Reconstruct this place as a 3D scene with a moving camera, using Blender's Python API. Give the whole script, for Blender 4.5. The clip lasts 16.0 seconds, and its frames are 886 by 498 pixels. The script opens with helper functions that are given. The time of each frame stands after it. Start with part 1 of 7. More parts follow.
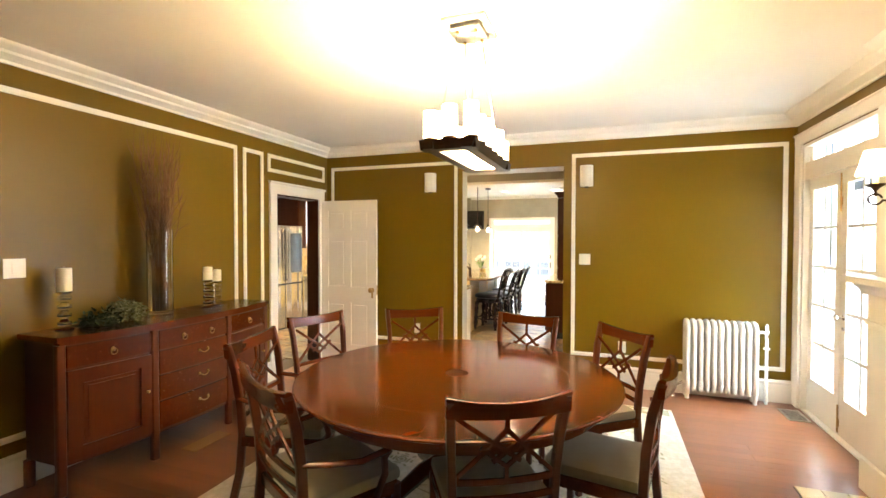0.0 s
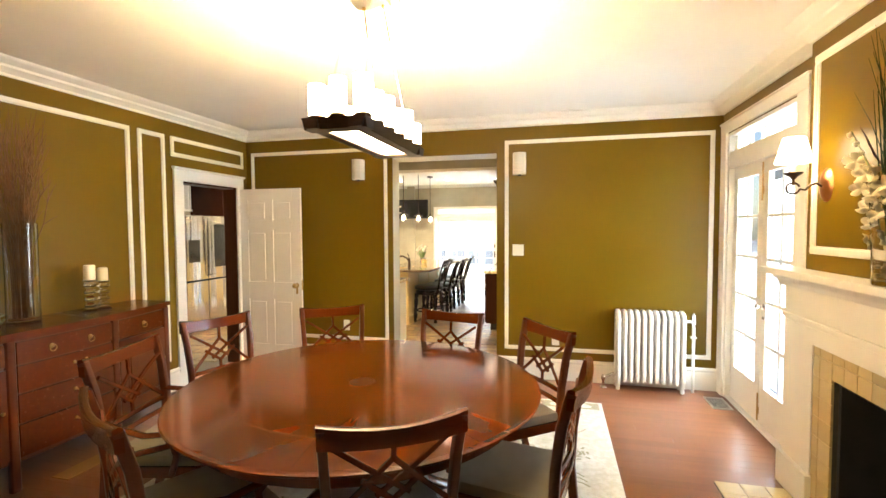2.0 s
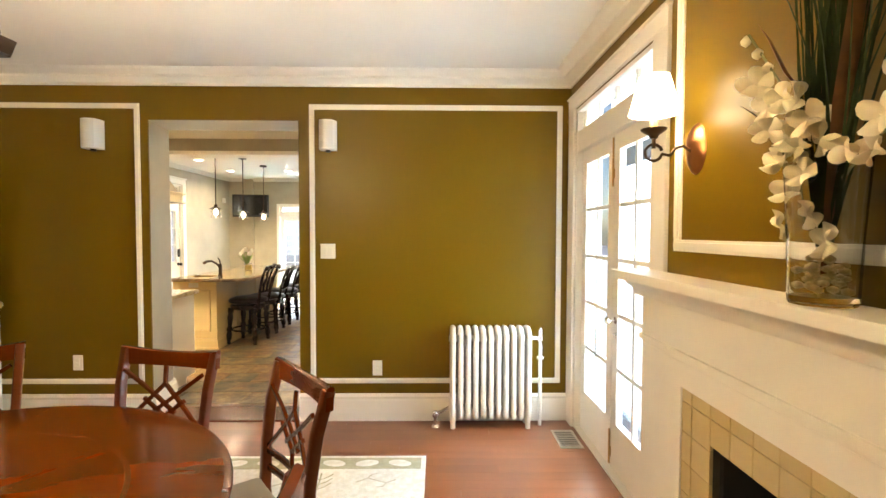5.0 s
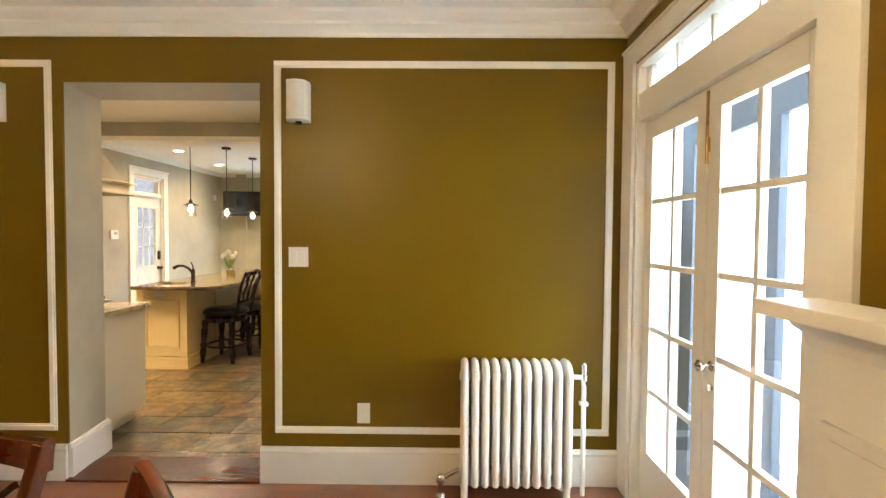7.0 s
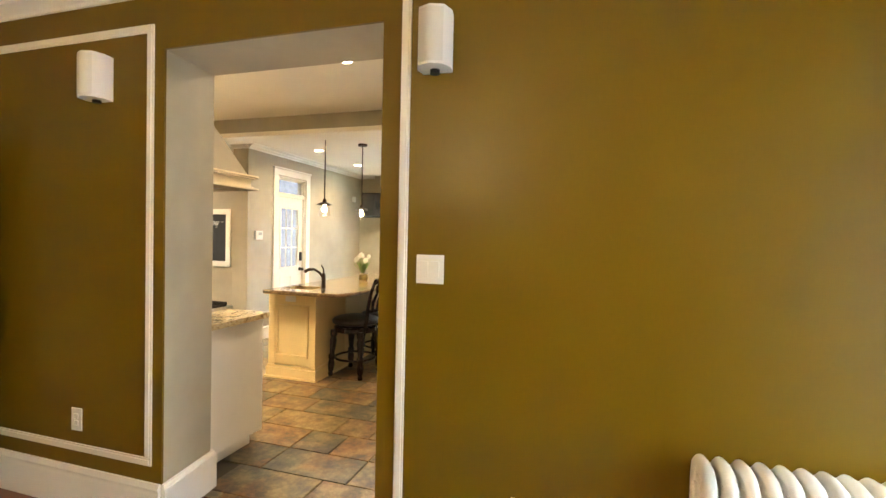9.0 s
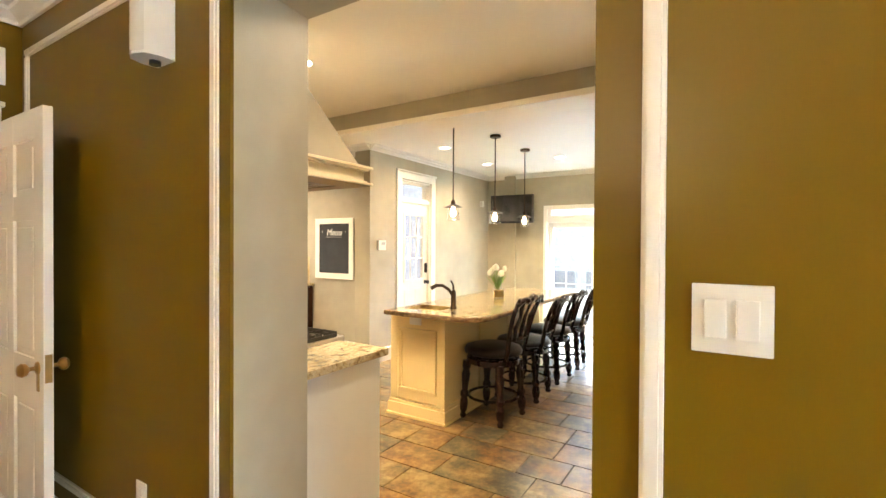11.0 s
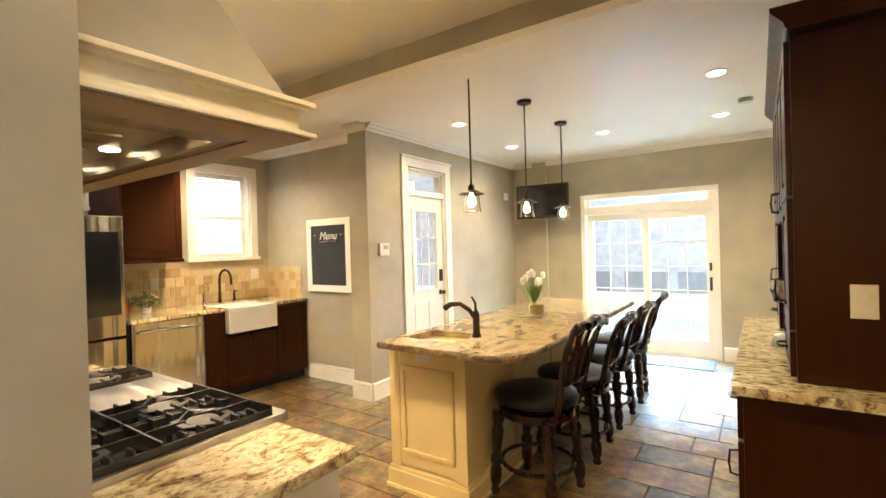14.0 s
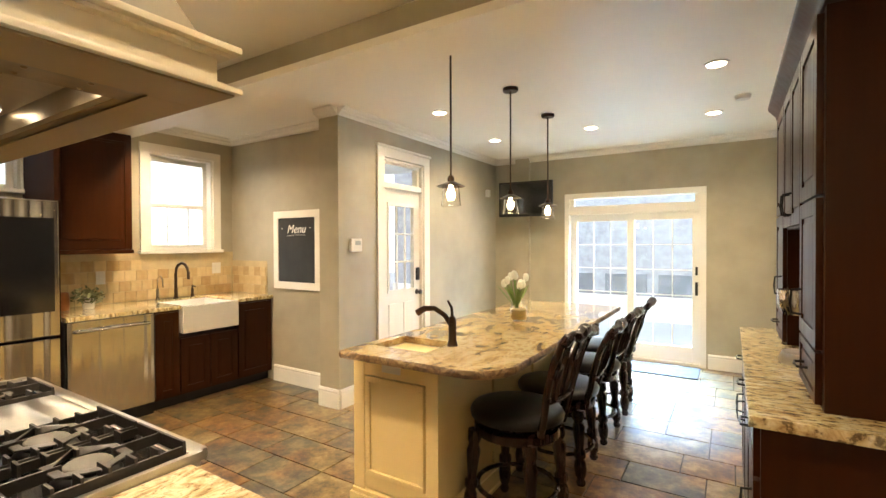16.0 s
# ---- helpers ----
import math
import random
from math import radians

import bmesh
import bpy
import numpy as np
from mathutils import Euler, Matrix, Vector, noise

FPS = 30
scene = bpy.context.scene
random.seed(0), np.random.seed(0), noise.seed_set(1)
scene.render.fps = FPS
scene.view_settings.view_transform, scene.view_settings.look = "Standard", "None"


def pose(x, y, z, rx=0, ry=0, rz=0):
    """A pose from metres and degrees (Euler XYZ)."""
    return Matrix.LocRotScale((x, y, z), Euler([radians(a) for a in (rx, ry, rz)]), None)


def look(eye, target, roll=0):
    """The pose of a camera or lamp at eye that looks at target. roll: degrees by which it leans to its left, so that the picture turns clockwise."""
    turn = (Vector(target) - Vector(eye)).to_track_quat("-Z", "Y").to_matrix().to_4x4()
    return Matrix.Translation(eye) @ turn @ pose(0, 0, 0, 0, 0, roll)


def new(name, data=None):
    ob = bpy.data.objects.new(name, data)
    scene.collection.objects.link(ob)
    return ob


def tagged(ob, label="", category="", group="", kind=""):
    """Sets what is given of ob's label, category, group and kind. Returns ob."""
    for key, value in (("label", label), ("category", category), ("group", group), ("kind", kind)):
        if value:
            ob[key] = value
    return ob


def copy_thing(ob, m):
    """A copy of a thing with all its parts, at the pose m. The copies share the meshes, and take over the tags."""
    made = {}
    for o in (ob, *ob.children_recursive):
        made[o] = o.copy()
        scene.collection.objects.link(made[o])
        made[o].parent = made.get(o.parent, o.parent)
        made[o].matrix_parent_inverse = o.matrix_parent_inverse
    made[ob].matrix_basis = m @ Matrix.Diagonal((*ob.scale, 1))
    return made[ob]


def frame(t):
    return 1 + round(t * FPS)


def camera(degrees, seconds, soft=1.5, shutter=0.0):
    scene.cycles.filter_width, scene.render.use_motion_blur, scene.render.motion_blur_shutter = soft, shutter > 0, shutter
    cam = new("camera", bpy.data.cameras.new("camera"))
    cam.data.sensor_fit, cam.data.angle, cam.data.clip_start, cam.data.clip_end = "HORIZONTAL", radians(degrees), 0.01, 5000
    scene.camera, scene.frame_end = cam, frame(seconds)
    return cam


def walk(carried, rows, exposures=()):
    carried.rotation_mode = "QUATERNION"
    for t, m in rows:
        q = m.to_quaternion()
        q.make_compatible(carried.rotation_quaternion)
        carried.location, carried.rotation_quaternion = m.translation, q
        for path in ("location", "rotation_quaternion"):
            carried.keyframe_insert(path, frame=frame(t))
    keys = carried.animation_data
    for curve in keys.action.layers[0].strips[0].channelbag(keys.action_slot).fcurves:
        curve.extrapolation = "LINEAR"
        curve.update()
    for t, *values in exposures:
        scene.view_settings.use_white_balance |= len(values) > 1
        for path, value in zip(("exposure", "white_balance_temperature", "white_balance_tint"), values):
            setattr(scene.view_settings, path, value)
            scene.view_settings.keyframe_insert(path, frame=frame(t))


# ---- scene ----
cam = camera(88.0, 16.0)
PATH = [
    (0, (0.824, 0.137, 1.552), (0.157, 2.023, 1.512), 0.1),
    (0.5, (0.839, 0.169, 1.575), (0.188, 2.06, 1.524), 0.0),
    (1, (0.873, 0.225, 1.569), (0.253, 2.125, 1.508), -0.1),
    (1.5, (0.935, 0.339, 1.576), (0.371, 2.256, 1.497), -0.2),
    (2, (0.994, 0.481, 1.576), (0.518, 2.422, 1.486), -0.3),
    (2.5, (1.103, 0.63, 1.552), (0.718, 2.59, 1.46), -0.2),
    (3, (1.182, 0.827, 1.52), (0.92, 2.808, 1.436), -0.1),
    (3.5, (1.263, 1.021, 1.515), (1.118, 3.014, 1.43), -0.0),
    (4, (1.349, 1.247, 1.509), (1.304, 3.244, 1.428), -0.1),
    (6.5, (1.517, 2.408, 1.467), (1.566, 4.407, 1.41), 0.2),
    (7, (1.487, 2.64, 1.48), (1.47, 4.639, 1.419), 0.4),
    (7.5, (1.465, 2.902, 1.478), (1.338, 4.897, 1.417), 0.5),
    (8, (1.413, 3.139, 1.484), (1.135, 5.119, 1.426), 0.8),
    (8.5, (1.314, 3.369, 1.476), (0.876, 5.319, 1.423), 1.1),
    (9, (1.201, 3.578, 1.472), (0.618, 5.49, 1.424), 1.3),
    (9.5, (1.078, 3.804, 1.476), (0.354, 5.668, 1.433), 1.3),
    (10, (0.935, 4.008, 1.47), (0.075, 5.813, 1.434), 1.2),
    (12.5, (0.207, 4.995, 1.464), (-0.962, 6.617, 1.461), -0.9),
    (13, (0.132, 5.142, 1.448), (-1.027, 6.772, 1.453), -1.2),
    (13.5, (0.066, 5.309, 1.456), (-1.085, 6.945, 1.452), -1.6),
    (14, (0.017, 5.436, 1.463), (-1.118, 7.083, 1.453), -1.6),
    (14.5, (-0.033, 5.554, 1.463), (-1.166, 7.202, 1.442), -1.3),
    (15, (-0.083, 5.645, 1.466), (-1.201, 7.303, 1.442), -0.8),
    (15.5, (-0.118, 5.687, 1.464), (-1.204, 7.367, 1.439), -0.3),
    (16, (-0.128, 5.706, 1.463), (-1.191, 7.399, 1.44), -0.2),
]
walk(cam, [(t, look(eye, target, roll)) for t, eye, target, roll in PATH], [(0, 1.42), (3, 1.4), (4, 1.3), (6.5, 0.78), (8, 0.66), (9, 0.9), (10, 1.36), (12.5, 0.82), (14, 0.76), (16, 0.6)])

import collections

# ---- world and daylight ----
world = bpy.data.worlds.new("overcast_sky")
scene.world = world
world.use_nodes = True
wn = world.node_tree.nodes
sky = wn.new("ShaderNodeTexSky")
sky.sky_type = "NISHITA"
sky.sun_disc = False
sky.sun_elevation, sky.sun_rotation = radians(50), radians(180)
world.node_tree.links.new(sky.outputs["Color"], wn["Background"].inputs["Color"])
wn["Background"].inputs["Strength"].default_value = 0.07
sun = new("sun", bpy.data.lights.new("sun", "SUN"))
sun.data.energy, sun.data.angle, sun.data.color = 0.8, radians(10), (1.0, 0.96, 0.9)
sun.matrix_world = look((0, -20, 24), (0, 0, 0))


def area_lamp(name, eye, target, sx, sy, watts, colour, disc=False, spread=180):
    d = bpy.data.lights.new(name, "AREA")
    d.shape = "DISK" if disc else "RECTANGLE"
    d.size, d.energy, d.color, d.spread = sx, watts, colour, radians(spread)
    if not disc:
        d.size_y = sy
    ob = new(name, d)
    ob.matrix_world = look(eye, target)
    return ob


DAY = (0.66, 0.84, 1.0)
WARM = (1.0, 0.79, 0.53)
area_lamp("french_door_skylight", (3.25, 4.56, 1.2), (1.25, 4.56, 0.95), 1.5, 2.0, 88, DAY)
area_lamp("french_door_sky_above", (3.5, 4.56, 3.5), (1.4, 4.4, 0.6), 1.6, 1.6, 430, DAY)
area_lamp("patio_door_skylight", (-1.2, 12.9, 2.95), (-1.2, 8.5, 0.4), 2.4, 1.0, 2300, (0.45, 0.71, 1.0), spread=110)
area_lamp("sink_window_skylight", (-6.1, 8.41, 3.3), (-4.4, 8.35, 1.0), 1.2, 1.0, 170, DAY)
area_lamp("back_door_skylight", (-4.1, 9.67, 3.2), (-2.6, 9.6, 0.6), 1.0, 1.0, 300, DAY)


# ---- materials ----
def nodes_of(name):
    m = bpy.data.materials.new(name)
    m.use_nodes = True
    t = m.node_tree
    return m, t.nodes, t.links, t.nodes["Principled BSDF"]


def coords(n, l, scale=(1, 1, 1), kind="Object"):
    tc, mp = n.new("ShaderNodeTexCoord"), n.new("ShaderNodeMapping")
    mp.inputs["Scale"].default_value = scale
    l.new(tc.outputs[kind], mp.inputs["Vector"])
    return mp.outputs["Vector"]


def noise_tex(n, l, vec, scale, detail=4.0, rough=0.6):
    t = n.new("ShaderNodeTexNoise")
    t.inputs["Scale"].default_value, t.inputs["Detail"].default_value, t.inputs["Roughness"].default_value = scale, detail, rough
    l.new(vec, t.inputs["Vector"])
    return t.outputs["Fac"]


def ramp(n, l, fac, stops):
    r = n.new("ShaderNodeValToRGB")
    e = r.color_ramp.elements
    while len(e) < len(stops):
        e.new(0.5)
    for el, (p, c) in zip(e, stops):
        el.position, el.color = p, (*c, 1)
    l.new(fac, r.inputs["Fac"])
    return r.outputs["Color"]


def mixed(n, l, fac, a, b, kind="MIX"):
    m = n.new("ShaderNodeMix")
    m.data_type, m.blend_type = "RGBA", kind
    for sock, v in ((m.inputs["Factor"], fac), (m.inputs["A"], a), (m.inputs["B"], b)):
        if isinstance(v, (int, float)):
            sock.default_value = v
        elif isinstance(v, tuple):
            sock.default_value = (*v, 1)
        else:
            l.new(v, sock)
    return m.outputs["Result"]


def bumped(n, l, bsdf, height, strength, distance=0.002):
    b = n.new("ShaderNodeBump")
    b.inputs["Strength"].default_value, b.inputs["Distance"].default_value = strength, distance
    l.new(height, b.inputs["Height"])
    l.new(b.outputs["Normal"], bsdf.inputs["Normal"])


def tinted(c, k):
    return tuple(min(1, v * k) for v in c)


def paint(name, c, rough=0.5, var=0.06, scale=2.5, bump=0.08, metal=0.0, coat=0.0, fine=140.0, spec=0.5):
    """Plain surface with soft blotches, a fine grain and uneven gloss."""
    m, n, l, b = nodes_of(name)
    v = coords(n, l)
    big = noise_tex(n, l, v, scale, 3)
    small = noise_tex(n, l, v, fine, 2)
    l.new(ramp(n, l, big, [(0.3, tinted(c, 1 - var)), (0.7, tinted(c, 1 + var))]), b.inputs["Base Color"])
    r = n.new("ShaderNodeMapRange")
    r.inputs["To Min"].default_value, r.inputs["To Max"].default_value = max(0.02, rough - 0.08), min(1, rough + 0.08)
    l.new(big, r.inputs["Value"])
    l.new(r.outputs["Result"], b.inputs["Roughness"])
    b.inputs["Metallic"].default_value = metal
    b.inputs["Coat Weight"].default_value = coat
    b.inputs["Coat Roughness"].default_value = 0.12
    b.inputs["Specular IOR Level"].default_value = spec
    if bump:
        bumped(n, l, b, small, bump)
    return m


def wood(name, dark, light, rough=0.3, stretch=(1, 14, 14), scale=3.0, coat=0.3, piece=False, bump=0.015, differ=0.3, spec=0.35):
    """Stained wood: long grain, pores and a varnish coat."""
    m, n, l, b = nodes_of(name)
    v = coords(n, l, stretch)
    if piece:
        oi, ad = n.new("ShaderNodeObjectInfo"), n.new("ShaderNodeVectorMath")
        ad.operation = "MULTIPLY_ADD"
        l.new(oi.outputs["Random"], ad.inputs[0])
        ad.inputs[1].default_value = (31, 17, 9)
        l.new(v, ad.inputs[2])
        v = ad.outputs["Vector"]
    g = noise_tex(n, l, v, scale, 4, 0.55)
    col = ramp(n, l, g, [(0.12, dark), (0.88, light)])
    blot = noise_tex(n, l, coords(n, l), 1.7, 2)
    col = mixed(n, l, 0.35, col, ramp(n, l, blot, [(0.3, tinted(dark, 1.2)), (0.7, tinted(light, 1.1))]))
    if piece:
        hv = n.new("ShaderNodeHueSaturation")
        mr = n.new("ShaderNodeMapRange")
        mr.inputs["To Min"].default_value, mr.inputs["To Max"].default_value = 1 - differ, 1 + differ
        l.new(oi.outputs["Random"], mr.inputs["Value"])
        l.new(mr.outputs["Result"], hv.inputs["Value"])
        l.new(col, hv.inputs["Color"])
        col = hv.outputs["Color"]
    l.new(col, b.inputs["Base Color"])
    r = n.new("ShaderNodeMapRange")
    r.inputs["To Min"].default_value, r.inputs["To Max"].default_value = (rough - 0.08, rough + 0.12) if bump else (rough - 0.02, rough + 0.02)
    l.new(g, r.inputs["Value"])
    l.new(r.outputs["Result"], b.inputs["Roughness"])
    b.inputs["Coat Weight"].default_value, b.inputs["Coat Roughness"].default_value = coat, 0.12
    b.inputs["Specular IOR Level"].default_value = spec
    bumped(n, l, b, g, bump)
    return m


def stone(name, stops, scale, rough=0.15, vein=6.0, coat=0.4, fleck=(0.05, 0.03, 0.02), drift=(1, 1, 1), share=0.4):
    """Polished granite: speckle cells over drifting veins."""
    m, n, l, b = nodes_of(name)
    v = coords(n, l, drift)
    warp = n.new("ShaderNodeTexNoise")
    warp.inputs["Scale"].default_value, warp.inputs["Detail"].default_value, warp.inputs["Distortion"].default_value = vein, 10, 0.9
    warp.inputs["Roughness"].default_value = 0.66
    l.new(v, warp.inputs["Vector"])
    cell = n.new("ShaderNodeTexVoronoi")
    cell.inputs["Scale"].default_value = scale
    l.new(v, cell.inputs["Vector"])
    base = ramp(n, l, warp.outputs["Fac"], stops)
    speck = ramp(n, l, noise_tex(n, l, v, scale * 0.6, 5, 0.7), [(share - 0.03, fleck), (share + 0.05, (1, 1, 1))])
    col = mixed(n, l, 0.75, base, speck, "MULTIPLY")
    col = mixed(n, l, 0.2, col, ramp(n, l, cell.outputs["Distance"], [(0.1, (0.3, 0.3, 0.3)), (0.6, (0.75, 0.75, 0.75))]), "OVERLAY")
    l.new(col, b.inputs["Base Color"])
    b.inputs["Roughness"].default_value = rough
    b.inputs["Coat Weight"].default_value = coat
    return m


def slate(name):
    """Cleft slate tile, each with its own tone, rusty and grey patches."""
    m, n, l, b = nodes_of(name)
    oi, ad = n.new("ShaderNodeObjectInfo"), n.new("ShaderNodeVectorMath")
    ad.operation = "MULTIPLY_ADD"
    l.new(oi.outputs["Random"], ad.inputs[0])
    ad.inputs[1].default_value = (53, 29, 11)
    l.new(coords(n, l), ad.inputs[2])
    v = ad.outputs["Vector"]
    g = noise_tex(n, l, v, 7.0, 10, 0.74)
    cloud = noise_tex(n, l, v, 3.4, 6, 0.6)
    grey = ramp(n, l, g, [(0.38, (0.024, 0.021, 0.015)), (0.5, (0.083, 0.068, 0.039)), (0.62, (0.19, 0.15, 0.077))])
    rust = ramp(n, l, g, [(0.38, (0.036, 0.016, 0.006)), (0.5, (0.155, 0.066, 0.016)), (0.62, (0.28, 0.165, 0.05))])
    ochre = ramp(n, l, g, [(0.38, (0.06, 0.037, 0.013)), (0.5, (0.185, 0.122, 0.04)), (0.62, (0.31, 0.235, 0.11))])
    own = n.new("ShaderNodeMath")
    own.operation = "MULTIPLY_ADD"
    own.inputs[1].default_value = 0.36
    l.new(oi.outputs["Random"], own.inputs[0])
    l.new(cloud, own.inputs[2])
    pick = ramp(n, l, own.outputs["Value"], [(0.5, (0, 0, 0)), (0.67, (0.95, 0.95, 0.95))])
    warm = mixed(n, l, ramp(n, l, noise_tex(n, l, v, 1.3, 3), [(0.45, (0, 0, 0)), (0.58, (1, 1, 1))]), rust, ochre)
    l.new(mixed(n, l, pick, grey, warm), b.inputs["Base Color"])
    r = n.new("ShaderNodeMapRange")
    r.inputs["To Min"].default_value, r.inputs["To Max"].default_value = 0.28, 0.46
    l.new(g, r.inputs["Value"])
    l.new(r.outputs["Result"], b.inputs["Roughness"])
    b.inputs["Coat Weight"].default_value, b.inputs["Coat Roughness"].default_value = 0.6, 0.26
    bumped(n, l, b, noise_tex(n, l, v, 8, 5), 0.2, 0.005)
    return m


def piece_tile(name, c1, c2, rough=0.45):
    """Small tiles that differ from piece to piece."""
    m, n, l, b = nodes_of(name)
    oi = n.new("ShaderNodeObjectInfo")
    g = noise_tex(n, l, coords(n, l), 14, 5)
    col = mixed(n, l, 0.3, ramp(n, l, oi.outputs["Random"], [(0.0, c1), (1.0, c2)]), ramp(n, l, g, [(0.3, c1), (0.7, c2)]))
    l.new(col, b.inputs["Base Color"])
    b.inputs["Roughness"].default_value = rough
    bumped(n, l, b, g, 0.15, 0.003)
    return m


def glowing(name, c, strength, rough=0.4):
    m, n, l, b = nodes_of(name)
    b.inputs["Base Color"].default_value = (0.85, 0.82, 0.75, 1)
    b.inputs["Emission Color"].default_value = (*c, 1)
    b.inputs["Emission Strength"].default_value = strength
    b.inputs["Roughness"].default_value = rough
    return m


def glass(name, rough=0.0, tint=(1, 1, 1)):
    m, n, l, b = nodes_of(name)
    b.inputs["Base Color"].default_value = (*tint, 1)
    b.inputs["Transmission Weight"].default_value = 1.0
    b.inputs["Roughness"].default_value = rough
    b.inputs["IOR"].default_value = 1.45
    return m


def brushed(name, c, rough=0.3, stretch=(1, 1, 60)):
    m, n, l, b = nodes_of(name)
    g = noise_tex(n, l, coords(n, l, stretch), 8, 4)
    l.new(ramp(n, l, g, [(0.3, tinted(c, 0.88)), (0.7, tinted(c, 1.1))]), b.inputs["Base Color"])
    b.inputs["Metallic"].default_value = 1.0
    b.inputs["Roughness"].default_value = rough
    b.inputs["Anisotropic"].default_value = 0.5
    bumped(n, l, b, noise_tex(n, l, coords(n, l, tuple(0.05 if k > 1 else 3 for k in stretch)), 1.6, 2), 0.9, 0.07)
    return m


def rug_weave(name, c):
    """Hand-tufted wool with a slightly rubbed pile."""
    m, n, l, b = nodes_of(name)
    v = coords(n, l)
    base = ramp(n, l, noise_tex(n, l, v, 5, 3), [(0.3, tinted(c, 0.9)), (0.7, tinted(c, 1.06))])
    rub = ramp(n, l, noise_tex(n, l, v, 26, 4), [(0.42, (0.8, 0.78, 0.7)), (0.6, (1, 1, 1))])
    l.new(mixed(n, l, 0.7, base, rub, "MULTIPLY"), b.inputs["Base Color"])
    b.inputs["Roughness"].default_value = 0.95
    b.inputs["Sheen Weight"].default_value = 0.25
    bumped(n, l, b, noise_tex(n, l, v, 220, 2), 0.5, 0.004)
    return m


OLIVE = paint("olive_wall_paint", (0.14, 0.081, 0.0016), 0.36, 0.05, 1.2, 0.1, spec=0.24)
GREIGE = paint("grey_plaster_paint", (0.385, 0.337, 0.24), 0.42, 0.13, 1.9, 0.14)
WHITE = paint("white_trim_paint", (0.8, 0.76, 0.68), 0.35, 0.03, 3, 0.04)
CEIL = paint("ceiling_paint", (0.8, 0.76, 0.68), 0.8, 0.03, 1, 0.05)
KCEIL = paint("kitchen_ceiling_paint", (0.86, 0.81, 0.7), 0.5, 0.03, 1, 0.05)
MAHOG = wood("mahogany", (0.06, 0.0115, 0.0014), (0.125, 0.0255, 0.0026), 0.22, spec=0.25)
MAHOG_V = wood("mahogany_upright", (0.056, 0.011, 0.0014), (0.11, 0.0235, 0.0026), 0.3, (9, 9, 1), spec=0.25)
TABLEWOOD = wood("polished_table_wood", (0.062, 0.0125, 0.001), (0.14, 0.03, 0.002), 0.12, (1.5, 7, 1), 1.6, 0.0, True, 0.0, 0.08, 0.3)
PLANK = wood("oak_floor", (0.135, 0.046, 0.018), (0.215, 0.077, 0.031), 0.3, (0.7, 8, 8), 2.2, 0.35, True, 0.0, 0.13, 0.5)
ESPRESSO = wood("espresso_cabinet", (0.019, 0.0052, 0.0011), (0.046, 0.0115, 0.0019), 0.34, (14, 14, 1), 2.5, 0.02, spec=0.14)
DARKPANEL = paint("espresso_panel", (0.03, 0.009, 0.003), 0.75, 0.15, 6, 0.05, spec=0.08)
STOOLWOOD = wood("dark_stool_wood", (0.009, 0.003, 0.002), (0.028, 0.008, 0.0045), 0.24, (10, 10, 1), 3)
CREAM = paint("cream_cabinet_paint", (0.74, 0.56, 0.25), 0.38, 0.05, 2, 0.05)
FABRIC = paint("grey_seat_fabric", (0.3, 0.27, 0.21), 0.9, 0.08, 6, 0.5, fine=400)
LEATHER = paint("black_leather", (0.008, 0.005, 0.0035), 0.3, 0.2, 8, 0.3, spec=0.3)
BRASS = paint("aged_brass", (0.42, 0.27, 0.1), 0.3, 0.15, 12, 0.1, 1.0)
BRONZE = paint("oil_rubbed_bronze", (0.06, 0.035, 0.02), 0.35, 0.25, 10, 0.1, 0.9)
COPPER = paint("copper_bronze", (0.35, 0.15, 0.06), 0.3, 0.2, 9, 0.1, 1.0)
BLACK = paint("matte_black_iron", (0.014, 0.013, 0.012), 0.5, 0.2, 8, 0.2, spec=0.25)
CASTIRON = paint("brown_cast_iron", (0.035, 0.029, 0.022), 0.42, 0.25, 14, 0.35, spec=0.45)
SOOT = paint("sooty_firebrick", (0.012, 0.011, 0.01), 0.9, 0.4, 7, 0.6)
CHROME = paint("chrome", (0.75, 0.73, 0.7), 0.12, 0.05, 6, 0.0, 1.0)
STEEL = brushed("brushed_steel", (0.56, 0.54, 0.51), 0.17)
STEEL_H = brushed("brushed_steel_flat", (0.6, 0.57, 0.52), 0.3, (60, 1, 1))
GLASS = glass("clear_glass")
PANE = glass("window_glass")
CANDLE = paint("ivory_wax", (0.72, 0.62, 0.44), 0.5, 0.05, 8, 0.1)
PLASTIC = paint("white_plastic", (0.72, 0.69, 0.62), 0.4, 0.03, 5, 0.03)
CERAMIC = paint("white_fireclay", (0.82, 0.79, 0.72), 0.12, 0.02, 5, 0.0, coat=0.5)
SCREEN = paint("black_screen", (0.008, 0.008, 0.009), 0.1, 0.1, 3, 0.0, coat=0.5)
CHALK = paint("chalkboard", (0.02, 0.021, 0.022), 0.75, 0.35, 5, 0.1)
LEAF = paint("dark_leaf", (0.022, 0.036, 0.008), 0.6, 0.3, 20, 0.1, spec=0.2)
SAGE = paint("sage_leaf", (0.19, 0.19, 0.08), 0.6, 0.25, 20, 0.1)
TWIG = paint("brown_twig", (0.15, 0.065, 0.022), 0.7, 0.3, 20, 0.2)
PETAL = paint("ivory_petal", (0.78, 0.7, 0.5), 0.55, 0.08, 20, 0.05)
PEBBLE = paint("vase_pebbles", (0.45, 0.35, 0.2), 0.4, 0.4, 30, 0.2)
LOGBARK = paint("birch_log", (0.36, 0.26, 0.14), 0.85, 0.4, 14, 0.6)
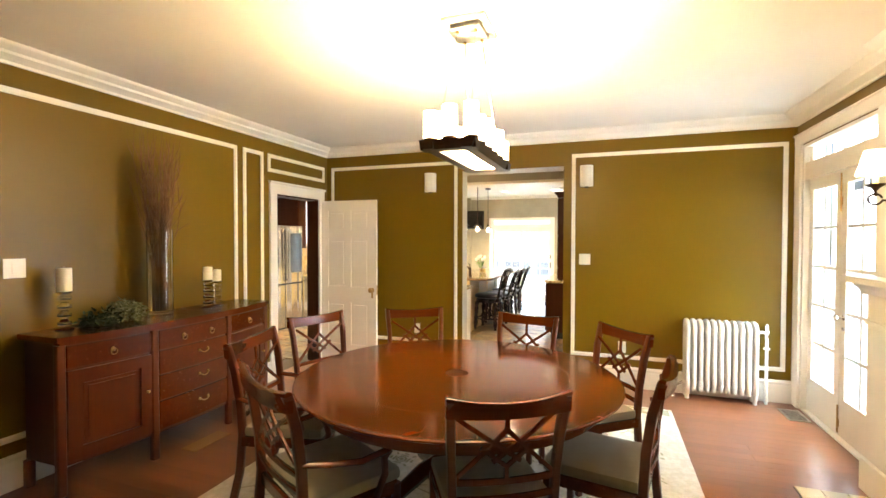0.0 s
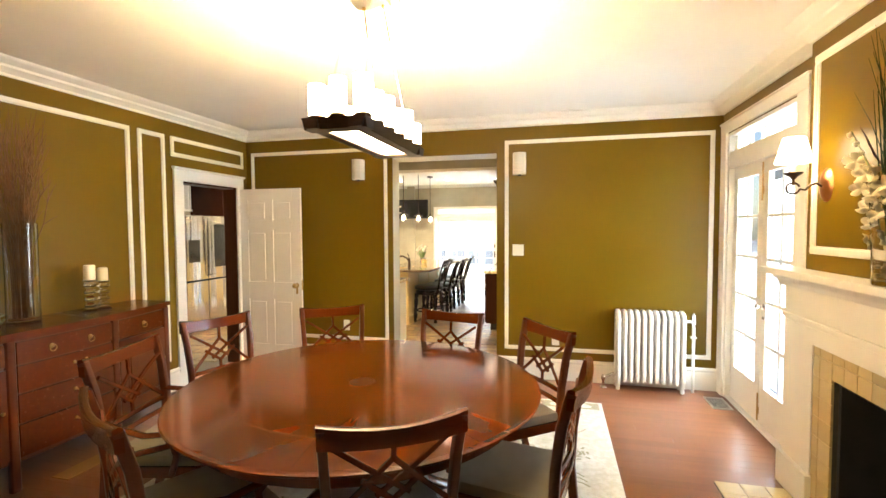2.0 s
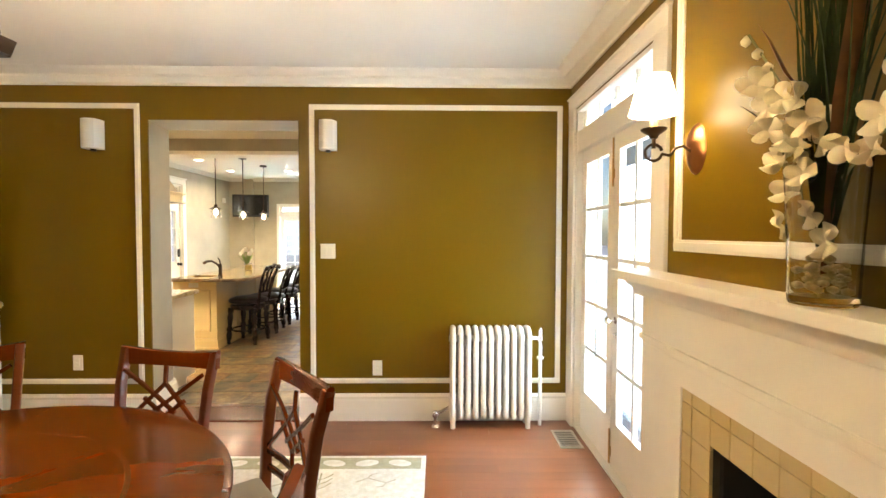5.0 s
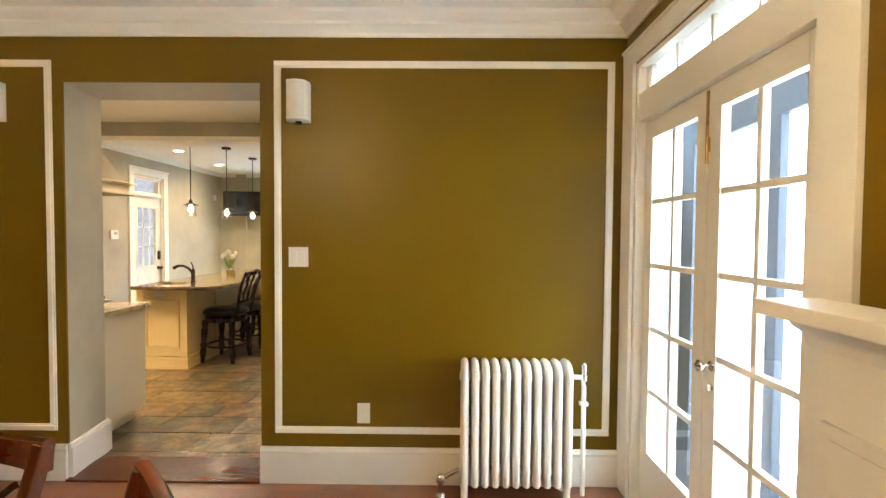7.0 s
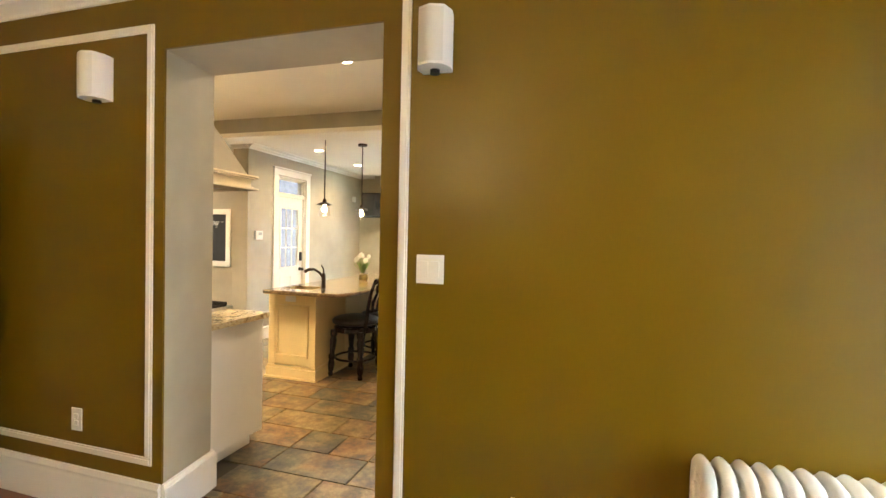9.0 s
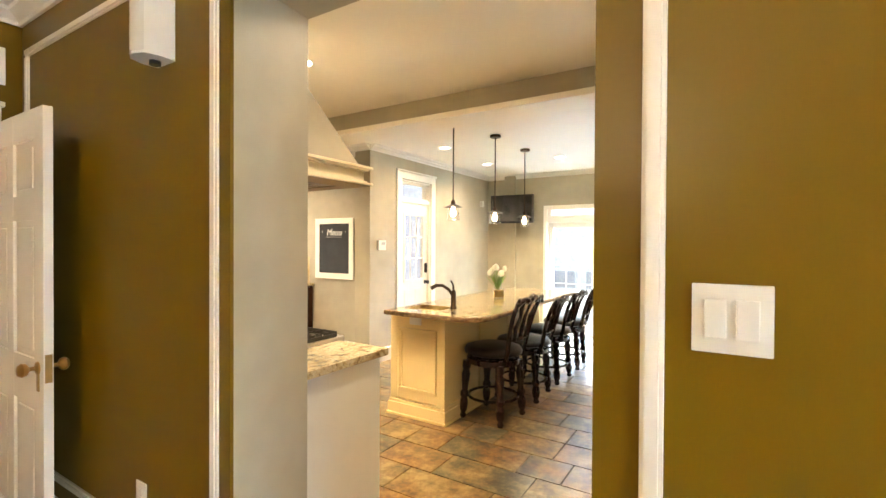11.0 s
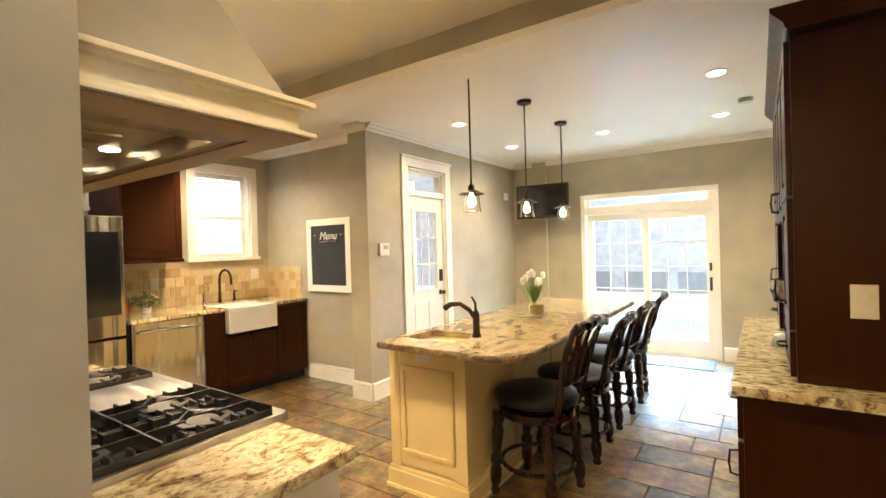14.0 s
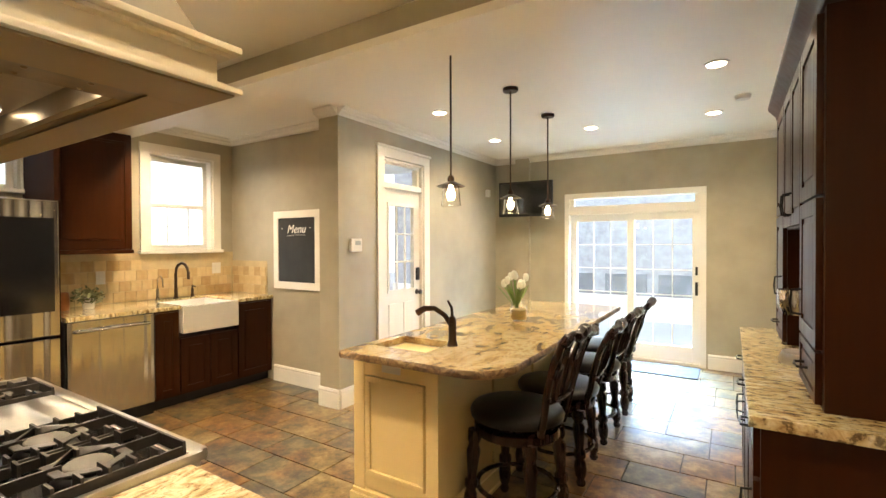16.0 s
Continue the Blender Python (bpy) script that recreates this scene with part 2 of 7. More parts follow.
GROUT = paint("grey_grout", (0.06, 0.048, 0.034), 0.9, 0.15, 8, 0.2)
DARKGAP = paint("dark_floor_gap", (0.03, 0.012, 0.006), 0.8, 0.1, 8, 0.1)
RUG = rug_weave("cream_wool", (0.78, 0.75, 0.66))
RUGSAGE = rug_weave("sage_wool", (0.4, 0.38, 0.23))
RUGTAN = rug_weave("tan_wool", (0.52, 0.46, 0.33))
GRANITE = stone("gold_granite", [(0.34, (0.12, 0.065, 0.03)), (0.43, (0.33, 0.21, 0.08)), (0.5, (0.46, 0.335, 0.15)), (0.57, (0.53, 0.42, 0.23)), (0.63, (0.42, 0.285, 0.11)), (0.72, (0.25, 0.18, 0.1))], 70, vein=5.0, fleck=(0.3, 0.2, 0.11), drift=(1.6, 1, 1), share=0.37)
GRANITE_E = stone("chiselled_granite_edge", [(0.36, (0.05, 0.025, 0.011)), (0.48, (0.19, 0.105, 0.04)), (0.56, (0.33, 0.215, 0.1)), (0.66, (0.12, 0.07, 0.032))], 60, rough=0.4, vein=16.0, coat=0.1, fleck=(0.2, 0.14, 0.08))
GRANITE_R = stone("cream_veined_granite", [(0.33, (0.09, 0.055, 0.03)), (0.4, (0.27, 0.18, 0.085)), (0.47, (0.5, 0.39, 0.21)), (0.55, (0.62, 0.53, 0.35)), (0.61, (0.43, 0.32, 0.16)), (0.68, (0.24, 0.18, 0.11))], 60, vein=9.0, fleck=(0.2, 0.14, 0.08), drift=(1.7, 1, 1), share=0.4)
GRANITE_L = stone("pale_speckled_granite", [(0.34, (0.26, 0.16, 0.06)), (0.45, (0.5, 0.37, 0.17)), (0.55, (0.64, 0.53, 0.3)), (0.66, (0.7, 0.62, 0.43))], 40, vein=12.0, fleck=(0.08, 0.05, 0.025), drift=(1, 2.6, 1), share=0.44)
SLATE = slate("slate_tile")
TRAVERTINE = piece_tile("travertine_tile", (0.36, 0.215, 0.07), (0.68, 0.53, 0.28))
FIRETILE = piece_tile("tan_glazed_tile", (0.46, 0.34, 0.15), (0.54, 0.42, 0.2), 0.3)
CANDLEGLOW = glowing("lit_candle_glass", (1.0, 0.735, 0.4), 55)
PANELGLOW = glowing("lit_diffuser", (1.0, 0.8, 0.48), 16)
SHADEGLOW = glowing("lit_lamp_shade", (1.0, 0.8, 0.48), 9)
HOODGLOW = glowing("lit_hood_lamp", (1.0, 0.84, 0.6), 9)
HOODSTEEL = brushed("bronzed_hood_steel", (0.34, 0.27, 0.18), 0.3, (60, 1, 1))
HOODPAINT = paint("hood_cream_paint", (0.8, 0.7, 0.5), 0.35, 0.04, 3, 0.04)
# Dull tan, darkened further with the shade under the hood.
HOODSOFFIT_SHADED = paint("hood_soffit_shaded_tan", (0.27, 0.18, 0.075), 0.5, 0.06, 3, 0.05)
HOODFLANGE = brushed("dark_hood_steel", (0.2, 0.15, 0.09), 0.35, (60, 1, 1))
CANGLOW = glowing("lit_downlight", (1.0, 0.84, 0.6), 22)
BULBGLOW = glowing("lit_bulb", (1.0, 0.75, 0.42), 30)


# ---- mesh tools ----
class Shape:
    """A bmesh that collects boxes, turned and swept solids."""

    def __init__(self):
        self.bm = bmesh.new()

    def box(self, x0, x1, y0, y1, z0, z1, bevel=0.0, m=None):
        b = bmesh.new()
        r = bmesh.ops.create_cube(b, size=1)
        for v in r["verts"]:
            v.co = Vector(((x0 + x1) / 2 + v.co.x * (x1 - x0), (y0 + y1) / 2 + v.co.y * (y1 - y0), (z0 + z1) / 2 + v.co.z * (z1 - z0)))
        if bevel:
            bmesh.ops.bevel(b, geom=b.edges[:], offset=bevel, segments=2, affect="EDGES", profile=0.6)
        return self.take(b, m)

    def take(self, b, m=None):
        if m is not None:
            b.transform(m)
        old = {}
        for v in b.verts:
            old[v.index] = self.bm.verts.new(v.co)
        for f in b.faces:
            self.bm.faces.new([old[v.index] for v in f.verts])
        b.free()
        return self

    def lathe(self, profile, origin=(0, 0, 0), seg=16, m=None):
        b = bmesh.new()
        rings = []
        for r, z in profile:
            if r < 1e-5:
                rings.append([b.verts.new((0, 0, z))])
            else:
                rings.append([b.verts.new((r * math.cos(2 * math.pi * i / seg), r * math.sin(2 * math.pi * i / seg), z)) for i in range(seg)])
        for p, q in zip(rings, rings[1:]):
            for i in range(seg):
                j = (i + 1) % seg
                f = [p[i % len(p)], p[j % len(p)], q[j % len(q)], q[i % len(q)]]
                f = list(dict.fromkeys(f))
                if len(f) > 2:
                    b.faces.new(f)
        b.verts.index_update()
        b.transform(Matrix.Translation(origin))
        return self.take(b, m)

    def rod(self, p, q, r, r2=None, seg=8, m=None):
        p, q = Vector(p), Vector(q)
        d = q - p
        turn = Matrix.Translation(p) @ d.to_track_quat("Z", "Y").to_matrix().to_4x4()
        r2 = r if r2 is None else r2
        return self.lathe([(0, 0), (r, 0), (r2, d.length), (0, d.length)], seg=seg, m=turn if m is None else m @ turn)

    def tube(self, pts, r, seg=8, flat=1.0, m=None, radii=None):
        """A round or flattened bar swept along a line of points."""
        b = bmesh.new()
        pts = [Vector(p) for p in pts]
        rings, up = [], Vector((0.013, 0.021, 1))
        for i, p in enumerate(pts):
            d = (pts[min(i + 1, len(pts) - 1)] - pts[max(i - 1, 0)]).normalized()
            side = d.cross(up).normalized() if abs(d.dot(up.normalized())) < 0.95 else d.cross(Vector((0, 1, 0.02))).normalized()
            if rings and side.dot(last) < 0:
                side = -side
            last = side
            oth = side.cross(d)
            k = radii[i] if radii else r
            rings.append([b.verts.new(p + side * k * math.cos(2 * math.pi * j / seg) + oth * k * flat * math.sin(2 * math.pi * j / seg)) for j in range(seg)])
        for s, t in zip(rings, rings[1:]):
            for j in range(seg):
                b.faces.new([s[j], s[(j + 1) % seg], t[(j + 1) % seg], t[j]])
        b.faces.new(rings[0][::-1])
        b.faces.new(rings[-1])
        b.verts.index_update()
        return self.take(b, m)

    def bar(self, pts, w, d, m=None):
        """A square-edged bar w across x or y and d deep, swept along a line."""
        b = bmesh.new()
        pts = [Vector(p) for p in pts]
        rings = []
        for i, p in enumerate(pts):
            t = (pts[min(i + 1, len(pts) - 1)] - pts[max(i - 1, 0)]).normalized()
            side = t.cross(Vector((0, 1, 0))).normalized() if abs(t.y) < 0.9 else t.cross(Vector((0, 0, 1))).normalized()
            oth = side.cross(t)
            rings.append([b.verts.new(p + side * a * w / 2 + oth * c * d / 2) for a, c in ((-1, -0.7), (-0.7, -1), (0.7, -1), (1, -0.7), (1, 0.7), (0.7, 1), (-0.7, 1), (-1, 0.7))])
        for s, t in zip(rings, rings[1:]):
            for j in range(8):
                b.faces.new([s[j], s[(j + 1) % 8], t[(j + 1) % 8], t[j]])
        b.faces.new(rings[0][::-1])
        b.faces.new(rings[-1])
        b.verts.index_update()
        return self.take(b, m)

    def prism(self, poly, a, b_, axis="x", m=None):
        """A flat outline drawn out from a to b_ along an axis; the outline's pairs are the other two axes in order."""
        b = bmesh.new()
        put = {"x": lambda u, v, w: (w, u, v), "y": lambda u, v, w: (u, w, v), "z": lambda u, v, w: (u, v, w)}[axis]
        p = [b.verts.new(put(u, v, a)) for u, v in poly]
        q = [b.verts.new(put(u, v, b_)) for u, v in poly]
        for i in range(len(poly)):
            j = (i + 1) % len(poly)
            b.faces.new([p[i], p[j], q[j], q[i]])
        b.faces.new(p[::-1])
        b.faces.new(q)
        bmesh.ops.recalc_face_normals(b, faces=b.faces[:])
        b.verts.index_update()
        return self.take(b, m)


def soften(me, limit=0.62):
    """Smooth shading whose normals follow the larger faces, so that flats stay flat beside rounded edges."""
    me.shade_smooth()
    polys = [(p.normal.copy(), p.area) for p in me.polygons]
    touch = collections.defaultdict(list)
    for p in me.polygons:
        for v in p.vertices:
            touch[v].append(polys[p.index])
    normals = []
    for p in me.polygons:
        n = polys[p.index][0]
        for v in p.vertices:
            total = Vector((0, 0, 0))
            for other, area in touch[v]:
                if other.dot(n) > limit:
                    total += other * area
            normals.append(total.normalized() if total.length > 1e-12 else n)
    me.normals_split_custom_set(normals)


def part(name, shape, material, parent=None, label="", smooth=True, recalc=True):
    me = bpy.data.meshes.new(name)
    if recalc:
        bmesh.ops.recalc_face_normals(shape.bm, faces=shape.bm.faces[:])
    shape.bm.to_mesh(me)
    shape.bm.free()
    me.materials.append(material)
    if smooth:
        soften(me)
    ob = new(name, me)
    if parent is not None:
        ob.parent = parent
    if label:
        ob["label"] = label
    return ob


def thing(name, label, category, group="", m=None):
    ob = new(name)
    ob.empty_display_size = 0.1
    tagged(ob, label, category, group)
    if m is not None:
        ob.matrix_world = m
    return ob


def structure(name, shape, material, label="", category=""):
    return tagged(part(name, shape, material), label, category, kind="structure")


def B(*a, **k):
    return Shape().box(*a, **k)


# ---- plan ----
XL, XR, YB, YS = -2.63, 2.52, 5.33, -1.6     # dining room
YK = 5.62                                    # kitchen face of the partition
KE, KN, KW, KD = 0.42, 11.83, -5.05, -3.06   # kitchen walls
YA = 8.93                                    # alcove wall
HD, HK = 2.72, 2.67                          # ceilings


def wall_y(name, x0, x1, y0, y1, h, holes, mat, label):
    """A wall along x with openings (x0, x1, z0, z1)."""
    s, x = Shape(), x0
    for a, b, c, d in sorted(holes):
        s.box(x, a, y0, y1, 0, h)
        if c > 0:
            s.box(a, b, y0, y1, 0, c)
        s.box(a, b, y0, y1, d, h)
        x = b
    s.box(x, x1, y0, y1, 0, h)
    return structure(name, s, mat, label, "wall")


def wall_x(name, y0, y1, x0, x1, h, holes, mat, label):
    s, y = Shape(), y0
    for a, b, c, d in sorted(holes):
        s.box(x0, x1, y, a, 0, h)
        if c > 0:
            s.box(x0, x1, a, b, 0, c)
        s.box(x0, x1, a, b, d, h)
        y = b
    s.box(x0, x1, y, y1, 0, h)
    return structure(name, s, mat, label, "wall")


OPEN = (-0.77, 0.39, 0, 2.36)
wall_y("wall_north_dining", XL, XR, YB, YB + 0.012, HD, [OPEN], OLIVE, "olive green painted dining room wall")
wall_y("wall_north_kitchen", XL, XR, YB + 0.012, YK, HD, [(-0.86, *OPEN[1:])], GREIGE, "grey painted partition wall with cased passage")
wall_x("wall_west_dining", YS, YB, XL - 0.012, XL, HD, [(4.33, 5.13, 0, 2.06)], OLIVE, "olive green painted dining room wall")
wall_x("wall_west_kitchen", YS, YK, XL - 0.15, XL - 0.012, HD, [(4.33, 5.13, 0, 2.06)], GREIGE, "grey painted kitchen side of wall")
wall_x("wall_east", YS, YB + 0.29, XR, XR + 0.16, HD, [(3.93, 5.19, 0, 2.42), (2.2, 3.32, 0, 0.9)], OLIVE, "olive green painted wall with french doors")
wall_y("wall_south", XL, XR, YS - 0.15, YS, HD, [], OLIVE, "olive green painted dining room wall")
structure("ceiling_dining", B(XL, XR, YS, YB, HD, HD + 0.1), CEIL, "white painted dining room ceiling", "ceiling")
structure("subfloor_dining", B(XL - 0.15, XR, YS, YB + 0.02, -0.1, -0.014), DARKGAP, "dark gaps under the floorboards", "floor")


def crown(name, runs, zb, zt, depth, mat):
    """Stepped crown moulding: runs of (axis, wall coordinate, inward sign, from, to)."""
    h = zt - zb
    prof = [(0, 0), (0.1, 0), (0.12, 0.18), (0.2, 0.24), (0.3, 0.34), (0.5, 0.45), (0.52, 0.62), (0.6, 0.66), (0.85, 0.8), (0.95, 0.86), (1, 1), (0, 1)]
    for axis, c, sgn, a, b in runs:
        s = Shape()
        pts = [(c + sgn * (0.002 + u * depth), zb + v * h - 0.001) for u, v in prof]
        s.prism(pts, a, b, axis)
        structure(name, s, mat, "white stepped crown moulding under the ceiling", "crown moulding")


crown("crown_moulding", [("x", YB, -1, XL, XR), ("y", XL, 1, YS, YB), ("y", XR, -1, 3.59, YB), ("y", 2.42, -1, 1.89, 3.59), ("x", 3.59, 1, 2.42, XR), ("x", YS, 1, XL, XR)], 2.62, HD, 0.15, WHITE)


def skirting(runs, h, mat=WHITE):
    prof = [(0, 0), (0.022, 0), (0.022, 0.72), (0.016, 0.78), (0.016, 0.86), (0.024, 0.9), (0.012, 1), (0, 1)]
    for axis, c, sgn, a, b in runs:
        s = Shape().prism([(c + sgn * (u + 0.001), v * h + 0.001) for u, v in prof], a, b, axis)
        structure("baseboard", s, mat, "tall white painted wooden baseboard", "baseboard")


skirting([("x", YB, -1, XL, -0.77), ("x", YB, -1, 0.39, XR), ("y", XL, 1, YS, 4.22), ("y", XR, -1, YS, 1.85)], 0.215)


def moulding(axis, c, sgn, a0, a1, z0, z1, w=0.04):
    """A mitred picture-frame moulding on a wall."""
    s = Shape()
    d = 0.016
    for u0, u1, v0, v1 in ((a0, a1, z1 - w, z1), (a0, a1, z0, z0 + w), (a0, a0 + w, z0 + w, z1 - w), (a1 - w, a1, z0 + w, z1 - w)):
        for inset, dep in ((0, d * 0.6), (w * 0.2, d)):
            lo, hi = sorted((c, c + sgn * dep))
            i = inset if inset < min(u1 - u0, v1 - v0) / 2 else 0
            if axis == "x":
                s.box(u0 + i, u1 - i, lo, hi, v0 + i, v1 - i, 0.002)
            else:
                s.box(lo, hi, u0 + i, u1 - i, v0 + i, v1 - i, 0.002)
    structure("panel_moulding", s, WHITE, "white picture-frame moulding on olive wall", "wall moulding")


moulding("x", YB, -1, -2.56, -0.83, 0.298, 2.484)
moulding("x", YB, -1, 0.475, 2.45, 0.298, 2.484)
moulding("y", XL, 1, -1.2, 3.76, 0.298, 2.484)
moulding("y", XL, 1, 3.84, 4.13, 0.298, 2.484)
moulding("y", XL, 1, 4.2, 5.26, 2.29, 2.484)
moulding("y", 2.42, -1, 1.97, 3.535, 1.42, 2.53, 0.045)

# passage: wooden sill between the two floors
structure("threshold_1", B(-0.77, 0.39, YB - 0.03, YK - 0.02, -0.01, 0.012, bevel=0.004), MAHOG, "dark wooden threshold of the passage", "threshold")


def casing_x(name, y0, y1, ztop, x, sgn, w, mat, label, head=0.14):
    """Door casing on a wall that runs along y, round an opening."""
    s = Shape()
    lo, hi = sorted((x, x + sgn * 0.022))
    s.box(lo, hi, y0 - w, y0, 0.001, ztop, 0.003)
    s.box(lo, hi, y1, y1 + w, 0.001, ztop, 0.003)
    s.box(lo, hi, y0 - w, y1 + w, ztop, ztop + head, 0.003)
    lo, hi = sorted((x, x + sgn * 0.04))
    s.box(lo, hi, y0 - w - 0.012, y1 + w + 0.012, ztop + head, ztop + head + 0.025, 0.005)
    structure(name, s, mat, label, "door casing")


casing_x("door_casing_1", 4.33, 5.13, 2.06, XL, 1, 0.11, WHITE, "white painted door casing", 0.11)
casing_x("door_casing_2", 4.33, 5.13, 2.06, XL - 0.15, -1, 0.1, ESPRESSO, "dark stained door casing on kitchen side")
s = Shape()
s.box(XL - 0.149, XL - 0.001, 4.33, 4.348, 0.001, 2.06).box(XL - 0.149, XL - 0.001, 5.112, 5.13, 0.001, 2.06).box(XL - 0.149, XL - 0.001, 4.348, 5.112, 2.042, 2.06)
structure("door_jamb_1", s, ESPRESSO, "dark stained door jamb", "door jamb")


def panel_door(name, w, h, t, rows, mat, label, m, category="door"):
    """A panelled door leaf in the x-z plane from x 0 to w; rows of (z0, z1) with two panels each."""
    ob = thing(name, label, category, m=m)
    ob["kind"] = "structure"
    s = Shape()
    st = 0.105
    cols = ((st, w / 2 - 0.04), (w / 2 + 0.04, w - st))
    s.box(0, st, 0, t, 0, h, 0.002).box(w - st, w, 0, t, 0, h, 0.002).box(w / 2 - 0.04, w / 2 + 0.04, 0, t, 0, h)
    zz = [0] + [z for r in rows for z in r] + [h]
    for a, b in zip(zz[::2], zz[1::2]):
        s.box(st, w - st, 0.0005, t - 0.0005, a, b)
    part("leaf", s, mat, ob)
    for a, b in rows:
        for c, d in cols:
            p = Shape().box(c, d, 0.012, t - 0.012, a, b).box(c + 0.03, d - 0.03, 0.004, t - 0.004, a + 0.03, b - 0.03, 0.006)
            part("door_panel", p, mat, ob)
    return ob


d1 = panel_door("door_1", 0.79, 2.03, 0.035, [(0.22, 0.75), (0.95, 1.55), (1.66, 1.9)], WHITE, "white six-panel door standing open against the wall", pose(-2.615, 5.17, 0.012))
for y, sg in ((-0.001, -1), (0.036, 1)):
    k = Shape().lathe([(0.0, 0), (0.028, 0), (0.026, 0.006), (0.009, 0.012), (0.009, 0.03), (0.026, 0.04), (0.03, 0.055), (0.02, 0.068), (0, 0.07)], m=pose(0.735, y, 0.92, 90 * (1 if sg < 0 else -1)))
    part("doorknob", k, BRASS, d1, "aged brass knob")
part("keyhole_plate", B(0.722, 0.748, -0.004, 0.0005, 0.82, 0.9, bevel=0.0015), BRASS, d1)
part("latch_plate", B(0.7895, 0.792, 0.005, 0.03, 0.86, 0.98), BRASS, d1)
for z in (0.25, 1.75):
    part("hinge", Shape().rod((0.0, -0.006, z), (0, -0.006, z + 0.09), 0.008), BRASS, d1)

# ---- french doors with transom ----
FX = 2.565
fd = thing("french_door_frame", "white painted french door frame with long transom window", "door frame")
fd["kind"] = "structure"
s = Shape()
for a, b, c, d, e, f in ((XR - 0.022, XR, 5.19, 5.327, 0.001, 2.43), (XR - 0.022, XR, 3.79, 3.93, 0.001, 2.43), (XR - 0.024, XR, 3.79, 5.327, 2.43, 2.515), (XR - 0.034, XR, 3.78, 5.328, 2.515, 2.53)):
    s.box(a, b, c, d, e, f, 0.004)
part("casing", s, WHITE, fd)
s = Shape()
s.box(XR, XR + 0.16, 5.165, 5.19, 0.001, 2.42).box(XR, XR + 0.16, 3.93, 3.95, 0.001, 2.42).box(XR, XR + 0.16, 3.95, 5.165, 2.395, 2.42)
s.box(XR + 0.005, XR + 0.1, 3.95, 5.165, 2.1, 2.25, 0.004)
for y in (3.99, 4.27, 4.56, 4.85, 5.125):
    s.box(FX + 0.005, FX + 0.035, y - 0.009, y + 0.009, 2.25, 2.395)
s.box(FX, FX + 0.04, 3.95, 3.985, 2.25, 2.395).box(FX, FX + 0.04, 5.13, 5.165, 2.25, 2.395)
part("jamb_and_transom_bars", s, WHITE, fd)
tp = part("transom_pane", B(FX + 0.015, FX + 0.02, 3.985, 5.13, 2.25, 2.395), PANE, fd)
tp.visible_shadow = False
part("sill", B(XR + 0.004, XR + 0.16, 3.93, 5.19, -0.01, 0.014, bevel=0.004), WHITE, fd)


def french_leaf(y0, y1, label, knob):
    ob = thing("french_door", label, "french door", "pair of french doors")
    ob["kind"] = "structure"
    z0, z1, st, bot, top = 0.018, 2.098, 0.085, 0.3, 0.1
    s = Shape()
    s.box(FX, FX + 0.042, y0, y0 + st, z0, z1, 0.003).box(FX, FX + 0.042, y1 - st, y1, z0, z1, 0.003)
    s.box(FX + 0.0005, FX + 0.0415, y0 + st, y1 - st, z0, z0 + bot).box(FX + 0.0005, FX + 0.0415, y0 + st, y1 - st, z1 - top, z1)
    part("leaf_frame", s, WHITE, ob)
    gy0, gy1, gz0, gz1 = y0 + st, y1 - st, z0 + bot, z1 - top
    s = Shape()
    mid = (gy0 + gy1) / 2
    s.box(FX + 0.004, FX + 0.036, mid - 0.013, mid + 0.013, gz0, gz1, 0.003)
    part("muntin", s, WHITE, ob)
    for i in range(1, 5):
        z = gz0 + (gz1 - gz0) * i / 5
        part("muntin", B(FX + 0.005, FX + 0.035, gy0, gy1, z - 0.013, z + 0.013, bevel=0.003), WHITE, ob)
    for i in range(5):
        for a, b in ((gy0, mid - 0.013), (mid + 0.013, gy1)):
            za, zb = gz0 + (gz1 - gz0) * i / 5 + 0.013 * (i > 0), gz0 + (gz1 - gz0) * (i + 1) / 5 - 0.013 * (i < 4)
            p = part("pane", B(FX + 0.018, FX + 0.022, a, b, za, zb), PANE, ob)
            p.visible_shadow = False
    if knob:
        k = Shape().lathe([(0, 0), (0.022, 0), (0.02, 0.006), (0.008, 0.012), (0.008, 0.03), (0.024, 0.042), (0.026, 0.052), (0.012, 0.064), (0, 0.065)], m=pose(FX - 0.001, knob, 0.955, 0, -90, 0))
        part("doorknob", k, CHROME, ob, "polished metal knob")
        part("lock_plate", Shape().lathe([(0, 0), (0.016, 0), (0.014, 0.006), (0, 0.007)], m=pose(FX - 0.001, knob, 0.865, 0, -90, 0)), CHROME, ob)
        for za, zb in ((1.78, 2.08), (0.04, 0.26)):
            part("surface_bolt", Shape().rod((FX - 0.008, knob + 0.055, za), (FX - 0.008, knob + 0.055, zb), 0.006).box(FX - 0.006, FX - 0.0005, knob + 0.043, knob + 0.067, za + 0.05, za + 0.11), BRASS, ob)
    return ob


french_leaf(4.562, 5.163, "white glazed french door leaf with ten panes", 0)
french_leaf(3.952, 4.558, "white glazed french door leaf with brass bolt and knob", 4.5)

# storm door posts and porch roof outside the french doors
STORM = paint("blue_grey_frame", (0.035, 0.045, 0.065), 0.5)
sd_ = thing("storm_door", "dark blue-grey storm doors outside the french doors", "storm door")
for y in (3.97, 4.62, 5.28):
    part("stile", B(2.86, 2.9, y - 0.065, y + 0.065, -0.02, 1.99, bevel=0.004), STORM, sd_)
part("head", B(2.86, 2.9, 3.9, 5.35, 1.99, 2.35, bevel=0.004), STORM, sd_)
part("bottom_rail", B(2.861, 2.899, 4.035, 5.215, -0.02, 0.14), STORM, sd_)

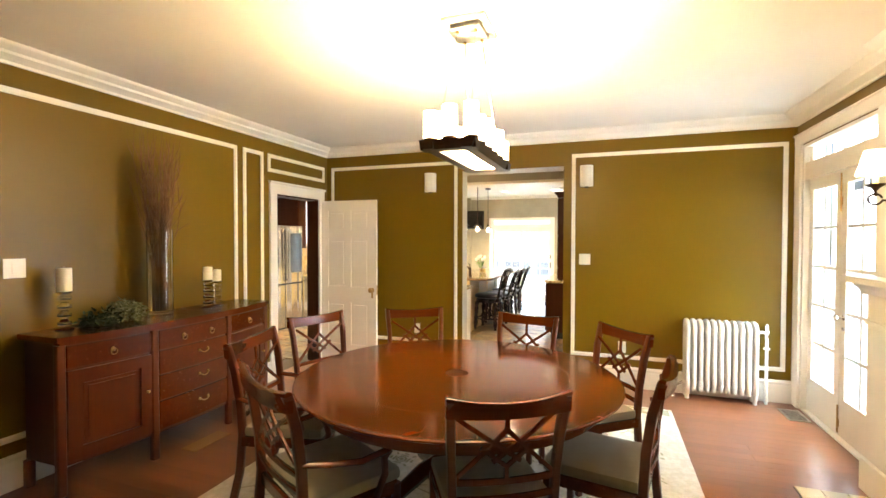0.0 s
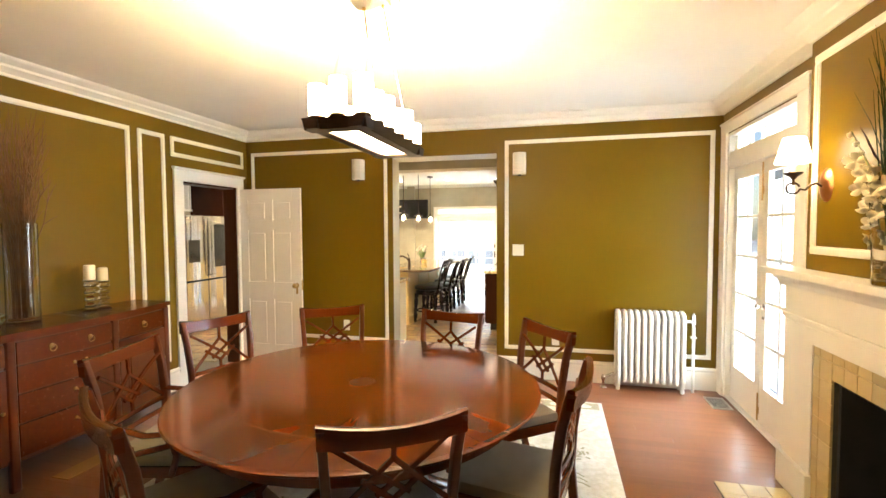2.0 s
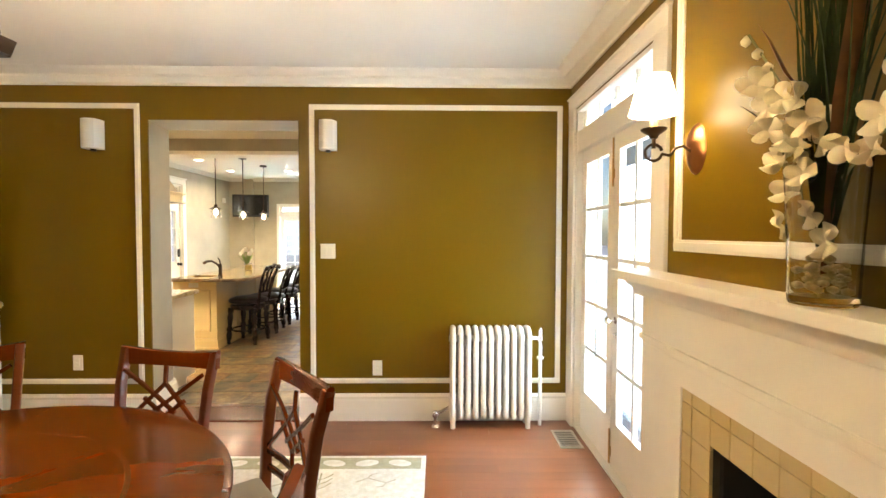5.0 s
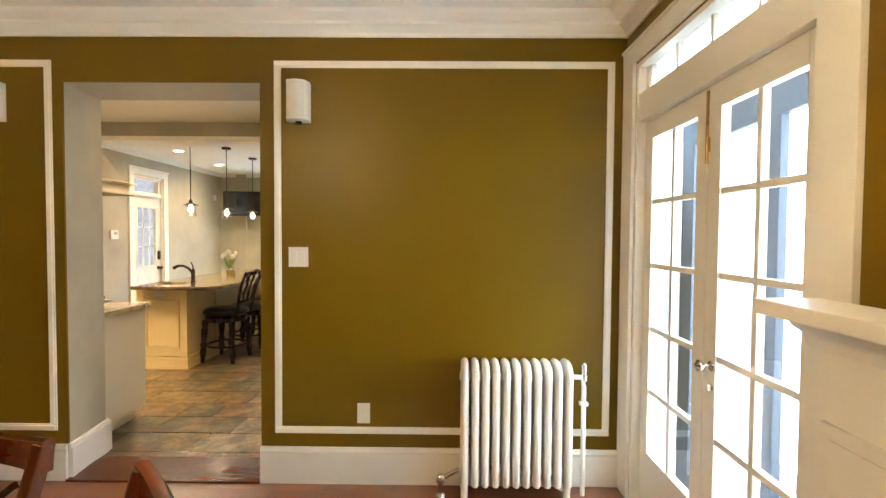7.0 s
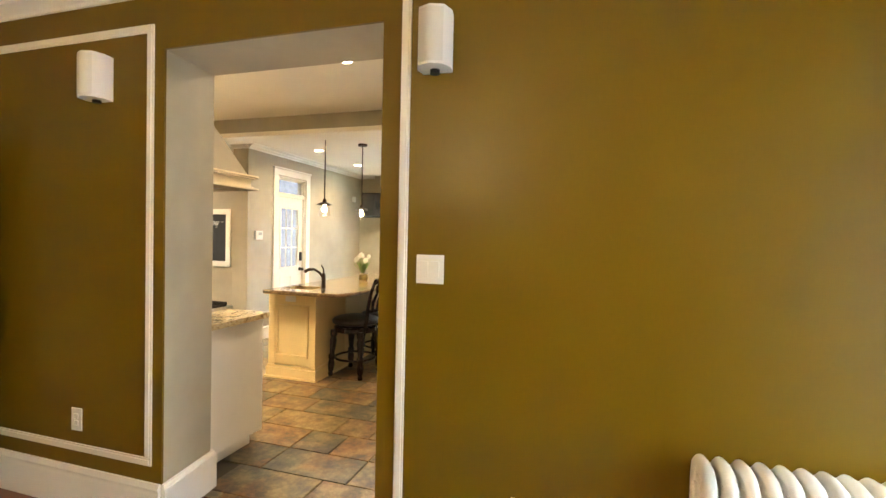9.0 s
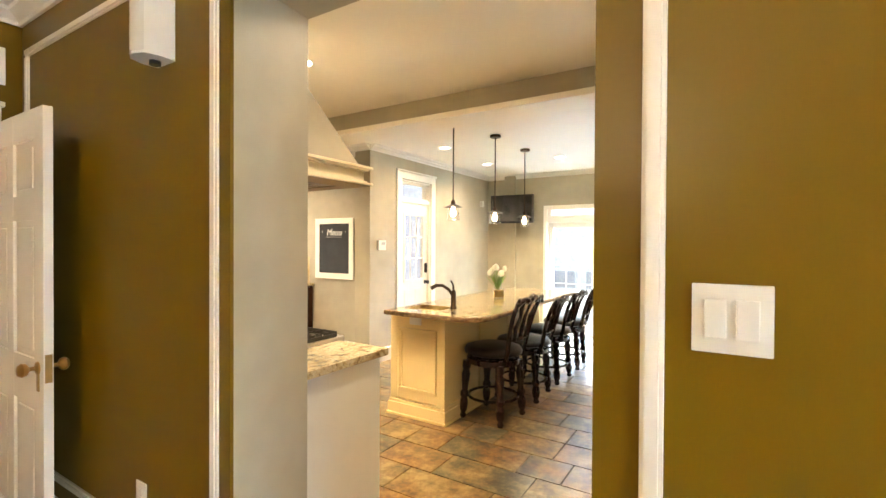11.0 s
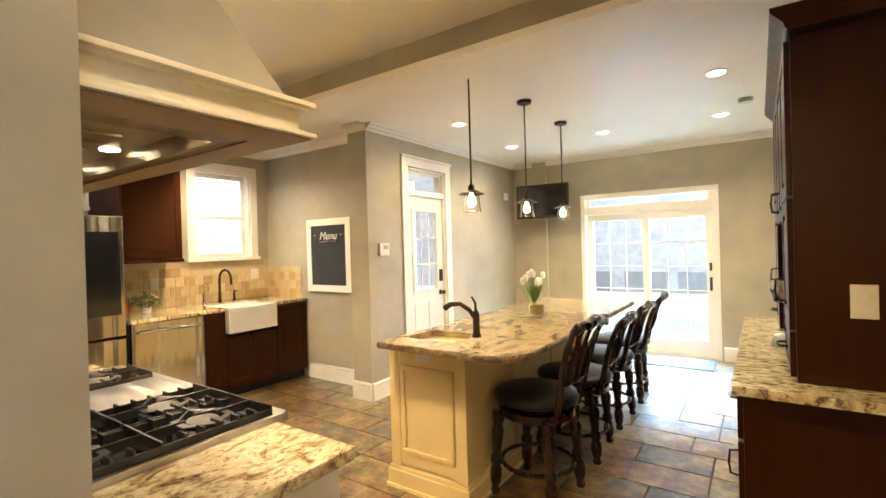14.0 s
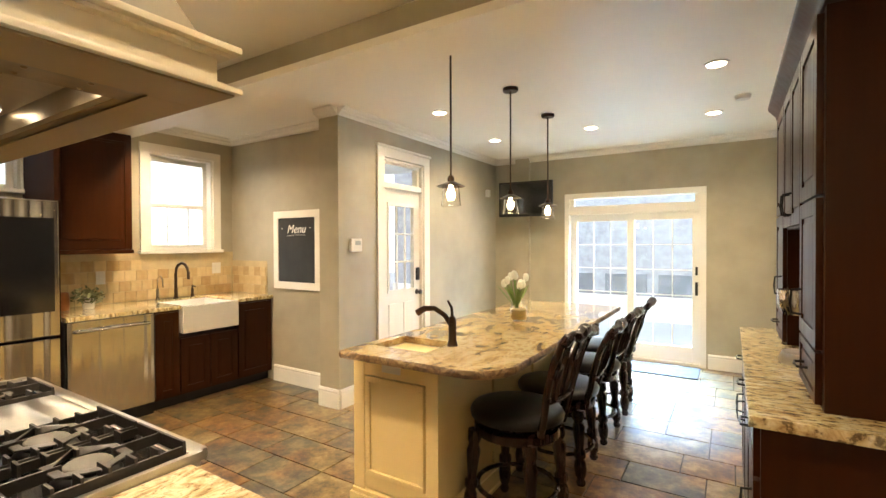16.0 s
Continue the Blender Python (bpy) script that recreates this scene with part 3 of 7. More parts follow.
# ---- chimney breast, mantel and firebox ----
s = Shape()
s.box(2.42, XR - 0.001, 1.89, 2.28, 0, HD - 0.001).box(2.42, XR - 0.001, 3.19, 3.59, 0, HD - 0.001).box(2.42, XR - 0.001, 2.28, 3.19, 0.79, HD - 0.001)
structure("chimney_breast", s, OLIVE, "olive painted chimney breast above the mantel", "chimney breast")
s = Shape()
s.box(2.44, 2.98, 2.2, 2.279, 0, 0.87).box(2.44, 2.98, 3.191, 3.27, 0, 0.87).box(2.92, 2.98, 2.28, 3.19, 0, 0.87).box(2.44, 2.98, 2.28, 3.19, 0.791, 0.87).box(2.40, 2.98, 2.28, 3.19, -0.02, 0.004)
s.box(2.40, 2.919, 2.2805, 2.302, 0.004, 0.7895).box(2.40, 2.919, 3.168, 3.1895, 0.004, 0.7895).box(2.40, 2.919, 2.302, 3.168, 0.768, 0.7895)
structure("firebox", s, SOOT, "black sooty brick firebox of the fireplace", "firebox")
mantel = thing("mantelpiece", "cream painted wooden mantelpiece round a tiled fireplace", "mantelpiece")
MF = 2.36
for y0, y1 in ((1.80, 2.10), (3.365, 3.685)):
    s = Shape().box(MF, 2.419, y0, y1, 0.005, 1.02, 0.004).box(MF - 0.025, 2.419, y0 - 0.012, y1 + 0.012, 0.004, 0.2, 0.006)
    part("pilaster", s, WHITE, mantel)
s = Shape().box(MF, 2.419, 1.80, 3.685, 1.02, 1.25, 0.003).box(MF, 2.419, 2.10, 3.365, 0.93, 1.02).box(MF - 0.012, 2.419, 1.79, 3.695, 1.035, 1.06, 0.006)
part("frieze", s, WHITE, mantel)
pr = [(2.419, 1.22), (MF - 0.01, 1.22), (MF - 0.02, 1.24), (MF - 0.025, 1.255), (MF - 0.05, 1.27), (MF - 0.06, 1.285), (MF - 0.06, 1.292), (2.419, 1.292)]
part("bed_moulding", Shape().prism(pr, 1.75, 3.735, "y"), WHITE, mantel)
part("shelf", B(2.25, 2.419, 1.70, 3.79, 1.292, 1.33, bevel=0.006), WHITE, mantel)
# tile surround
surround = thing("tile_surround", "tan square tiles framing the firebox", "tile surround")
part("mortar", Shape().box(2.378, 2.4195, 2.1, 2.28, 0.004, 0.93).box(2.378, 2.4195, 3.19, 3.365, 0.004, 0.93).box(2.378, 2.4195, 2.28, 3.19, 0.79, 0.93), GROUT, surround)


def tile_at(parent, name, mesh, mat4):
    ob = new(name, mesh)
    ob.parent = parent
    ob.matrix_world = mat4
    return ob


def tile_mesh_of(name, a, b, t, mat, bevel=0.003):
    s = Shape().box(-a / 2, a / 2, -b / 2, b / 2, 0, t, bevel)
    o = part(name, s, mat)
    me = o.data
    bpy.data.objects.remove(o)
    return me


big = tile_mesh_of("tile", 0.108, 0.108, 0.014, FIRETILE)
small = tile_mesh_of("tile", 0.108, 0.062, 0.014, FIRETILE)
smallv = tile_mesh_of("tile", 0.062, 0.108, 0.014, FIRETILE)
corner = tile_mesh_of("tile", 0.062, 0.062, 0.014, FIRETILE)
face = lambda y, z: Matrix.Translation((2.379, y, z)) @ Euler((0, radians(-90), 0)).to_matrix().to_4x4() @ Euler((0, 0, radians(90))).to_matrix().to_4x4()
for i in range(9):
    y = 2.28 + 0.91 * (i + 0.5) / 9
    tile_at(surround, "tile", big, face(y, 0.836) @ Matrix.Diagonal((0.915, 0.81, 1, 1)))
    tile_at(surround, "tile", small, face(y, 0.905) @ Matrix.Diagonal((0.915, 0.74, 1, 1)))
for yi, yo in ((2.225, 2.136), (3.245, 3.333)):
    for j in range(8):
        z = 0.004 + 0.1095 * (j + 0.5)
        tile_at(surround, "tile", big, face(yi, z))
        tile_at(surround, "tile", smallv, face(yo, z))
    tile_at(surround, "tile", small, face(yi, 0.905) @ Matrix.Diagonal((1, 0.74, 1, 1)))
    tile_at(surround, "tile", corner, face(yo, 0.905) @ Matrix.Diagonal((1, 0.74, 1, 1)))
hearth = tagged(part("hearth", B(1.95, 2.36, 1.95, 3.56, -0.012, 0.006, bevel=0.002), GROUT), "flush tiled hearth in front of the fireplace", "hearth", kind="structure")
ht = tile_mesh_of("tile", 0.13, 0.13, 0.008, FIRETILE)
for i in range(3):
    for j in range(12):
        tile_at(hearth, "tile", ht, Matrix.Translation((2.02 + 0.135 * i, 2.02 + 0.134 * j, 0.005)))
logs = thing("log_pile", "pale split birch logs stacked in the firebox", "firewood")
rng = random.Random(5)
for i, (x, z, r) in enumerate(((2.50, 0.16, 0.06), (2.62, 0.165, 0.065), (2.75, 0.16, 0.06), (2.55, 0.27, 0.06), (2.68, 0.275, 0.06), (2.6, 0.375, 0.055))):
    a = rng.uniform(-0.04, 0.04)
    pts = [(x + a * t + rng.uniform(-0.006, 0.006), 2.42 + 0.54 * t, z + rng.uniform(-0.004, 0.006)) for t in (0, 0.2, 0.4, 0.6, 0.8, 1)]
    part("log", Shape().tube(pts, r, 10, radii=[r * rng.uniform(0.9, 1.06) for _ in pts]), LOGBARK, logs)

fg = thing("fire_grate", "black iron fire grate holding the logs", "fire grate")
for y in (2.5, 2.68, 2.86, 3.02):
    part("grate_bar", Shape().tube([(2.45, y, 0.13), (2.46, y, 0.09), (2.5, y, 0.085), (2.8, y, 0.085)], 0.009, 6), BLACK, fg)
for x, y in ((2.5, 2.48), (2.5, 3.04), (2.78, 2.48), (2.78, 3.04)):
    part("leg", Shape().rod((x, y, 0.003), (x, y, 0.086), 0.01), BLACK, fg)
part("cross_bar", Shape().rod((2.5, 2.44, 0.076), (2.5, 3.08, 0.076), 0.008), BLACK, fg)

# ---- dining room things ----
TC = Vector((0.0, 2.72, 0))

rug = thing("area_rug", "cream wool area rug with sage and tan leaf motifs", "rug")
RX0, RX1, RY0, RY1, RZ = -1.455, 1.4, 0.72, 4.715, 0.014
part("rug_field", B(RX0, RX1, RY0, RY1, 0.002, RZ, bevel=0.004), RUG, rug)


def tuft(pts, r, flat=0.12):
    """A worked line of wool, nearly flush with the pile."""
    return Shape().tube([(x, y, RZ) for x, y in pts], r, 6, flat)


def shared(name, shape, mat, spots):
    """One motif worked at several places and turns."""
    src = part(name, shape, mat)
    for x, y, turn, k in spots:
        ob = new(name, src.data)
        ob.parent = rug
        ob.matrix_world = pose(x, y, 0.0, 0, 0, turn) @ Matrix.Diagonal((k, k, 1, 1))
    bpy.data.objects.remove(src)


def ellipse(a, b, cx=0.0, cy=0.0, k=14):
    return [(cx + a * math.cos(2 * math.pi * i / k), cy + b * math.sin(2 * math.pi * i / k)) for i in range(k + 1)]


for y0, y1 in ((RY0 + 0.03, RY0 + 0.17), (RY1 - 0.17, RY1 - 0.03)):
    part("end_band", B(RX0 + 0.03, RX1 - 0.03, y0, y1, RZ - 0.004, RZ + 0.0008), RUGSAGE, rug, "sage green end band")
leaf_oval = Shape().prism(ellipse(0.075, 0.04)[:-1], RZ - 0.002, RZ + 0.0016, "z")
shared("leaf_oval", leaf_oval, RUG, [(RX0 + 0.17 + 0.21 * i, yy, 12 if i % 2 else -12, 1.0) for i in range(13) for yy in (RY0 + 0.1, RY1 - 0.1)])
flower = tuft(ellipse(0.035, 0.035), 0.01)
flower.prism(ellipse(0.018, 0.018)[:-1], RZ - 0.002, RZ + 0.0015, "z")
for k in range(4):
    a_ = k * math.pi / 2
    ux, uy = math.cos(a_), math.sin(a_)
    flower.tube([(ux * 0.055 + uy * d, uy * 0.055 - ux * d, RZ) for d in (-0.03, 0.03)], 0.009, 6, 0.12)
    flower.tube([(ux * 0.085 + uy * d, uy * 0.085 - ux * d, RZ) for d in (-0.018, 0.018)], 0.009, 6, 0.12)
    flower.tube([((ux + uy) * 0.058, (uy - ux) * 0.058, RZ), ((ux + uy) * 0.08, (uy - ux) * 0.08, RZ)], 0.009, 6, 0.12)
branch = tuft([(0, -0.12), (0.004, 0), (0, 0.12)], 0.006)
for k in (-0.06, 0.0, 0.06):
    for sx in (-1, 1):
        branch.tube([(0, k - 0.03, RZ), (sx * 0.05, k + 0.0, RZ), (sx * 0.085, k + 0.045, RZ)], 0.006, 6, 0.12)
vine = tuft([(-0.13, -0.02), (-0.06, 0.03), (0.0, 0.0), (0.07, -0.03), (0.13, 0.01)], 0.007)
vine.tube([(-0.06, 0.03, RZ), (-0.04, 0.075, RZ), (0.0, 0.085, RZ)], 0.006, 6, 0.12).tube([(0.07, -0.03, RZ), (0.05, -0.075, RZ), (0.01, -0.08, RZ)], 0.006, 6, 0.12)
rng = random.Random(14)
spots = {"f": [], "b": [], "v": []}
for i in range(8):
    for j in range(11):
        x, y = RX0 + 0.29 + 0.325 * i, RY1 - 0.32 - 0.335 * j
        kind = "fvbv"[(i + 2 * j + (j // 2)) % 4]
        spots[kind].append((x + rng.uniform(-0.03, 0.03), y + rng.uniform(-0.03, 0.03), rng.choice((0, 90, 180, 270)) + rng.uniform(-14, 14), rng.uniform(0.85, 1.15)))
shared("medallion", flower, RUGSAGE, spots["f"])
shared("branch_motif", branch, RUGSAGE, spots["b"])
shared("vine_motif", vine, RUGTAN, spots["v"])

# round table
table = thing("dining_table", "large round polished mahogany pedestal dining table", "dining table")
part("apron", Shape().lathe([(0.80, 0.655), (0.825, 0.655), (0.83, 0.66), (0.83, 0.7215), (0.80, 0.7215), (0.80, 0.655)], TC, 64), MAHOG, table)
part("tabletop_edge", Shape().lathe([(0.7, 0.7225), (0.86, 0.7225), (0.885, 0.727), (0.905, 0.738), (0.92, 0.743), (0.93, 0.750), (0.93, 0.756), (0.922, 0.7615), (0.7, 0.7605), (0.7, 0.7225)], TC, 72), MAHOG, table)
r0, r1 = 0.07, 0.645
a0, a1 = radians(0.06), radians(45 - 0.06)
arc = lambda r, a, b, k: [(r * math.cos(a + (b - a) * i / k), r * math.sin(a + (b - a) * i / k)) for i in range(k + 1)]
wm = part("table_leaf", Shape().prism(arc(r1, a0, a1, 8) + arc(r0, a1, a0, 3), 0.758, 0.7622, "z"), TABLEWOOD)
om = part("table_leaf", Shape().prism(arc(0.905, a0, a1, 12) + arc(0.6605, a1, a0, 8), 0.758, 0.7622, "z"), TABLEWOOD)
for i in range(8):
    for src in (wm, om):
        o = new("table_leaf", src.data)
        o.parent = table
        o.matrix_world = Matrix.Translation(TC) @ Euler((0, 0, radians(45 * i + 8))).to_matrix().to_4x4()
bpy.data.objects.remove(wm)
bpy.data.objects.remove(om)
part("centre_inlay", Shape().lathe([(0, 0.758), (0.069, 0.758), (0.069, 0.7622), (0, 0.7622)], TC, 32), ESPRESSO, table, "dark round inlay in the middle")
part("ring_inlay", Shape().lathe([(0.6455, 0.758), (0.66, 0.758), (0.66, 0.7622), (0.6455, 0.7622), (0.6455, 0.758)], TC, 96), MAHOG, table, "dark inlaid band")
part("pedestal", Shape().lathe([(0, 0.12), (0.16, 0.12), (0.18, 0.16), (0.12, 0.22), (0.09, 0.3), (0.12, 0.4), (0.15, 0.5), (0.11, 0.56), (0.2, 0.64), (0.4, 0.7), (0.4, 0.72), (0, 0.72)], TC, 28), MAHOG_V, table)
for i in range(4):
    a = radians(45 + 90 * i)
    pts = [TC + Vector((math.cos(a) * r, math.sin(a) * r, z)) for r, z in ((0.1, 0.26), (0.22, 0.22), (0.36, 0.13), (0.48, 0.06), (0.54, 0.045))]
    part("foot", Shape().tube(pts, 0.045, 8, 0.8, radii=[0.06, 0.055, 0.045, 0.04, 0.03]), MAHOG, table)


def dining_chair(arms, m):
    """Lattice-back mahogany chair; faces +y, back at -y."""
    ob = thing("dining_armchair" if arms else "dining_chair", "mahogany dining armchair with lattice back and grey upholstered seat" if arms else "mahogany dining chair with lattice back and grey upholstered seat", "chair", "chairs round the table")
    W, D = (0.27, 0.235) if arms else (0.24, 0.225)
    for sx in (-1, 1):
        pts = [(sx * (W - 0.035), -D - 0.075, 0), (sx * (W - 0.03), -D - 0.02, 0.22), (sx * (W - 0.028), -D, 0.44), (sx * (W - 0.022), -D - 0.01, 0.62), (sx * (W - 0.012), -D - 0.035, 0.8), (sx * (W - 0.004), -D - 0.075, 0.945)]
        part("back_post", Shape().bar(pts, 0.034, 0.042), MAHOG_V, ob)
        part("front_leg", Shape().bar([(sx * (W - 0.03), D - 0.02, 0), (sx * (W - 0.025), D - 0.02, 0.2), (sx * (W - 0.022), D - 0.02, 0.42)], 0.036, 0.036), MAHOG_V, ob)
        part("side_rail", B(sx * (W - 0.022) - 0.011, sx * (W - 0.022) + 0.011, -D, D - 0.02, 0.375, 0.43, bevel=0.003), MAHOG, ob)
    part("front_rail", B(-W + 0.03, W - 0.03, D - 0.032, D - 0.01, 0.37, 0.43, bevel=0.003), MAHOG, ob)
    part("rear_rail", B(-W + 0.03, W - 0.03, -D - 0.008, -D + 0.014, 0.375, 0.43, bevel=0.003), MAHOG, ob)
    # crest rail, bowed backwards and dished on top
    s = Shape()
    b = bmesh.new()
    rings = []
    for i in range(13):
        u = -1 + i / 6
        x, y = u * (W + 0.012), -D - 0.07 - 0.03 * (1 - u * u)
        lo, hi = 0.872 + 0.006 * u * u, 0.935 + 0.022 * u * u
        rings.append([b.verts.new(c) for c in ((x, y - 0.014, lo - 0.0), (x, y + 0.014, lo), (x, y + 0.010, hi), (x, y - 0.002, hi + 0.006), (x, y - 0.02, hi))])
    for p, q in zip(rings, rings[1:]):
        for j in range(5):
            b.faces.new([p[j], p[(j + 1) % 5], q[(j + 1) % 5], q[j]])
    b.faces.new(rings[0])
    b.faces.new(rings[-1][::-1])
    b.verts.index_update()
    part("crest_rail", s.take(b), MAHOG, ob)
    yb = lambda z: -D - 0.012 - 0.09 * max(0, (z - 0.6)) ** 1.2
    wi = W - 0.035
    for z in (0.595, 0.525):
        pts = [(wi * u, yb(z) - 0.02 * (1 - u * u), z) for u in (-1, -0.5, 0, 0.5, 1)]
        part("cross_rail", Shape().bar(pts, 0.026, 0.016), MAHOG, ob)
    bars = [((-wi, 0.86), (0.058, 0.675)), ((wi, 0.86), (-0.058, 0.675)), ((-wi, 0.61), (0, 0.805)), ((wi, 0.61), (0, 0.805)), ((-0.105, 0.735), (0, 0.655)), ((0.105, 0.735), (0, 0.655)), ((0, 0.805), (0, 0.885)), ((0, 0.6), (0, 0.655))]
    for (x0, z0), (x1, z1) in bars:
        pts = [(x0 + (x1 - x0) * t, yb(z0 + (z1 - z0) * t) - 0.02 * (1 - ((x0 + (x1 - x0) * t) / wi) ** 2), z0 + (z1 - z0) * t) for t in (0, 0.33, 0.66, 1)]
        part("lattice_bar", Shape().bar(pts, 0.018, 0.014), MAHOG, ob)
    s = Shape().box(-W + 0.012, W - 0.012, -D + 0.016, D + 0.004, 0.43, 0.488, 0.022)
    part("seat", s, FABRIC, ob, "grey woven fabric seat")
    if arms:
        for sx in (-1, 1):
            pts = [(sx * (W - 0.02), -D - 0.008, 0.645), (sx * (W + 0.01), -D + 0.1, 0.625), (sx * (W + 0.035), 0.0, 0.605), (sx * (W + 0.035), 0.12, 0.615), (sx * (W + 0.02), 0.2, 0.63), (sx * (W + 0.005), 0.235, 0.622)]
            part("armrest", Shape().tube(pts, 0.021, 10, 0.6), MAHOG, ob)
            pts = [(sx * (W - 0.005), 0.1, 0.40), (sx * (W + 0.01), 0.135, 0.5), (sx * (W + 0.025), 0.12, 0.58), (sx * (W + 0.026), 0.15, 0.61)]
            part("arm_support", Shape().bar(pts, 0.026, 0.026), MAHOG_V, ob)
    ob.matrix_world = m
    return ob


def round_table(angle, crest_r):
    a = radians(angle)
    r = crest_r - 0.315
    return pose(TC.x + r * math.cos(a), TC.y + r * math.sin(a), 0.0, 0, 0, angle + 90)


plain = dining_chair(False, round_table(124, 1.34))
for a, r in ((158.5, 1.47), (77.5, 1.145), (38.3, 1.225), (-11, 1.14), (-60, 0.98)):
    copy_thing(plain, round_table(a, r))
armed = dining_chair(True, round_table(240, 1.14))
copy_thing(armed, round_table(193, 1.29))

# sideboard
SB = thing("sideboard", "bow-fronted mahogany sideboard with drawers and cupboard doors", "sideboard")
SX, S0, S1, ST = XL + 0.03, 1.93, 3.72, 0.965


def bow(y, off=0.0):
    """Front line of the sideboard."""
    u = (y - (S0 + S1) / 2) / ((S1 - S0) / 2)
    return SX + 0.36 + 0.11 * (1 - u * u) + off


def bow_slab(y0, y1, z0, z1, back, front, k=10):
    pts = [(bow(y0 + (y1 - y0) * i / k, front), y0 + (y1 - y0) * i / k) for i in range(k + 1)]
    if back is None:
        pts += [(SX, y1), (SX, y0)]
    else:
        pts += [(bow(y1 + (y0 - y1) * i / k, back), y1 + (y0 - y1) * i / k) for i in range(k + 1)]
    return Shape().prism(pts, z0, z1, "z")


part("body", bow_slab(S0 + 0.03, S1 - 0.03, 0.17, 0.93, None, -0.025, 16), MAHOG_V, SB)
part("top", bow_slab(S0 - 0.01, S1 + 0.01, 0.932, ST, None, 0.02, 20), MAHOG, SB, "polished overhanging top")
part("top_moulding", bow_slab(S0 + 0.01, S1 - 0.01, 0.915, 0.9315, -0.05, 0.004, 16), MAHOG, SB)
yd = [S0 + 0.05, S0 + 0.56, S1 - 0.56, S1 - 0.05]
for y in (S0 + 0.02, yd[1], yd[2], S1 - 0.02):
    x = bow(y, -0.02)
    part("leg_stile", Shape().bar([(x, y, 0.0), (x, y, 0.17), (x, y, 0.915)], 0.045, 0.05), MAHOG_V, SB)
for y in (S0 + 0.03, S1 - 0.03):
    part("rear_leg", Shape().bar([(SX + 0.03, y, 0.0), (SX + 0.03, y, 0.17)], 0.045, 0.05), MAHOG_V, SB)


def ring_pull(y, z):
    x = bow(y, -0.004)
    o = part("ring_pull", Shape().lathe([(0, 0), (0.016, 0), (0.014, 0.005), (0.006, 0.01), (0, 0.011)], m=pose(x, y, z, 0, 90, 0)).tube([(x + 0.012, y + 0.02 * math.sin(t * 0.5236), z - 0.014 + 0.02 * math.cos(t * 0.5236)) for t in range(13)], 0.003, 6), BRASS, SB, "aged brass ring pull")
    return o


def bail_pull(y, z):
    x = bow(y, -0.004)
    s = Shape()
    for d in (-0.04, 0.04):
        s.lathe([(0, 0), (0.011, 0), (0.009, 0.006), (0, 0.009)], m=pose(bow(y + d, -0.004), y + d, z, 0, 90, 0))
    s.tube([(x + 0.014, y + d, z - 0.022 * (1 - (d / 0.04) ** 2)) for d in (-0.04, -0.025, 0, 0.025, 0.04)], 0.0035, 6)
    part("bail_pull", s, BRASS, SB, "aged brass bail pull")


for y0, y1 in ((yd[0], yd[1] - 0.03), (yd[2] + 0.03, yd[3])):
    part("drawer", bow_slab(y0, y1, 0.77, 0.9, -0.03, -0.006), MAHOG, SB)
    ring_pull((y0 + y1) / 2, 0.84)
    part("door", bow_slab(y0, y1, 0.2, 0.75, -0.04, -0.022), MAHOG_V, SB)
    s = Shape()
    for a, b, c, d in ((y0, y0 + 0.07, 0.2, 0.75), (y1 - 0.07, y1, 0.2, 0.75), (y0 + 0.07, y1 - 0.07, 0.2, 0.275), (y0 + 0.07, y1 - 0.07, 0.675, 0.75)):
        q = bow_slab(a, b, c, d, -0.02, -0.002, 4)
        q.bm.verts.index_update()
        s.take(q.bm)
    part("door_frame", s, MAHOG_V, SB)
    part("door_panel_bevel", bow_slab(y0 + 0.085, y1 - 0.085, 0.29, 0.66, -0.03, -0.014), MAHOG_V, SB)
    part("door_panel", bow_slab(y0 + 0.105, y1 - 0.105, 0.31, 0.64, -0.02, -0.006), MAHOG_V, SB)
    part("door_knob", Shape().lathe([(0, 0), (0.007, 0), (0.006, 0.01), (0.011, 0.016), (0.008, 0.022), (0, 0.023)], m=pose(bow(y1 - 0.03, -0.002), y1 - 0.03, 0.5, 0, 90, 0)), BRASS, SB)
for i, (z0, z1) in enumerate(((0.77, 0.9), (0.595, 0.755), (0.41, 0.58), (0.2, 0.395))):
    part("drawer", bow_slab(yd[1] + 0.03, yd[2] - 0.03, z0, z1, -0.03, -0.006), MAHOG, SB)
    if i == 0:
        ring_pull(yd[1] + 0.22, 0.84), ring_pull(yd[2] - 0.2, 0.84)
    else:
        bail_pull((yd[1] + yd[2]) / 2 + 0.06, (z0 + z1) / 2 + 0.02)


def candlestick(x, y, h, hc, rc):
    ob = thing("candlestick", "ivory pillar candle on a clear glass stacked-ball candlestick", "candlestick", "candlesticks on the sideboard")
    p = [(0, 0), (0.052, 0), (0.052, 0.008), (0.026, 0.014)]
    z, nb = 0.014, 4
    st = (h - 0.03) / nb
    for i in range(nb):
        p += [(0.018, z + 0.004), (0.038, z + st * 0.35), (0.038, z + st * 0.65), (0.018, z + st - 0.002)]
        z += st
    p += [(0.044, h - 0.008), (0.044, h), (0, h)]
    part("stem", Shape().lathe(p, seg=16), GLASS, ob, "clear glass stem")
    part("candle", Shape().lathe([(0, h + 0.001), (rc, h + 0.001), (rc, h + hc - 0.006), (rc - 0.005, h + hc), (rc * 0.5, h + hc - 0.006), (0, h + hc - 0.006)], seg=18).rod((0, 0, h + hc - 0.008), (0.001, 0, h + hc + 0.01), 0.0015), CANDLE, ob, "ivory pillar candle")
    ob.matrix_world = pose(x, y, ST)


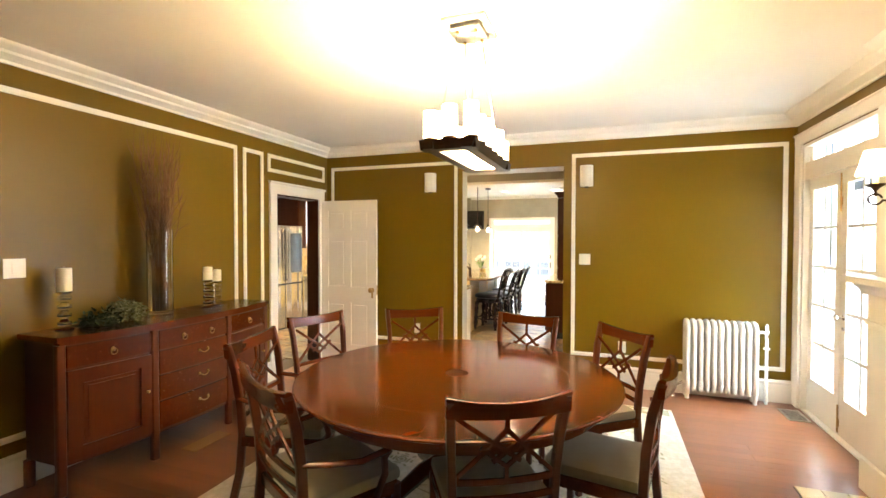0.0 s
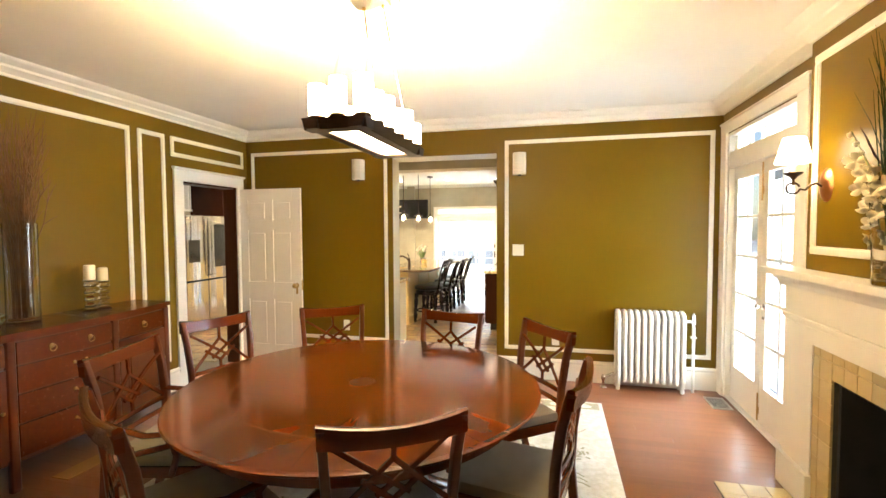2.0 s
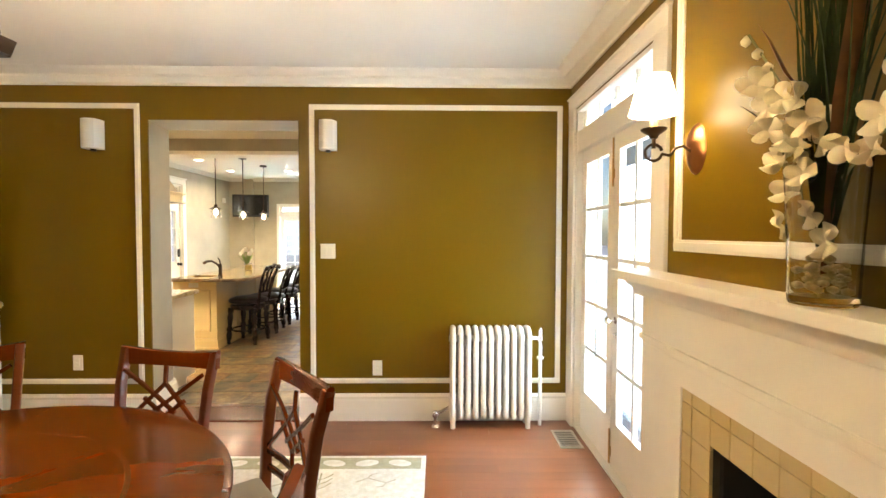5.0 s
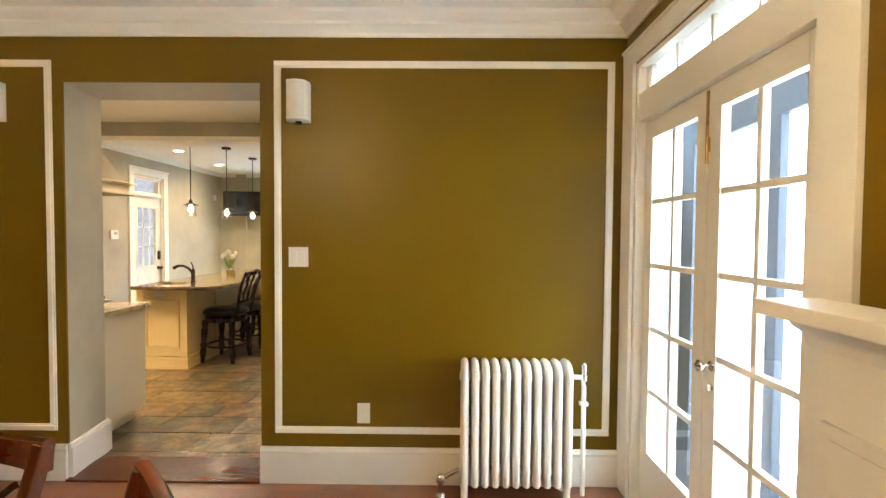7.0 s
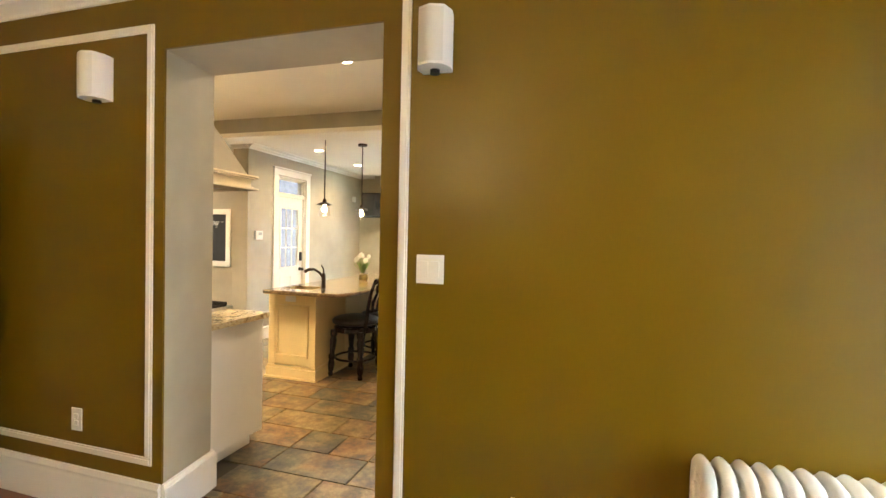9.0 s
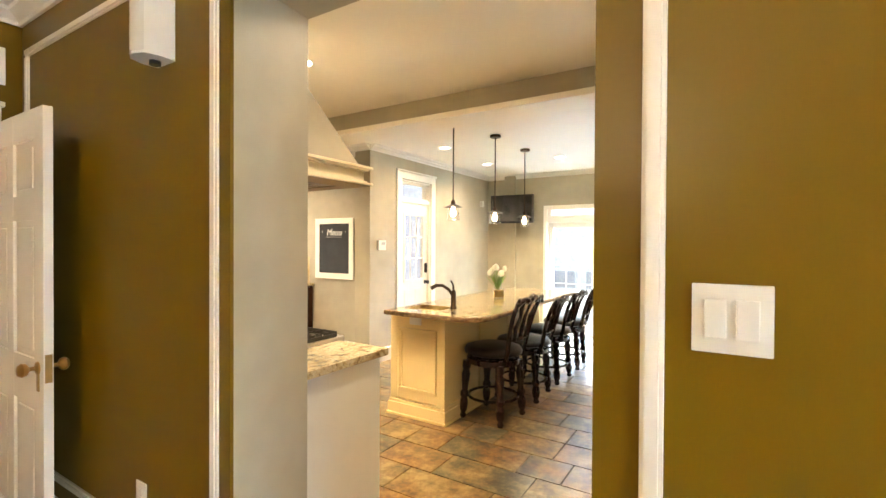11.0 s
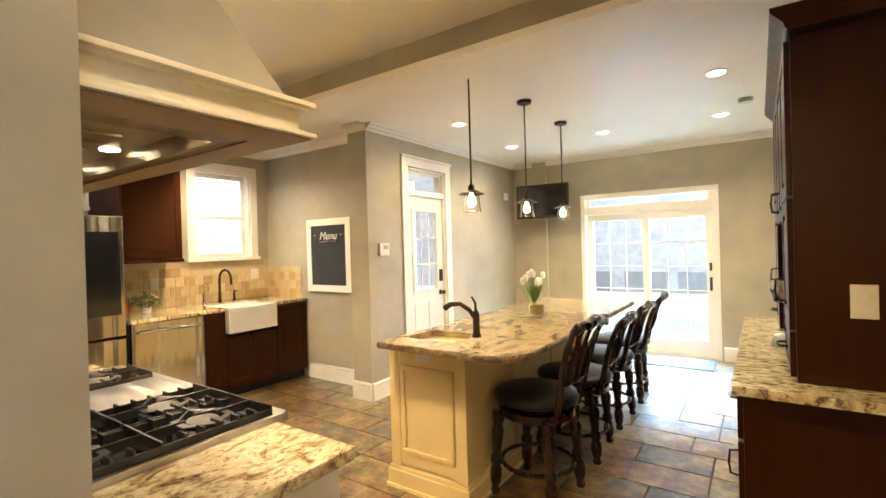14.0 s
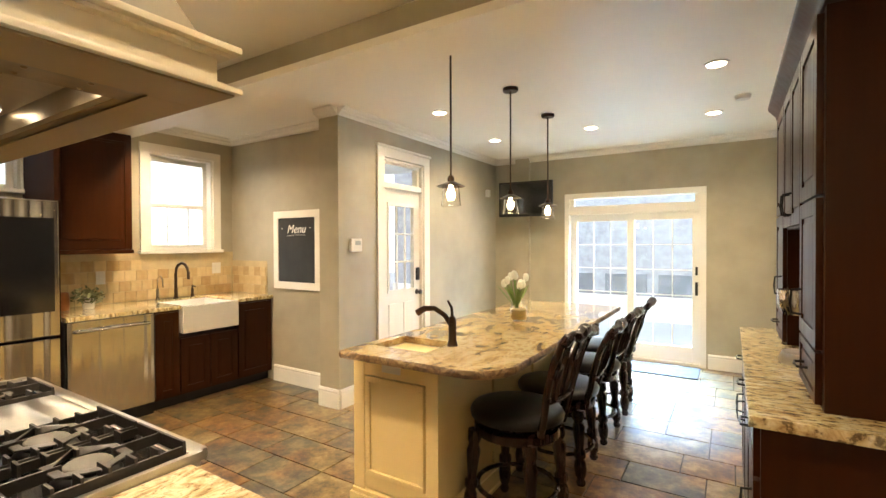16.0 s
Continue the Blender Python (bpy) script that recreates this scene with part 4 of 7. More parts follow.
candlestick(-2.47, 2.11, 0.25, 0.15, 0.042)
candlestick(-2.40, 3.18, 0.24, 0.11, 0.037)
candlestick(-2.42, 3.30, 0.22, 0.10, 0.034)

# tall vase with branches
rng = random.Random(11)
VX, VY = -2.41, 2.74
vase = thing("floor_vase", "tall clear glass cylinder vase of dry brown twigs", "vase")
part("cylinder", Shape().lathe([(0, 0.0), (0.085, 0.0), (0.09, 0.006), (0.088, 0.30), (0.09, 0.66), (0.085, 0.66), (0.083, 0.3), (0.084, 0.03), (0, 0.03)], (VX, VY, ST), 28), GLASS, vase, "clear glass cylinder")
s = Shape()
for i in range(80):
    a, lean = rng.uniform(0, 6.283), rng.uniform(0.0, 1.0)
    top = rng.uniform(0.95, 1.42)
    r0_, r1_ = rng.uniform(0.0, 0.075), 0.03 + 0.17 * lean * rng.uniform(0.5, 1)
    tw = rng.uniform(-0.8, 0.8)
    pts = []
    for k_ in range(7):
        t = k_ / 6
        r = r0_ * 0.8 + max(0, t - 0.4) / 0.6 * r1_
        aa = a + tw * t
        w = 0.028 if t > 0.4 else 0.003
        pts.append((VX + r * math.cos(aa) * 0.8 + rng.uniform(-w, w), VY + r * math.sin(aa) + rng.uniform(-w, w), ST + 0.04 + (top - 0.04) * t))
    pts = [(max(XL + 0.02, p[0]), p[1], p[2]) for p in pts]
    s.tube(pts, 0.003, 4, radii=[0.0045, 0.0042, 0.004, 0.0034, 0.0028, 0.002, 0.001])
    for _ in range(4):
        k_ = rng.randrange(3, 6)
        p = Vector(pts[k_])
        q = p + Vector((rng.uniform(-0.03, 0.06), rng.uniform(-0.08, 0.08), rng.uniform(0.06, 0.16)))
        q.x = max(XL + 0.02, q.x)
        s.tube([p, (p + q) / 2 + Vector((0, rng.uniform(-0.01, 0.01), 0)), q], 0.002, 3, radii=[0.0025, 0.0018, 0.0008])
part("twigs", s, TWIG, vase, "dry brown twigs")["kind"] = "stuff"


def leaf_clump(s, c, r, count, size, rng, squash=0.6):
    for _ in range(count):
        d = Vector((rng.gauss(0, 1), rng.gauss(0, 1), abs(rng.gauss(0, 1)) * squash)).normalized() * r * rng.uniform(0.45, 1)
        p = Vector(c) + Vector((d.x, d.y, d.z))
        m = Matrix.Translation(p) @ Euler((rng.uniform(-1, 1), rng.uniform(-1, 1), rng.uniform(0, 6.28))).to_matrix().to_4x4()
        k = size * rng.uniform(0.6, 1.2)
        b = bmesh.new()
        vs = [b.verts.new(v) for v in ((0, 0, 0), (k * 0.3, k * 0.4, k * 0.1), (0, k, 0), (-k * 0.3, k * 0.4, k * 0.1), (0, k * 0.5, -k * 0.05))]
        b.faces.new((vs[0], vs[1], vs[4]))
        b.faces.new((vs[1], vs[2], vs[4]))
        b.faces.new((vs[2], vs[3], vs[4]))
        b.faces.new((vs[3], vs[0], vs[4]))
        b.verts.index_update()
        s.take(b, m)


cand = thing("greenery_arrangement", "low faux greenery and pale hydrangea on the sideboard", "greenery")
s = Shape()
leaf_clump(s, (-2.43, 2.30, ST), 0.12, 170, 0.055, rng)
part("dark_foliage", s, LEAF, cand)
s = Shape()
leaf_clump(s, (-2.41, 2.46, ST + 0.02), 0.14, 420, 0.045, rng, 1.1)
part("pale_foliage", s, SAGE, cand)


# ---- wall plates and speakers ----
def wall_plate(name, x, y, z, w, h, axis, sgn, label, toggles=1, mat=PLASTIC):
    ob = thing(name, label, "light switch" if "switch" in name else "power outlet")
    s = Shape().box(-w / 2, w / 2, 0.0005, 0.006, -h / 2, h / 2, 0.002)
    part("plate", s, mat, ob)
    for i in range(toggles):
        u = (i - (toggles - 1) / 2) * 0.046
        if "switch" in name:
            part("rocker", Shape().box(u - 0.016, u + 0.016, 0.0055, 0.011, -0.033, 0.033, 0.002), mat, ob)
        else:
            part("socket", Shape().box(u - 0.015, u + 0.015, 0.0055, 0.0085, -0.032, -0.004, 0.003).box(u - 0.015, u + 0.015, 0.0055, 0.0085, 0.004, 0.032, 0.003), mat, ob)
    ob.matrix_world = pose(x, y, z, 0, 0, {("y", -1): 180, ("y", 1): 0, ("x", 1): -90, ("x", -1): 90}[(axis, sgn)])
    return ob


wall_plate("light_switch", 0.615, YB, 1.345, 0.116, 0.116, "y", -1, "white double light switch plate on olive wall", 2)
wall_plate("power_outlet", 1.0, YB, 0.42, 0.075, 0.12, "y", -1, "white outlet plate low on olive wall")
wall_plate("power_outlet", -1.345, YB, 0.465, 0.075, 0.12, "y", -1, "white outlet plate low on olive wall")
wall_plate("light_switch", XL, 1.93, 1.37, 0.116, 0.12, "x", 1, "white light switch plate above the sideboard", 1)


def speaker(x, z):
    ob = thing("wall_speaker", "small white wall-mounted surround speaker", "speaker", "wall speakers")
    pts = [(-0.06, 0), (0.06, 0), (0.068, -0.05), (0.05, -0.1), (0.0, -0.118), (-0.05, -0.1), (-0.068, -0.05)]
    part("cabinet", Shape().prism(pts, -0.11, 0.11, "z"), PLASTIC, ob)
    part("grille", Shape().prism([(u * 0.96, v * 1.015 - 0.002) for u, v in pts[2:]], -0.1, 0.1, "z"), paint("speaker_cloth", (0.62, 0.59, 0.52), 0.9, 0.05, 5, 0.5, fine=500), ob)
    part("bracket", Shape().box(-0.03, 0.03, -0.001, 0.0, -0.05, 0.05), BLACK, ob)
    part("swivel_knob", Shape().rod((0, -0.04, -0.125), (0, -0.04, -0.105), 0.02), BLACK, ob)
    ob.matrix_world = pose(x, YB - 0.001, z)


speaker(0.63, 2.235)
speaker(-1.16, 2.235)

# ---- radiator ----
rad = thing("radiator", "white cast-iron column radiator with eleven sections", "radiator")
n_s, rx0, rx1, ry = 11, 1.565, 2.195, 5.225
for i in range(n_s):
    x = rx0 + (rx1 - rx0) * (i + 0.5) / n_s
    s = Shape()
    zt = 0.755
    foot = 0.0 if i in (0, n_s - 1) else 0.09
    for dy in (-0.055, 0.0, 0.055):
        s.tube([(x, ry + dy, foot if dy else 0.11), (x, ry + dy, 0.14), (x, ry + dy, 0.4), (x, ry + dy, zt - 0.03)], 0.02, 8)
    pr_ = [(ry - 0.08, 0.1), (ry - 0.06, 0.075), (ry + 0.06, 0.075), (ry + 0.08, 0.1), (ry + 0.08, zt - 0.03), (ry + 0.05, zt - 0.01), (ry, zt - 0.005), (ry - 0.05, zt - 0.01), (ry - 0.08, zt - 0.03)]
    s.prism(pr_, x - 0.014, x + 0.014, "x")
    arch = [(-0.072, 0.09), (-0.084, 0.13), (-0.084, 0.4), (-0.084, zt - 0.06), (-0.076, zt - 0.025), (-0.05, zt - 0.003), (0, zt + 0.004), (0.05, zt - 0.003), (0.076, zt - 0.025), (0.084, zt - 0.06), (0.084, 0.13)]
    s.tube([(x, ry + dy, z) for dy, z in arch], 0.021, 12)
    part("section", s, WHITE, rad)
part("hub_pipe", Shape().rod((rx0, ry, 0.14), (rx1, ry, 0.14), 0.026), WHITE, rad)
part("hub_pipe", Shape().rod((rx0, ry, 0.68), (rx1, ry, 0.68), 0.026), WHITE, rad)
part("supply_pipe", Shape().tube([(rx1 - 0.01, ry, 0.68), (2.24, ry, 0.68), (2.265, ry - 0.0, 0.67), (2.27, ry, 0.62), (2.27, ry, 0.0)], 0.014, 10).rod((2.27, ry, 0.52), (2.27, ry, 0.535), 0.028), WHITE, rad)
part("valve", Shape().lathe([(0, 0), (0.018, 0), (0.02, 0.03), (0.013, 0.04), (0.016, 0.08), (0.008, 0.1), (0, 0.105)], (2.27, ry, 0.66), 14), CHROME, rad, "metal air valve")
part("floor_valve", Shape().lathe([(0, 0), (0.03, 0), (0.028, 0.01), (0.012, 0.02), (0.012, 0.07), (0.024, 0.085), (0.026, 0.11), (0.016, 0.125), (0, 0.13)], (1.46, ry - 0.03, 0.0), 14).rod((1.46, ry - 0.03, 0.10), (rx0, ry, 0.14), 0.013), CHROME, rad, "chrome floor valve")

vent = thing("floor_vent", "grey metal floor register set in the boards", "floor vent")
part("frame", Shape().box(2.33, 2.345, 4.83, 5.12, 0.001, 0.007).box(2.475, 2.49, 4.83, 5.12, 0.001, 0.007).box(2.345, 2.475, 4.83, 4.845, 0.001, 0.007).box(2.345, 2.475, 5.105, 5.12, 0.001, 0.007), STEEL_H, vent)
# Black backing sheet; its colour is the shade between the louvres.
part("duct_shade", B(2.345, 2.475, 4.845, 5.105, 0.0005, 0.002), BLACK, vent, "black sheet for the shade under the louvres")
for i in range(9):
    y = 4.86 + 0.029 * i
    part("louvre", B(2.345, 2.475, y - 0.005, y + 0.005, 0.003, 0.0065), STEEL_H, vent)
fv = thing("floor_vent", "tan wooden floor register under the sideboard", "floor vent")
part("frame", Shape().box(-2.12, -1.98, 2.66, 3.0, 0.0005, 0.005, 0.001), paint("tan_vent", (0.25, 0.14, 0.045), 0.5), fv)

# ---- chandelier ----
CX, CY = 0.10, 2.66
ch = thing("chandelier", "rectangular bronze chandelier with rows of lit glass candles", "chandelier")
part("canopy_plate", Shape().box(CX - 0.105, CX + 0.135, CY - 0.23, CY + 0.07, HD - 0.02, HD - 0.001, 0.004).box(CX - 0.065, CX + 0.095, CY - 0.185, CY + 0.025, HD - 0.045, HD - 0.02, 0.004), STEEL_H, ch, "brushed nickel ceiling plate")
L, Wd, zb = 0.43, 0.145, 1.995
for sx in (-1, 1):
    for sy in (-1, 1):
        part("suspension_rod", Shape().rod((CX + 0.015 + sx * 0.05, CY - 0.08 + sy * 0.07, HD - 0.045), (CX + sx * 0.09, CY + sy * 0.33, zb + 0.05), 0.0045), CHROME, ch)
        part("rod_knob", Shape().lathe([(0, 0), (0.009, 0), (0.009, 0.012), (0, 0.016)], (CX + 0.015 + sx * 0.05, CY - 0.08 + sy * 0.07, HD - 0.062), 10), BRASS, ch)
for sx in (-1, 1):
    part("frame_rail", Shape().prism([(CX + sx * Wd, zb + 0.045), (CX + sx * (Wd - 0.02), zb), (CX + sx * (Wd - 0.075), zb), (CX + sx * (Wd - 0.075), zb + 0.045)], CY - L, CY + L, "y"), BRONZE, ch)
for sy in (-1, 1):
    part("frame_rail", Shape().prism([(CY + sy * L, zb + 0.0455), (CY + sy * (L - 0.02), zb - 0.0005), (CY + sy * (L - 0.09), zb - 0.0005), (CY + sy * (L - 0.09), zb + 0.0455)], CX - Wd + 0.002, CX + Wd - 0.002, "x"), BRONZE, ch)
part("diffuser", B(CX - 0.074, CX + 0.074, CY - 0.339, CY + 0.339, zb + 0.008, zb + 0.016), PANELGLOW, ch, "lit frosted glass panel")
rng = random.Random(3)
hs = [0.13, 0.16, 0.11, 0.15, 0.12, 0.145]
for sx in (-1, 1):
    for i in range(6):
        y = CY - L + 0.065 + (2 * L - 0.13) * i / 5
        h = hs[(i * (1 if sx < 0 else 5) + (0 if sx < 0 else 1)) % 6]
        part("candle_cup", Shape().lathe([(0, 0), (0.036, 0), (0.04, 0.012), (0.036, 0.02), (0, 0.02)], (CX + sx * 0.105, y, zb + 0.045), 14), BRONZE, ch)
        part("candle_shade", Shape().lathe([(0, 0), (0.036, 0), (0.036, h), (0.03, h), (0, h - 0.01)], (CX + sx * 0.105, y, zb + 0.066), 16), CANDLEGLOW, ch, "lit frosted candle glass")
for sy in (-1, 1):
    part("candle_shade", Shape().lathe([(0, 0), (0.036, 0), (0.036, 0.15), (0, 0.145)], (CX, CY + sy * (L - 0.05), zb + 0.066), 16), CANDLEGLOW, ch, "lit frosted candle glass")
    part("candle_cup", Shape().lathe([(0, 0), (0.036, 0), (0.04, 0.012), (0.036, 0.02), (0, 0.02)], (CX, CY + sy * (L - 0.05), zb + 0.045), 14), BRONZE, ch)

# ---- wall sconce ----
def sconce(y):
    sc = thing("wall_sconce", "bronze scroll-arm wall sconce with lit cream shade", "wall sconce")
    X0 = 2.42
    part("backplate", Shape().lathe([(0, 0.024), (0.03, 0.022), (0.055, 0.012), (0.065, 0.0), (0, 0.0)], seg=24, m=Matrix.Translation((X0 - 0.0005, y, 1.80)) @ Euler((0, radians(-90), 0)).to_matrix().to_4x4() @ Matrix.Diagonal((1.45, 1, 1, 1))), COPPER, sc, "oval copper-bronze backplate")
    ax = X0 - 0.16
    arm = [(X0 - 0.02, y, 1.79), (X0 - 0.05, y, 1.81), (X0 - 0.08, y, 1.80), (X0 - 0.10, y, 1.775)]
    arm += [(ax + 0.032 * math.sin(t), y, 1.775 - 0.03 * math.cos(t) + 0.01) for t in [1.4 - 0.45 * i for i in range(0, 14)]]
    part("scroll_arm", Shape().tube(arm, 0.006, 8).rod((ax, y, 1.80), (ax, y, 1.845), 0.008), BRONZE, sc)
    part("drip_cup", Shape().lathe([(0, 0), (0.012, 0.0), (0.018, 0.012), (0.044, 0.03), (0.046, 0.036), (0.02, 0.034), (0, 0.034)], (ax, y, 1.835), 20), BRONZE, sc)
    part("candle_sleeve", Shape().lathe([(0, 0), (0.013, 0), (0.013, 0.075), (0, 0.075)], (ax, y, 1.87), 12), paint("ivory_sleeve", (0.6, 0.36, 0.14), 0.5), sc)
    sh = part("shade", Shape().lathe([(0.088, 0.0), (0.052, 0.135), (0.05, 0.135), (0.086, 0.0), (0.088, 0.0)], (ax, y, 1.925), 28), SHADEGLOW, sc, "lit cream fabric shade")
    bulb = new("sconce_bulb_light", bpy.data.lights.new("sconce_bulb_light", "POINT"))
    bulb.data.energy, bulb.data.color, bulb.data.shadow_soft_size = 2.2, WARM, 0.03
    bulb.location = (ax, y, 1.98)


sconce(3.40)

# ---- mantel vase with orchids ----
rng = random.Random(21)
MX, MY, MZ = 2.335, 2.735, 1.33
mv = thing("flower_vase", "clear glass vase of faux orchids and tall grasses", "flower vase")
part("glass_vase", Shape().lathe([(0, 0), (0.062, 0), (0.066, 0.006), (0.07, 0.15), (0.082, 0.36), (0.078, 0.36), (0.066, 0.15), (0.06, 0.02), (0, 0.02)], (MX, MY, MZ), 28), GLASS, mv, "flared clear glass vase")
s = Shape()
for i in range(70):
    a, r = rng.uniform(0, 6.28), rng.uniform(0, 0.047)
    b = bmesh.new()
    bmesh.ops.create_icosphere(b, subdivisions=1, radius=rng.uniform(0.008, 0.014))
    b.verts.index_update()
    s.take(b, Matrix.Translation((MX + r * math.cos(a), MY + r * math.sin(a), MZ + 0.032 + rng.uniform(0, 0.075))) @ Matrix.Diagonal((1, 1, 0.7, 1)))
part("pebbles", s, PEBBLE, mv, "brown and cream pebbles")
s = Shape()
for i in range(70):
    a, sp, a2 = rng.uniform(0, 6.28), rng.uniform(0.01, 0.17), rng.uniform(-0.05, 0.05)
    top = rng.uniform(0.6, 1.12)
    r0_ = rng.uniform(0, 0.02)
    pts = []
    for k_ in range(6):
        t = k_ / 5
        rr = r0_ + sp * t * t
        pts.append((min(2.405, MX + rr * math.cos(a) * 0.6 - 0.05 * t), MY + rr * math.sin(a) - 0.07 * t + a2 * math.sin(3.1 * t), MZ + 0.13 + (top - 0.13) * t))
    s.tube(pts, 0.003, 3, radii=[0.003, 0.0034, 0.003, 0.0024, 0.0016, 0.0006])
part("grass_blades", s, LEAF, mv, "dark green grass blades")["kind"] = "stuff"
s = Shape()
for y0, z0, y1, z1, x1, w in ((0.0, 0.04, -0.22, 1.02, -0.09, 0.022), (0.0, 0.1, 0.03, 0.95, 0.02, 0.016), (0.05, 0.36, 0.22, 0.50, -0.06, 0.008), (0.04, 0.46, 0.17, 0.69, -0.05, 0.009), (-0.01, 0.1, -0.06, 0.9, 0.02, 0.012)):
    pts = [(MX + x1 * t, MY + y0 + (y1 - y0) * t + 0.012 * math.sin(5 * t), MZ + z0 + (z1 - z0) * t) for t in (0, 0.2, 0.4, 0.6, 0.8, 1)]
    s.tube(pts, w, 6, 0.35, radii=[w * k for k in (0.3, 0.6, 1, 1, 0.6, 0.1)])
part("dry_stalks", s, TWIG, mv, "broad brown dried stalks")
stem = Shape()


def bloom(s, c, r, rng, facing):
    m0 = Matrix.Translation(c) @ Vector(facing).to_track_quat("Z", "Y").to_matrix().to_4x4()
    for k in range(5):
        m = m0 @ Euler((0, 0, k * 1.2566 + rng.uniform(-0.15, 0.15))).to_matrix().to_4x4() @ Euler((rng.uniform(0.0, 0.9), rng.uniform(-0.3, 0.3), 0)).to_matrix().to_4x4()
        b = bmesh.new()
        lobes = [i * 0.5236 for i in range(12)]
        ring = [b.verts.new((r * 0.43 * math.sin(t), r * (0.55 - 0.5 * math.cos(t)), 0.16 * r * math.cos(2 * t))) for t in lobes]
        half = [b.verts.new((r * 0.27 * math.sin(t), r * (0.52 - 0.27 * math.cos(t)), 0.09 * r + 0.03 * r * math.cos(2 * t))) for t in lobes]
        mid = b.verts.new((0, r * 0.5, 0.12 * r))
        for i in range(12):
            k2 = (i + 1) % 12
            b.faces.new((ring[i], ring[k2], half[k2], half[i]))
            b.faces.new((half[i], half[k2], mid))
        b.verts.index_update()
        s.take(b, m)
    s.lathe([(0, 0), (r * 0.12, 0.1 * r), (0, 0.35 * r)], seg=6, m=m0)


SPRAYS = (([(0.0, 0.0, 0.26), (-0.045, 0.01, 0.37), (-0.06, 0.02, 0.44), (-0.07, 0.06, 0.52), (-0.08, 0.15, 0.66)], 7, 0.72),
          ([(0.0, -0.03, 0.27), (-0.05, -0.17, 0.34), (-0.06, -0.28, 0.40), (-0.07, -0.40, 0.47), (-0.08, -0.50, 0.62)], 8, 0.72),
          ([(0, 0.0, 0.12), (-0.04, 0.005, 0.19), (-0.05, 0.01, 0.28), (-0.05, 0.015, 0.36)], 4, 1.1))
for pts, count, share in SPRAYS:
    P = [Vector((MX + x, MY + y, MZ + z)) for x, y, z in pts]
    stem.tube(P, 0.003, 5)
    for k_ in range(count + 4):
        f = (0.18 + 0.82 * k_ / (count + 3)) * (len(P) - 1)
        i = min(int(f), len(P) - 2)
        c = P[i].lerp(P[i + 1], f - i)
        s2 = Shape()
        if k_ < (count + 4) * share:
            side = 0.05 if k_ % 2 else -0.045
            bloom(s2, c + Vector((rng.uniform(-0.03, 0.0), side * rng.uniform(0.5, 1.1), rng.uniform(-0.035, 0.035))), rng.uniform(0.036, 0.048), rng, (-1, rng.uniform(-1.0, 0.6), rng.uniform(-0.6, 0.5)))
            part("orchid_bloom", s2, PETAL, mv, "ivory orchid bloom").data.shade_smooth()
        else:
            s2.lathe([(0, -0.015), (0.011, -0.006), (0.013, 0.004), (0, 0.017)], c + Vector((0, rng.uniform(-0.012, 0.012), -0.012)), 8)
            part("orchid_bud", s2, PETAL, mv)
part("orchid_stems", stem, SAGE, mv)

# ---- kitchen structure ----
structure("subfloor_kitchen", Shape().box(KW - 0.15, XL - 0.15, 2.85, YK, -0.1, -0.012).box(KW - 0.15, KE + 0.15, YK - 0.25, KN + 0.17, -0.1, -0.012), GROUT, "grey grout under the slate floor", "floor")
wall_x("wall_kitchen_east", YK, KN, KE, KE + 0.15, HK, [(5.8, 6.62, 0, 2.05)], GREIGE, "grey-green painted kitchen wall")
wall_y("wall_kitchen_north", KD - 0.14, KE + 0.15, KN, KN + 0.17, HK, [(-2.03, -0.37, 0, 2.12)], GREIGE, "grey-green painted wall with patio door")
wall_x("wall_kitchen_west", 8.644, KN, KD - 0.14, KD, HK, [(9.26, 9.955, 0, 2.335)], GREIGE, "grey-green painted wall with back door")
wall_y("wall_alcove", KW, KD - 0.14, YA, YA + 0.14, HK, [], GREIGE, "grey-green painted alcove wall")
wall_x("wall_window", 2.85, YA + 0.14, KW - 0.16, KW, HK, [(8.025, 8.69, 1.408, 2.392), (6.2, 7.05, 1.92, 2.36)], GREIGE, "grey-green painted wall above the sink")
wall_y("wall_kitchen_south", KW, XL - 0.15, 2.85, 3.0, HK, [], GREIGE, "grey-green painted kitchen wall")
structure("wall_corner_pier", B(-3.3, KD - 0.1405, 8.645, YA, 0, HK - 0.001), GREIGE, "grey-green painted corner pier", "wall")
structure("wall_pipe_chase", B(-2.72, -2.52, KN - 0.06, KN, 0, HK - 0.001), GREIGE, "shallow painted pipe chase", "wall")
structure("ceiling_kitchen", Shape().box(KW - 0.16, KE + 0.15, YK, KN + 0.17, HK, HK + 0.1).box(KW - 0.16, XL - 0.15, 2.85, YK, HK, HK + 0.1), KCEIL, "white painted kitchen ceiling", "ceiling")
structure("ceiling_beam", B(KW, KE, 7.575, 7.775, 2.505, HK - 0.001), GREIGE, "grey painted ceiling beam", "beam")
structure("beam_trim", Shape().box(KW, KE, 7.495, 7.8, 2.46, 2.505, 0.004), KCEIL, "white painted soffit board under the beam", "trim")
crown("crown_moulding", [("x", KN, -1, KD, KE), ("y", KD, 1, 8.645, KN), ("x", 8.645, -1, -3.3, KD), ("x", YA, -1, KW, -3.3), ("y", KW, 1, 7.8, YA), ("y", KE, -1, 7.8, KN), ("y", -3.3, -1, 8.645, YA)], 2.6, HK, 0.08, WHITE)
skirting([("x", YA, -1, -4.3, -3.3), ("x", 8.645, -1, -3.3, KD), ("y", KD, 1, 8.645, 9.14), ("y", KD, 1, 10.07, KN), ("x", KN, -1, KD, -2.03), ("x", KN, -1, -0.35, KE), ("y", -3.3, -1, 8.645, YA)], 0.17)

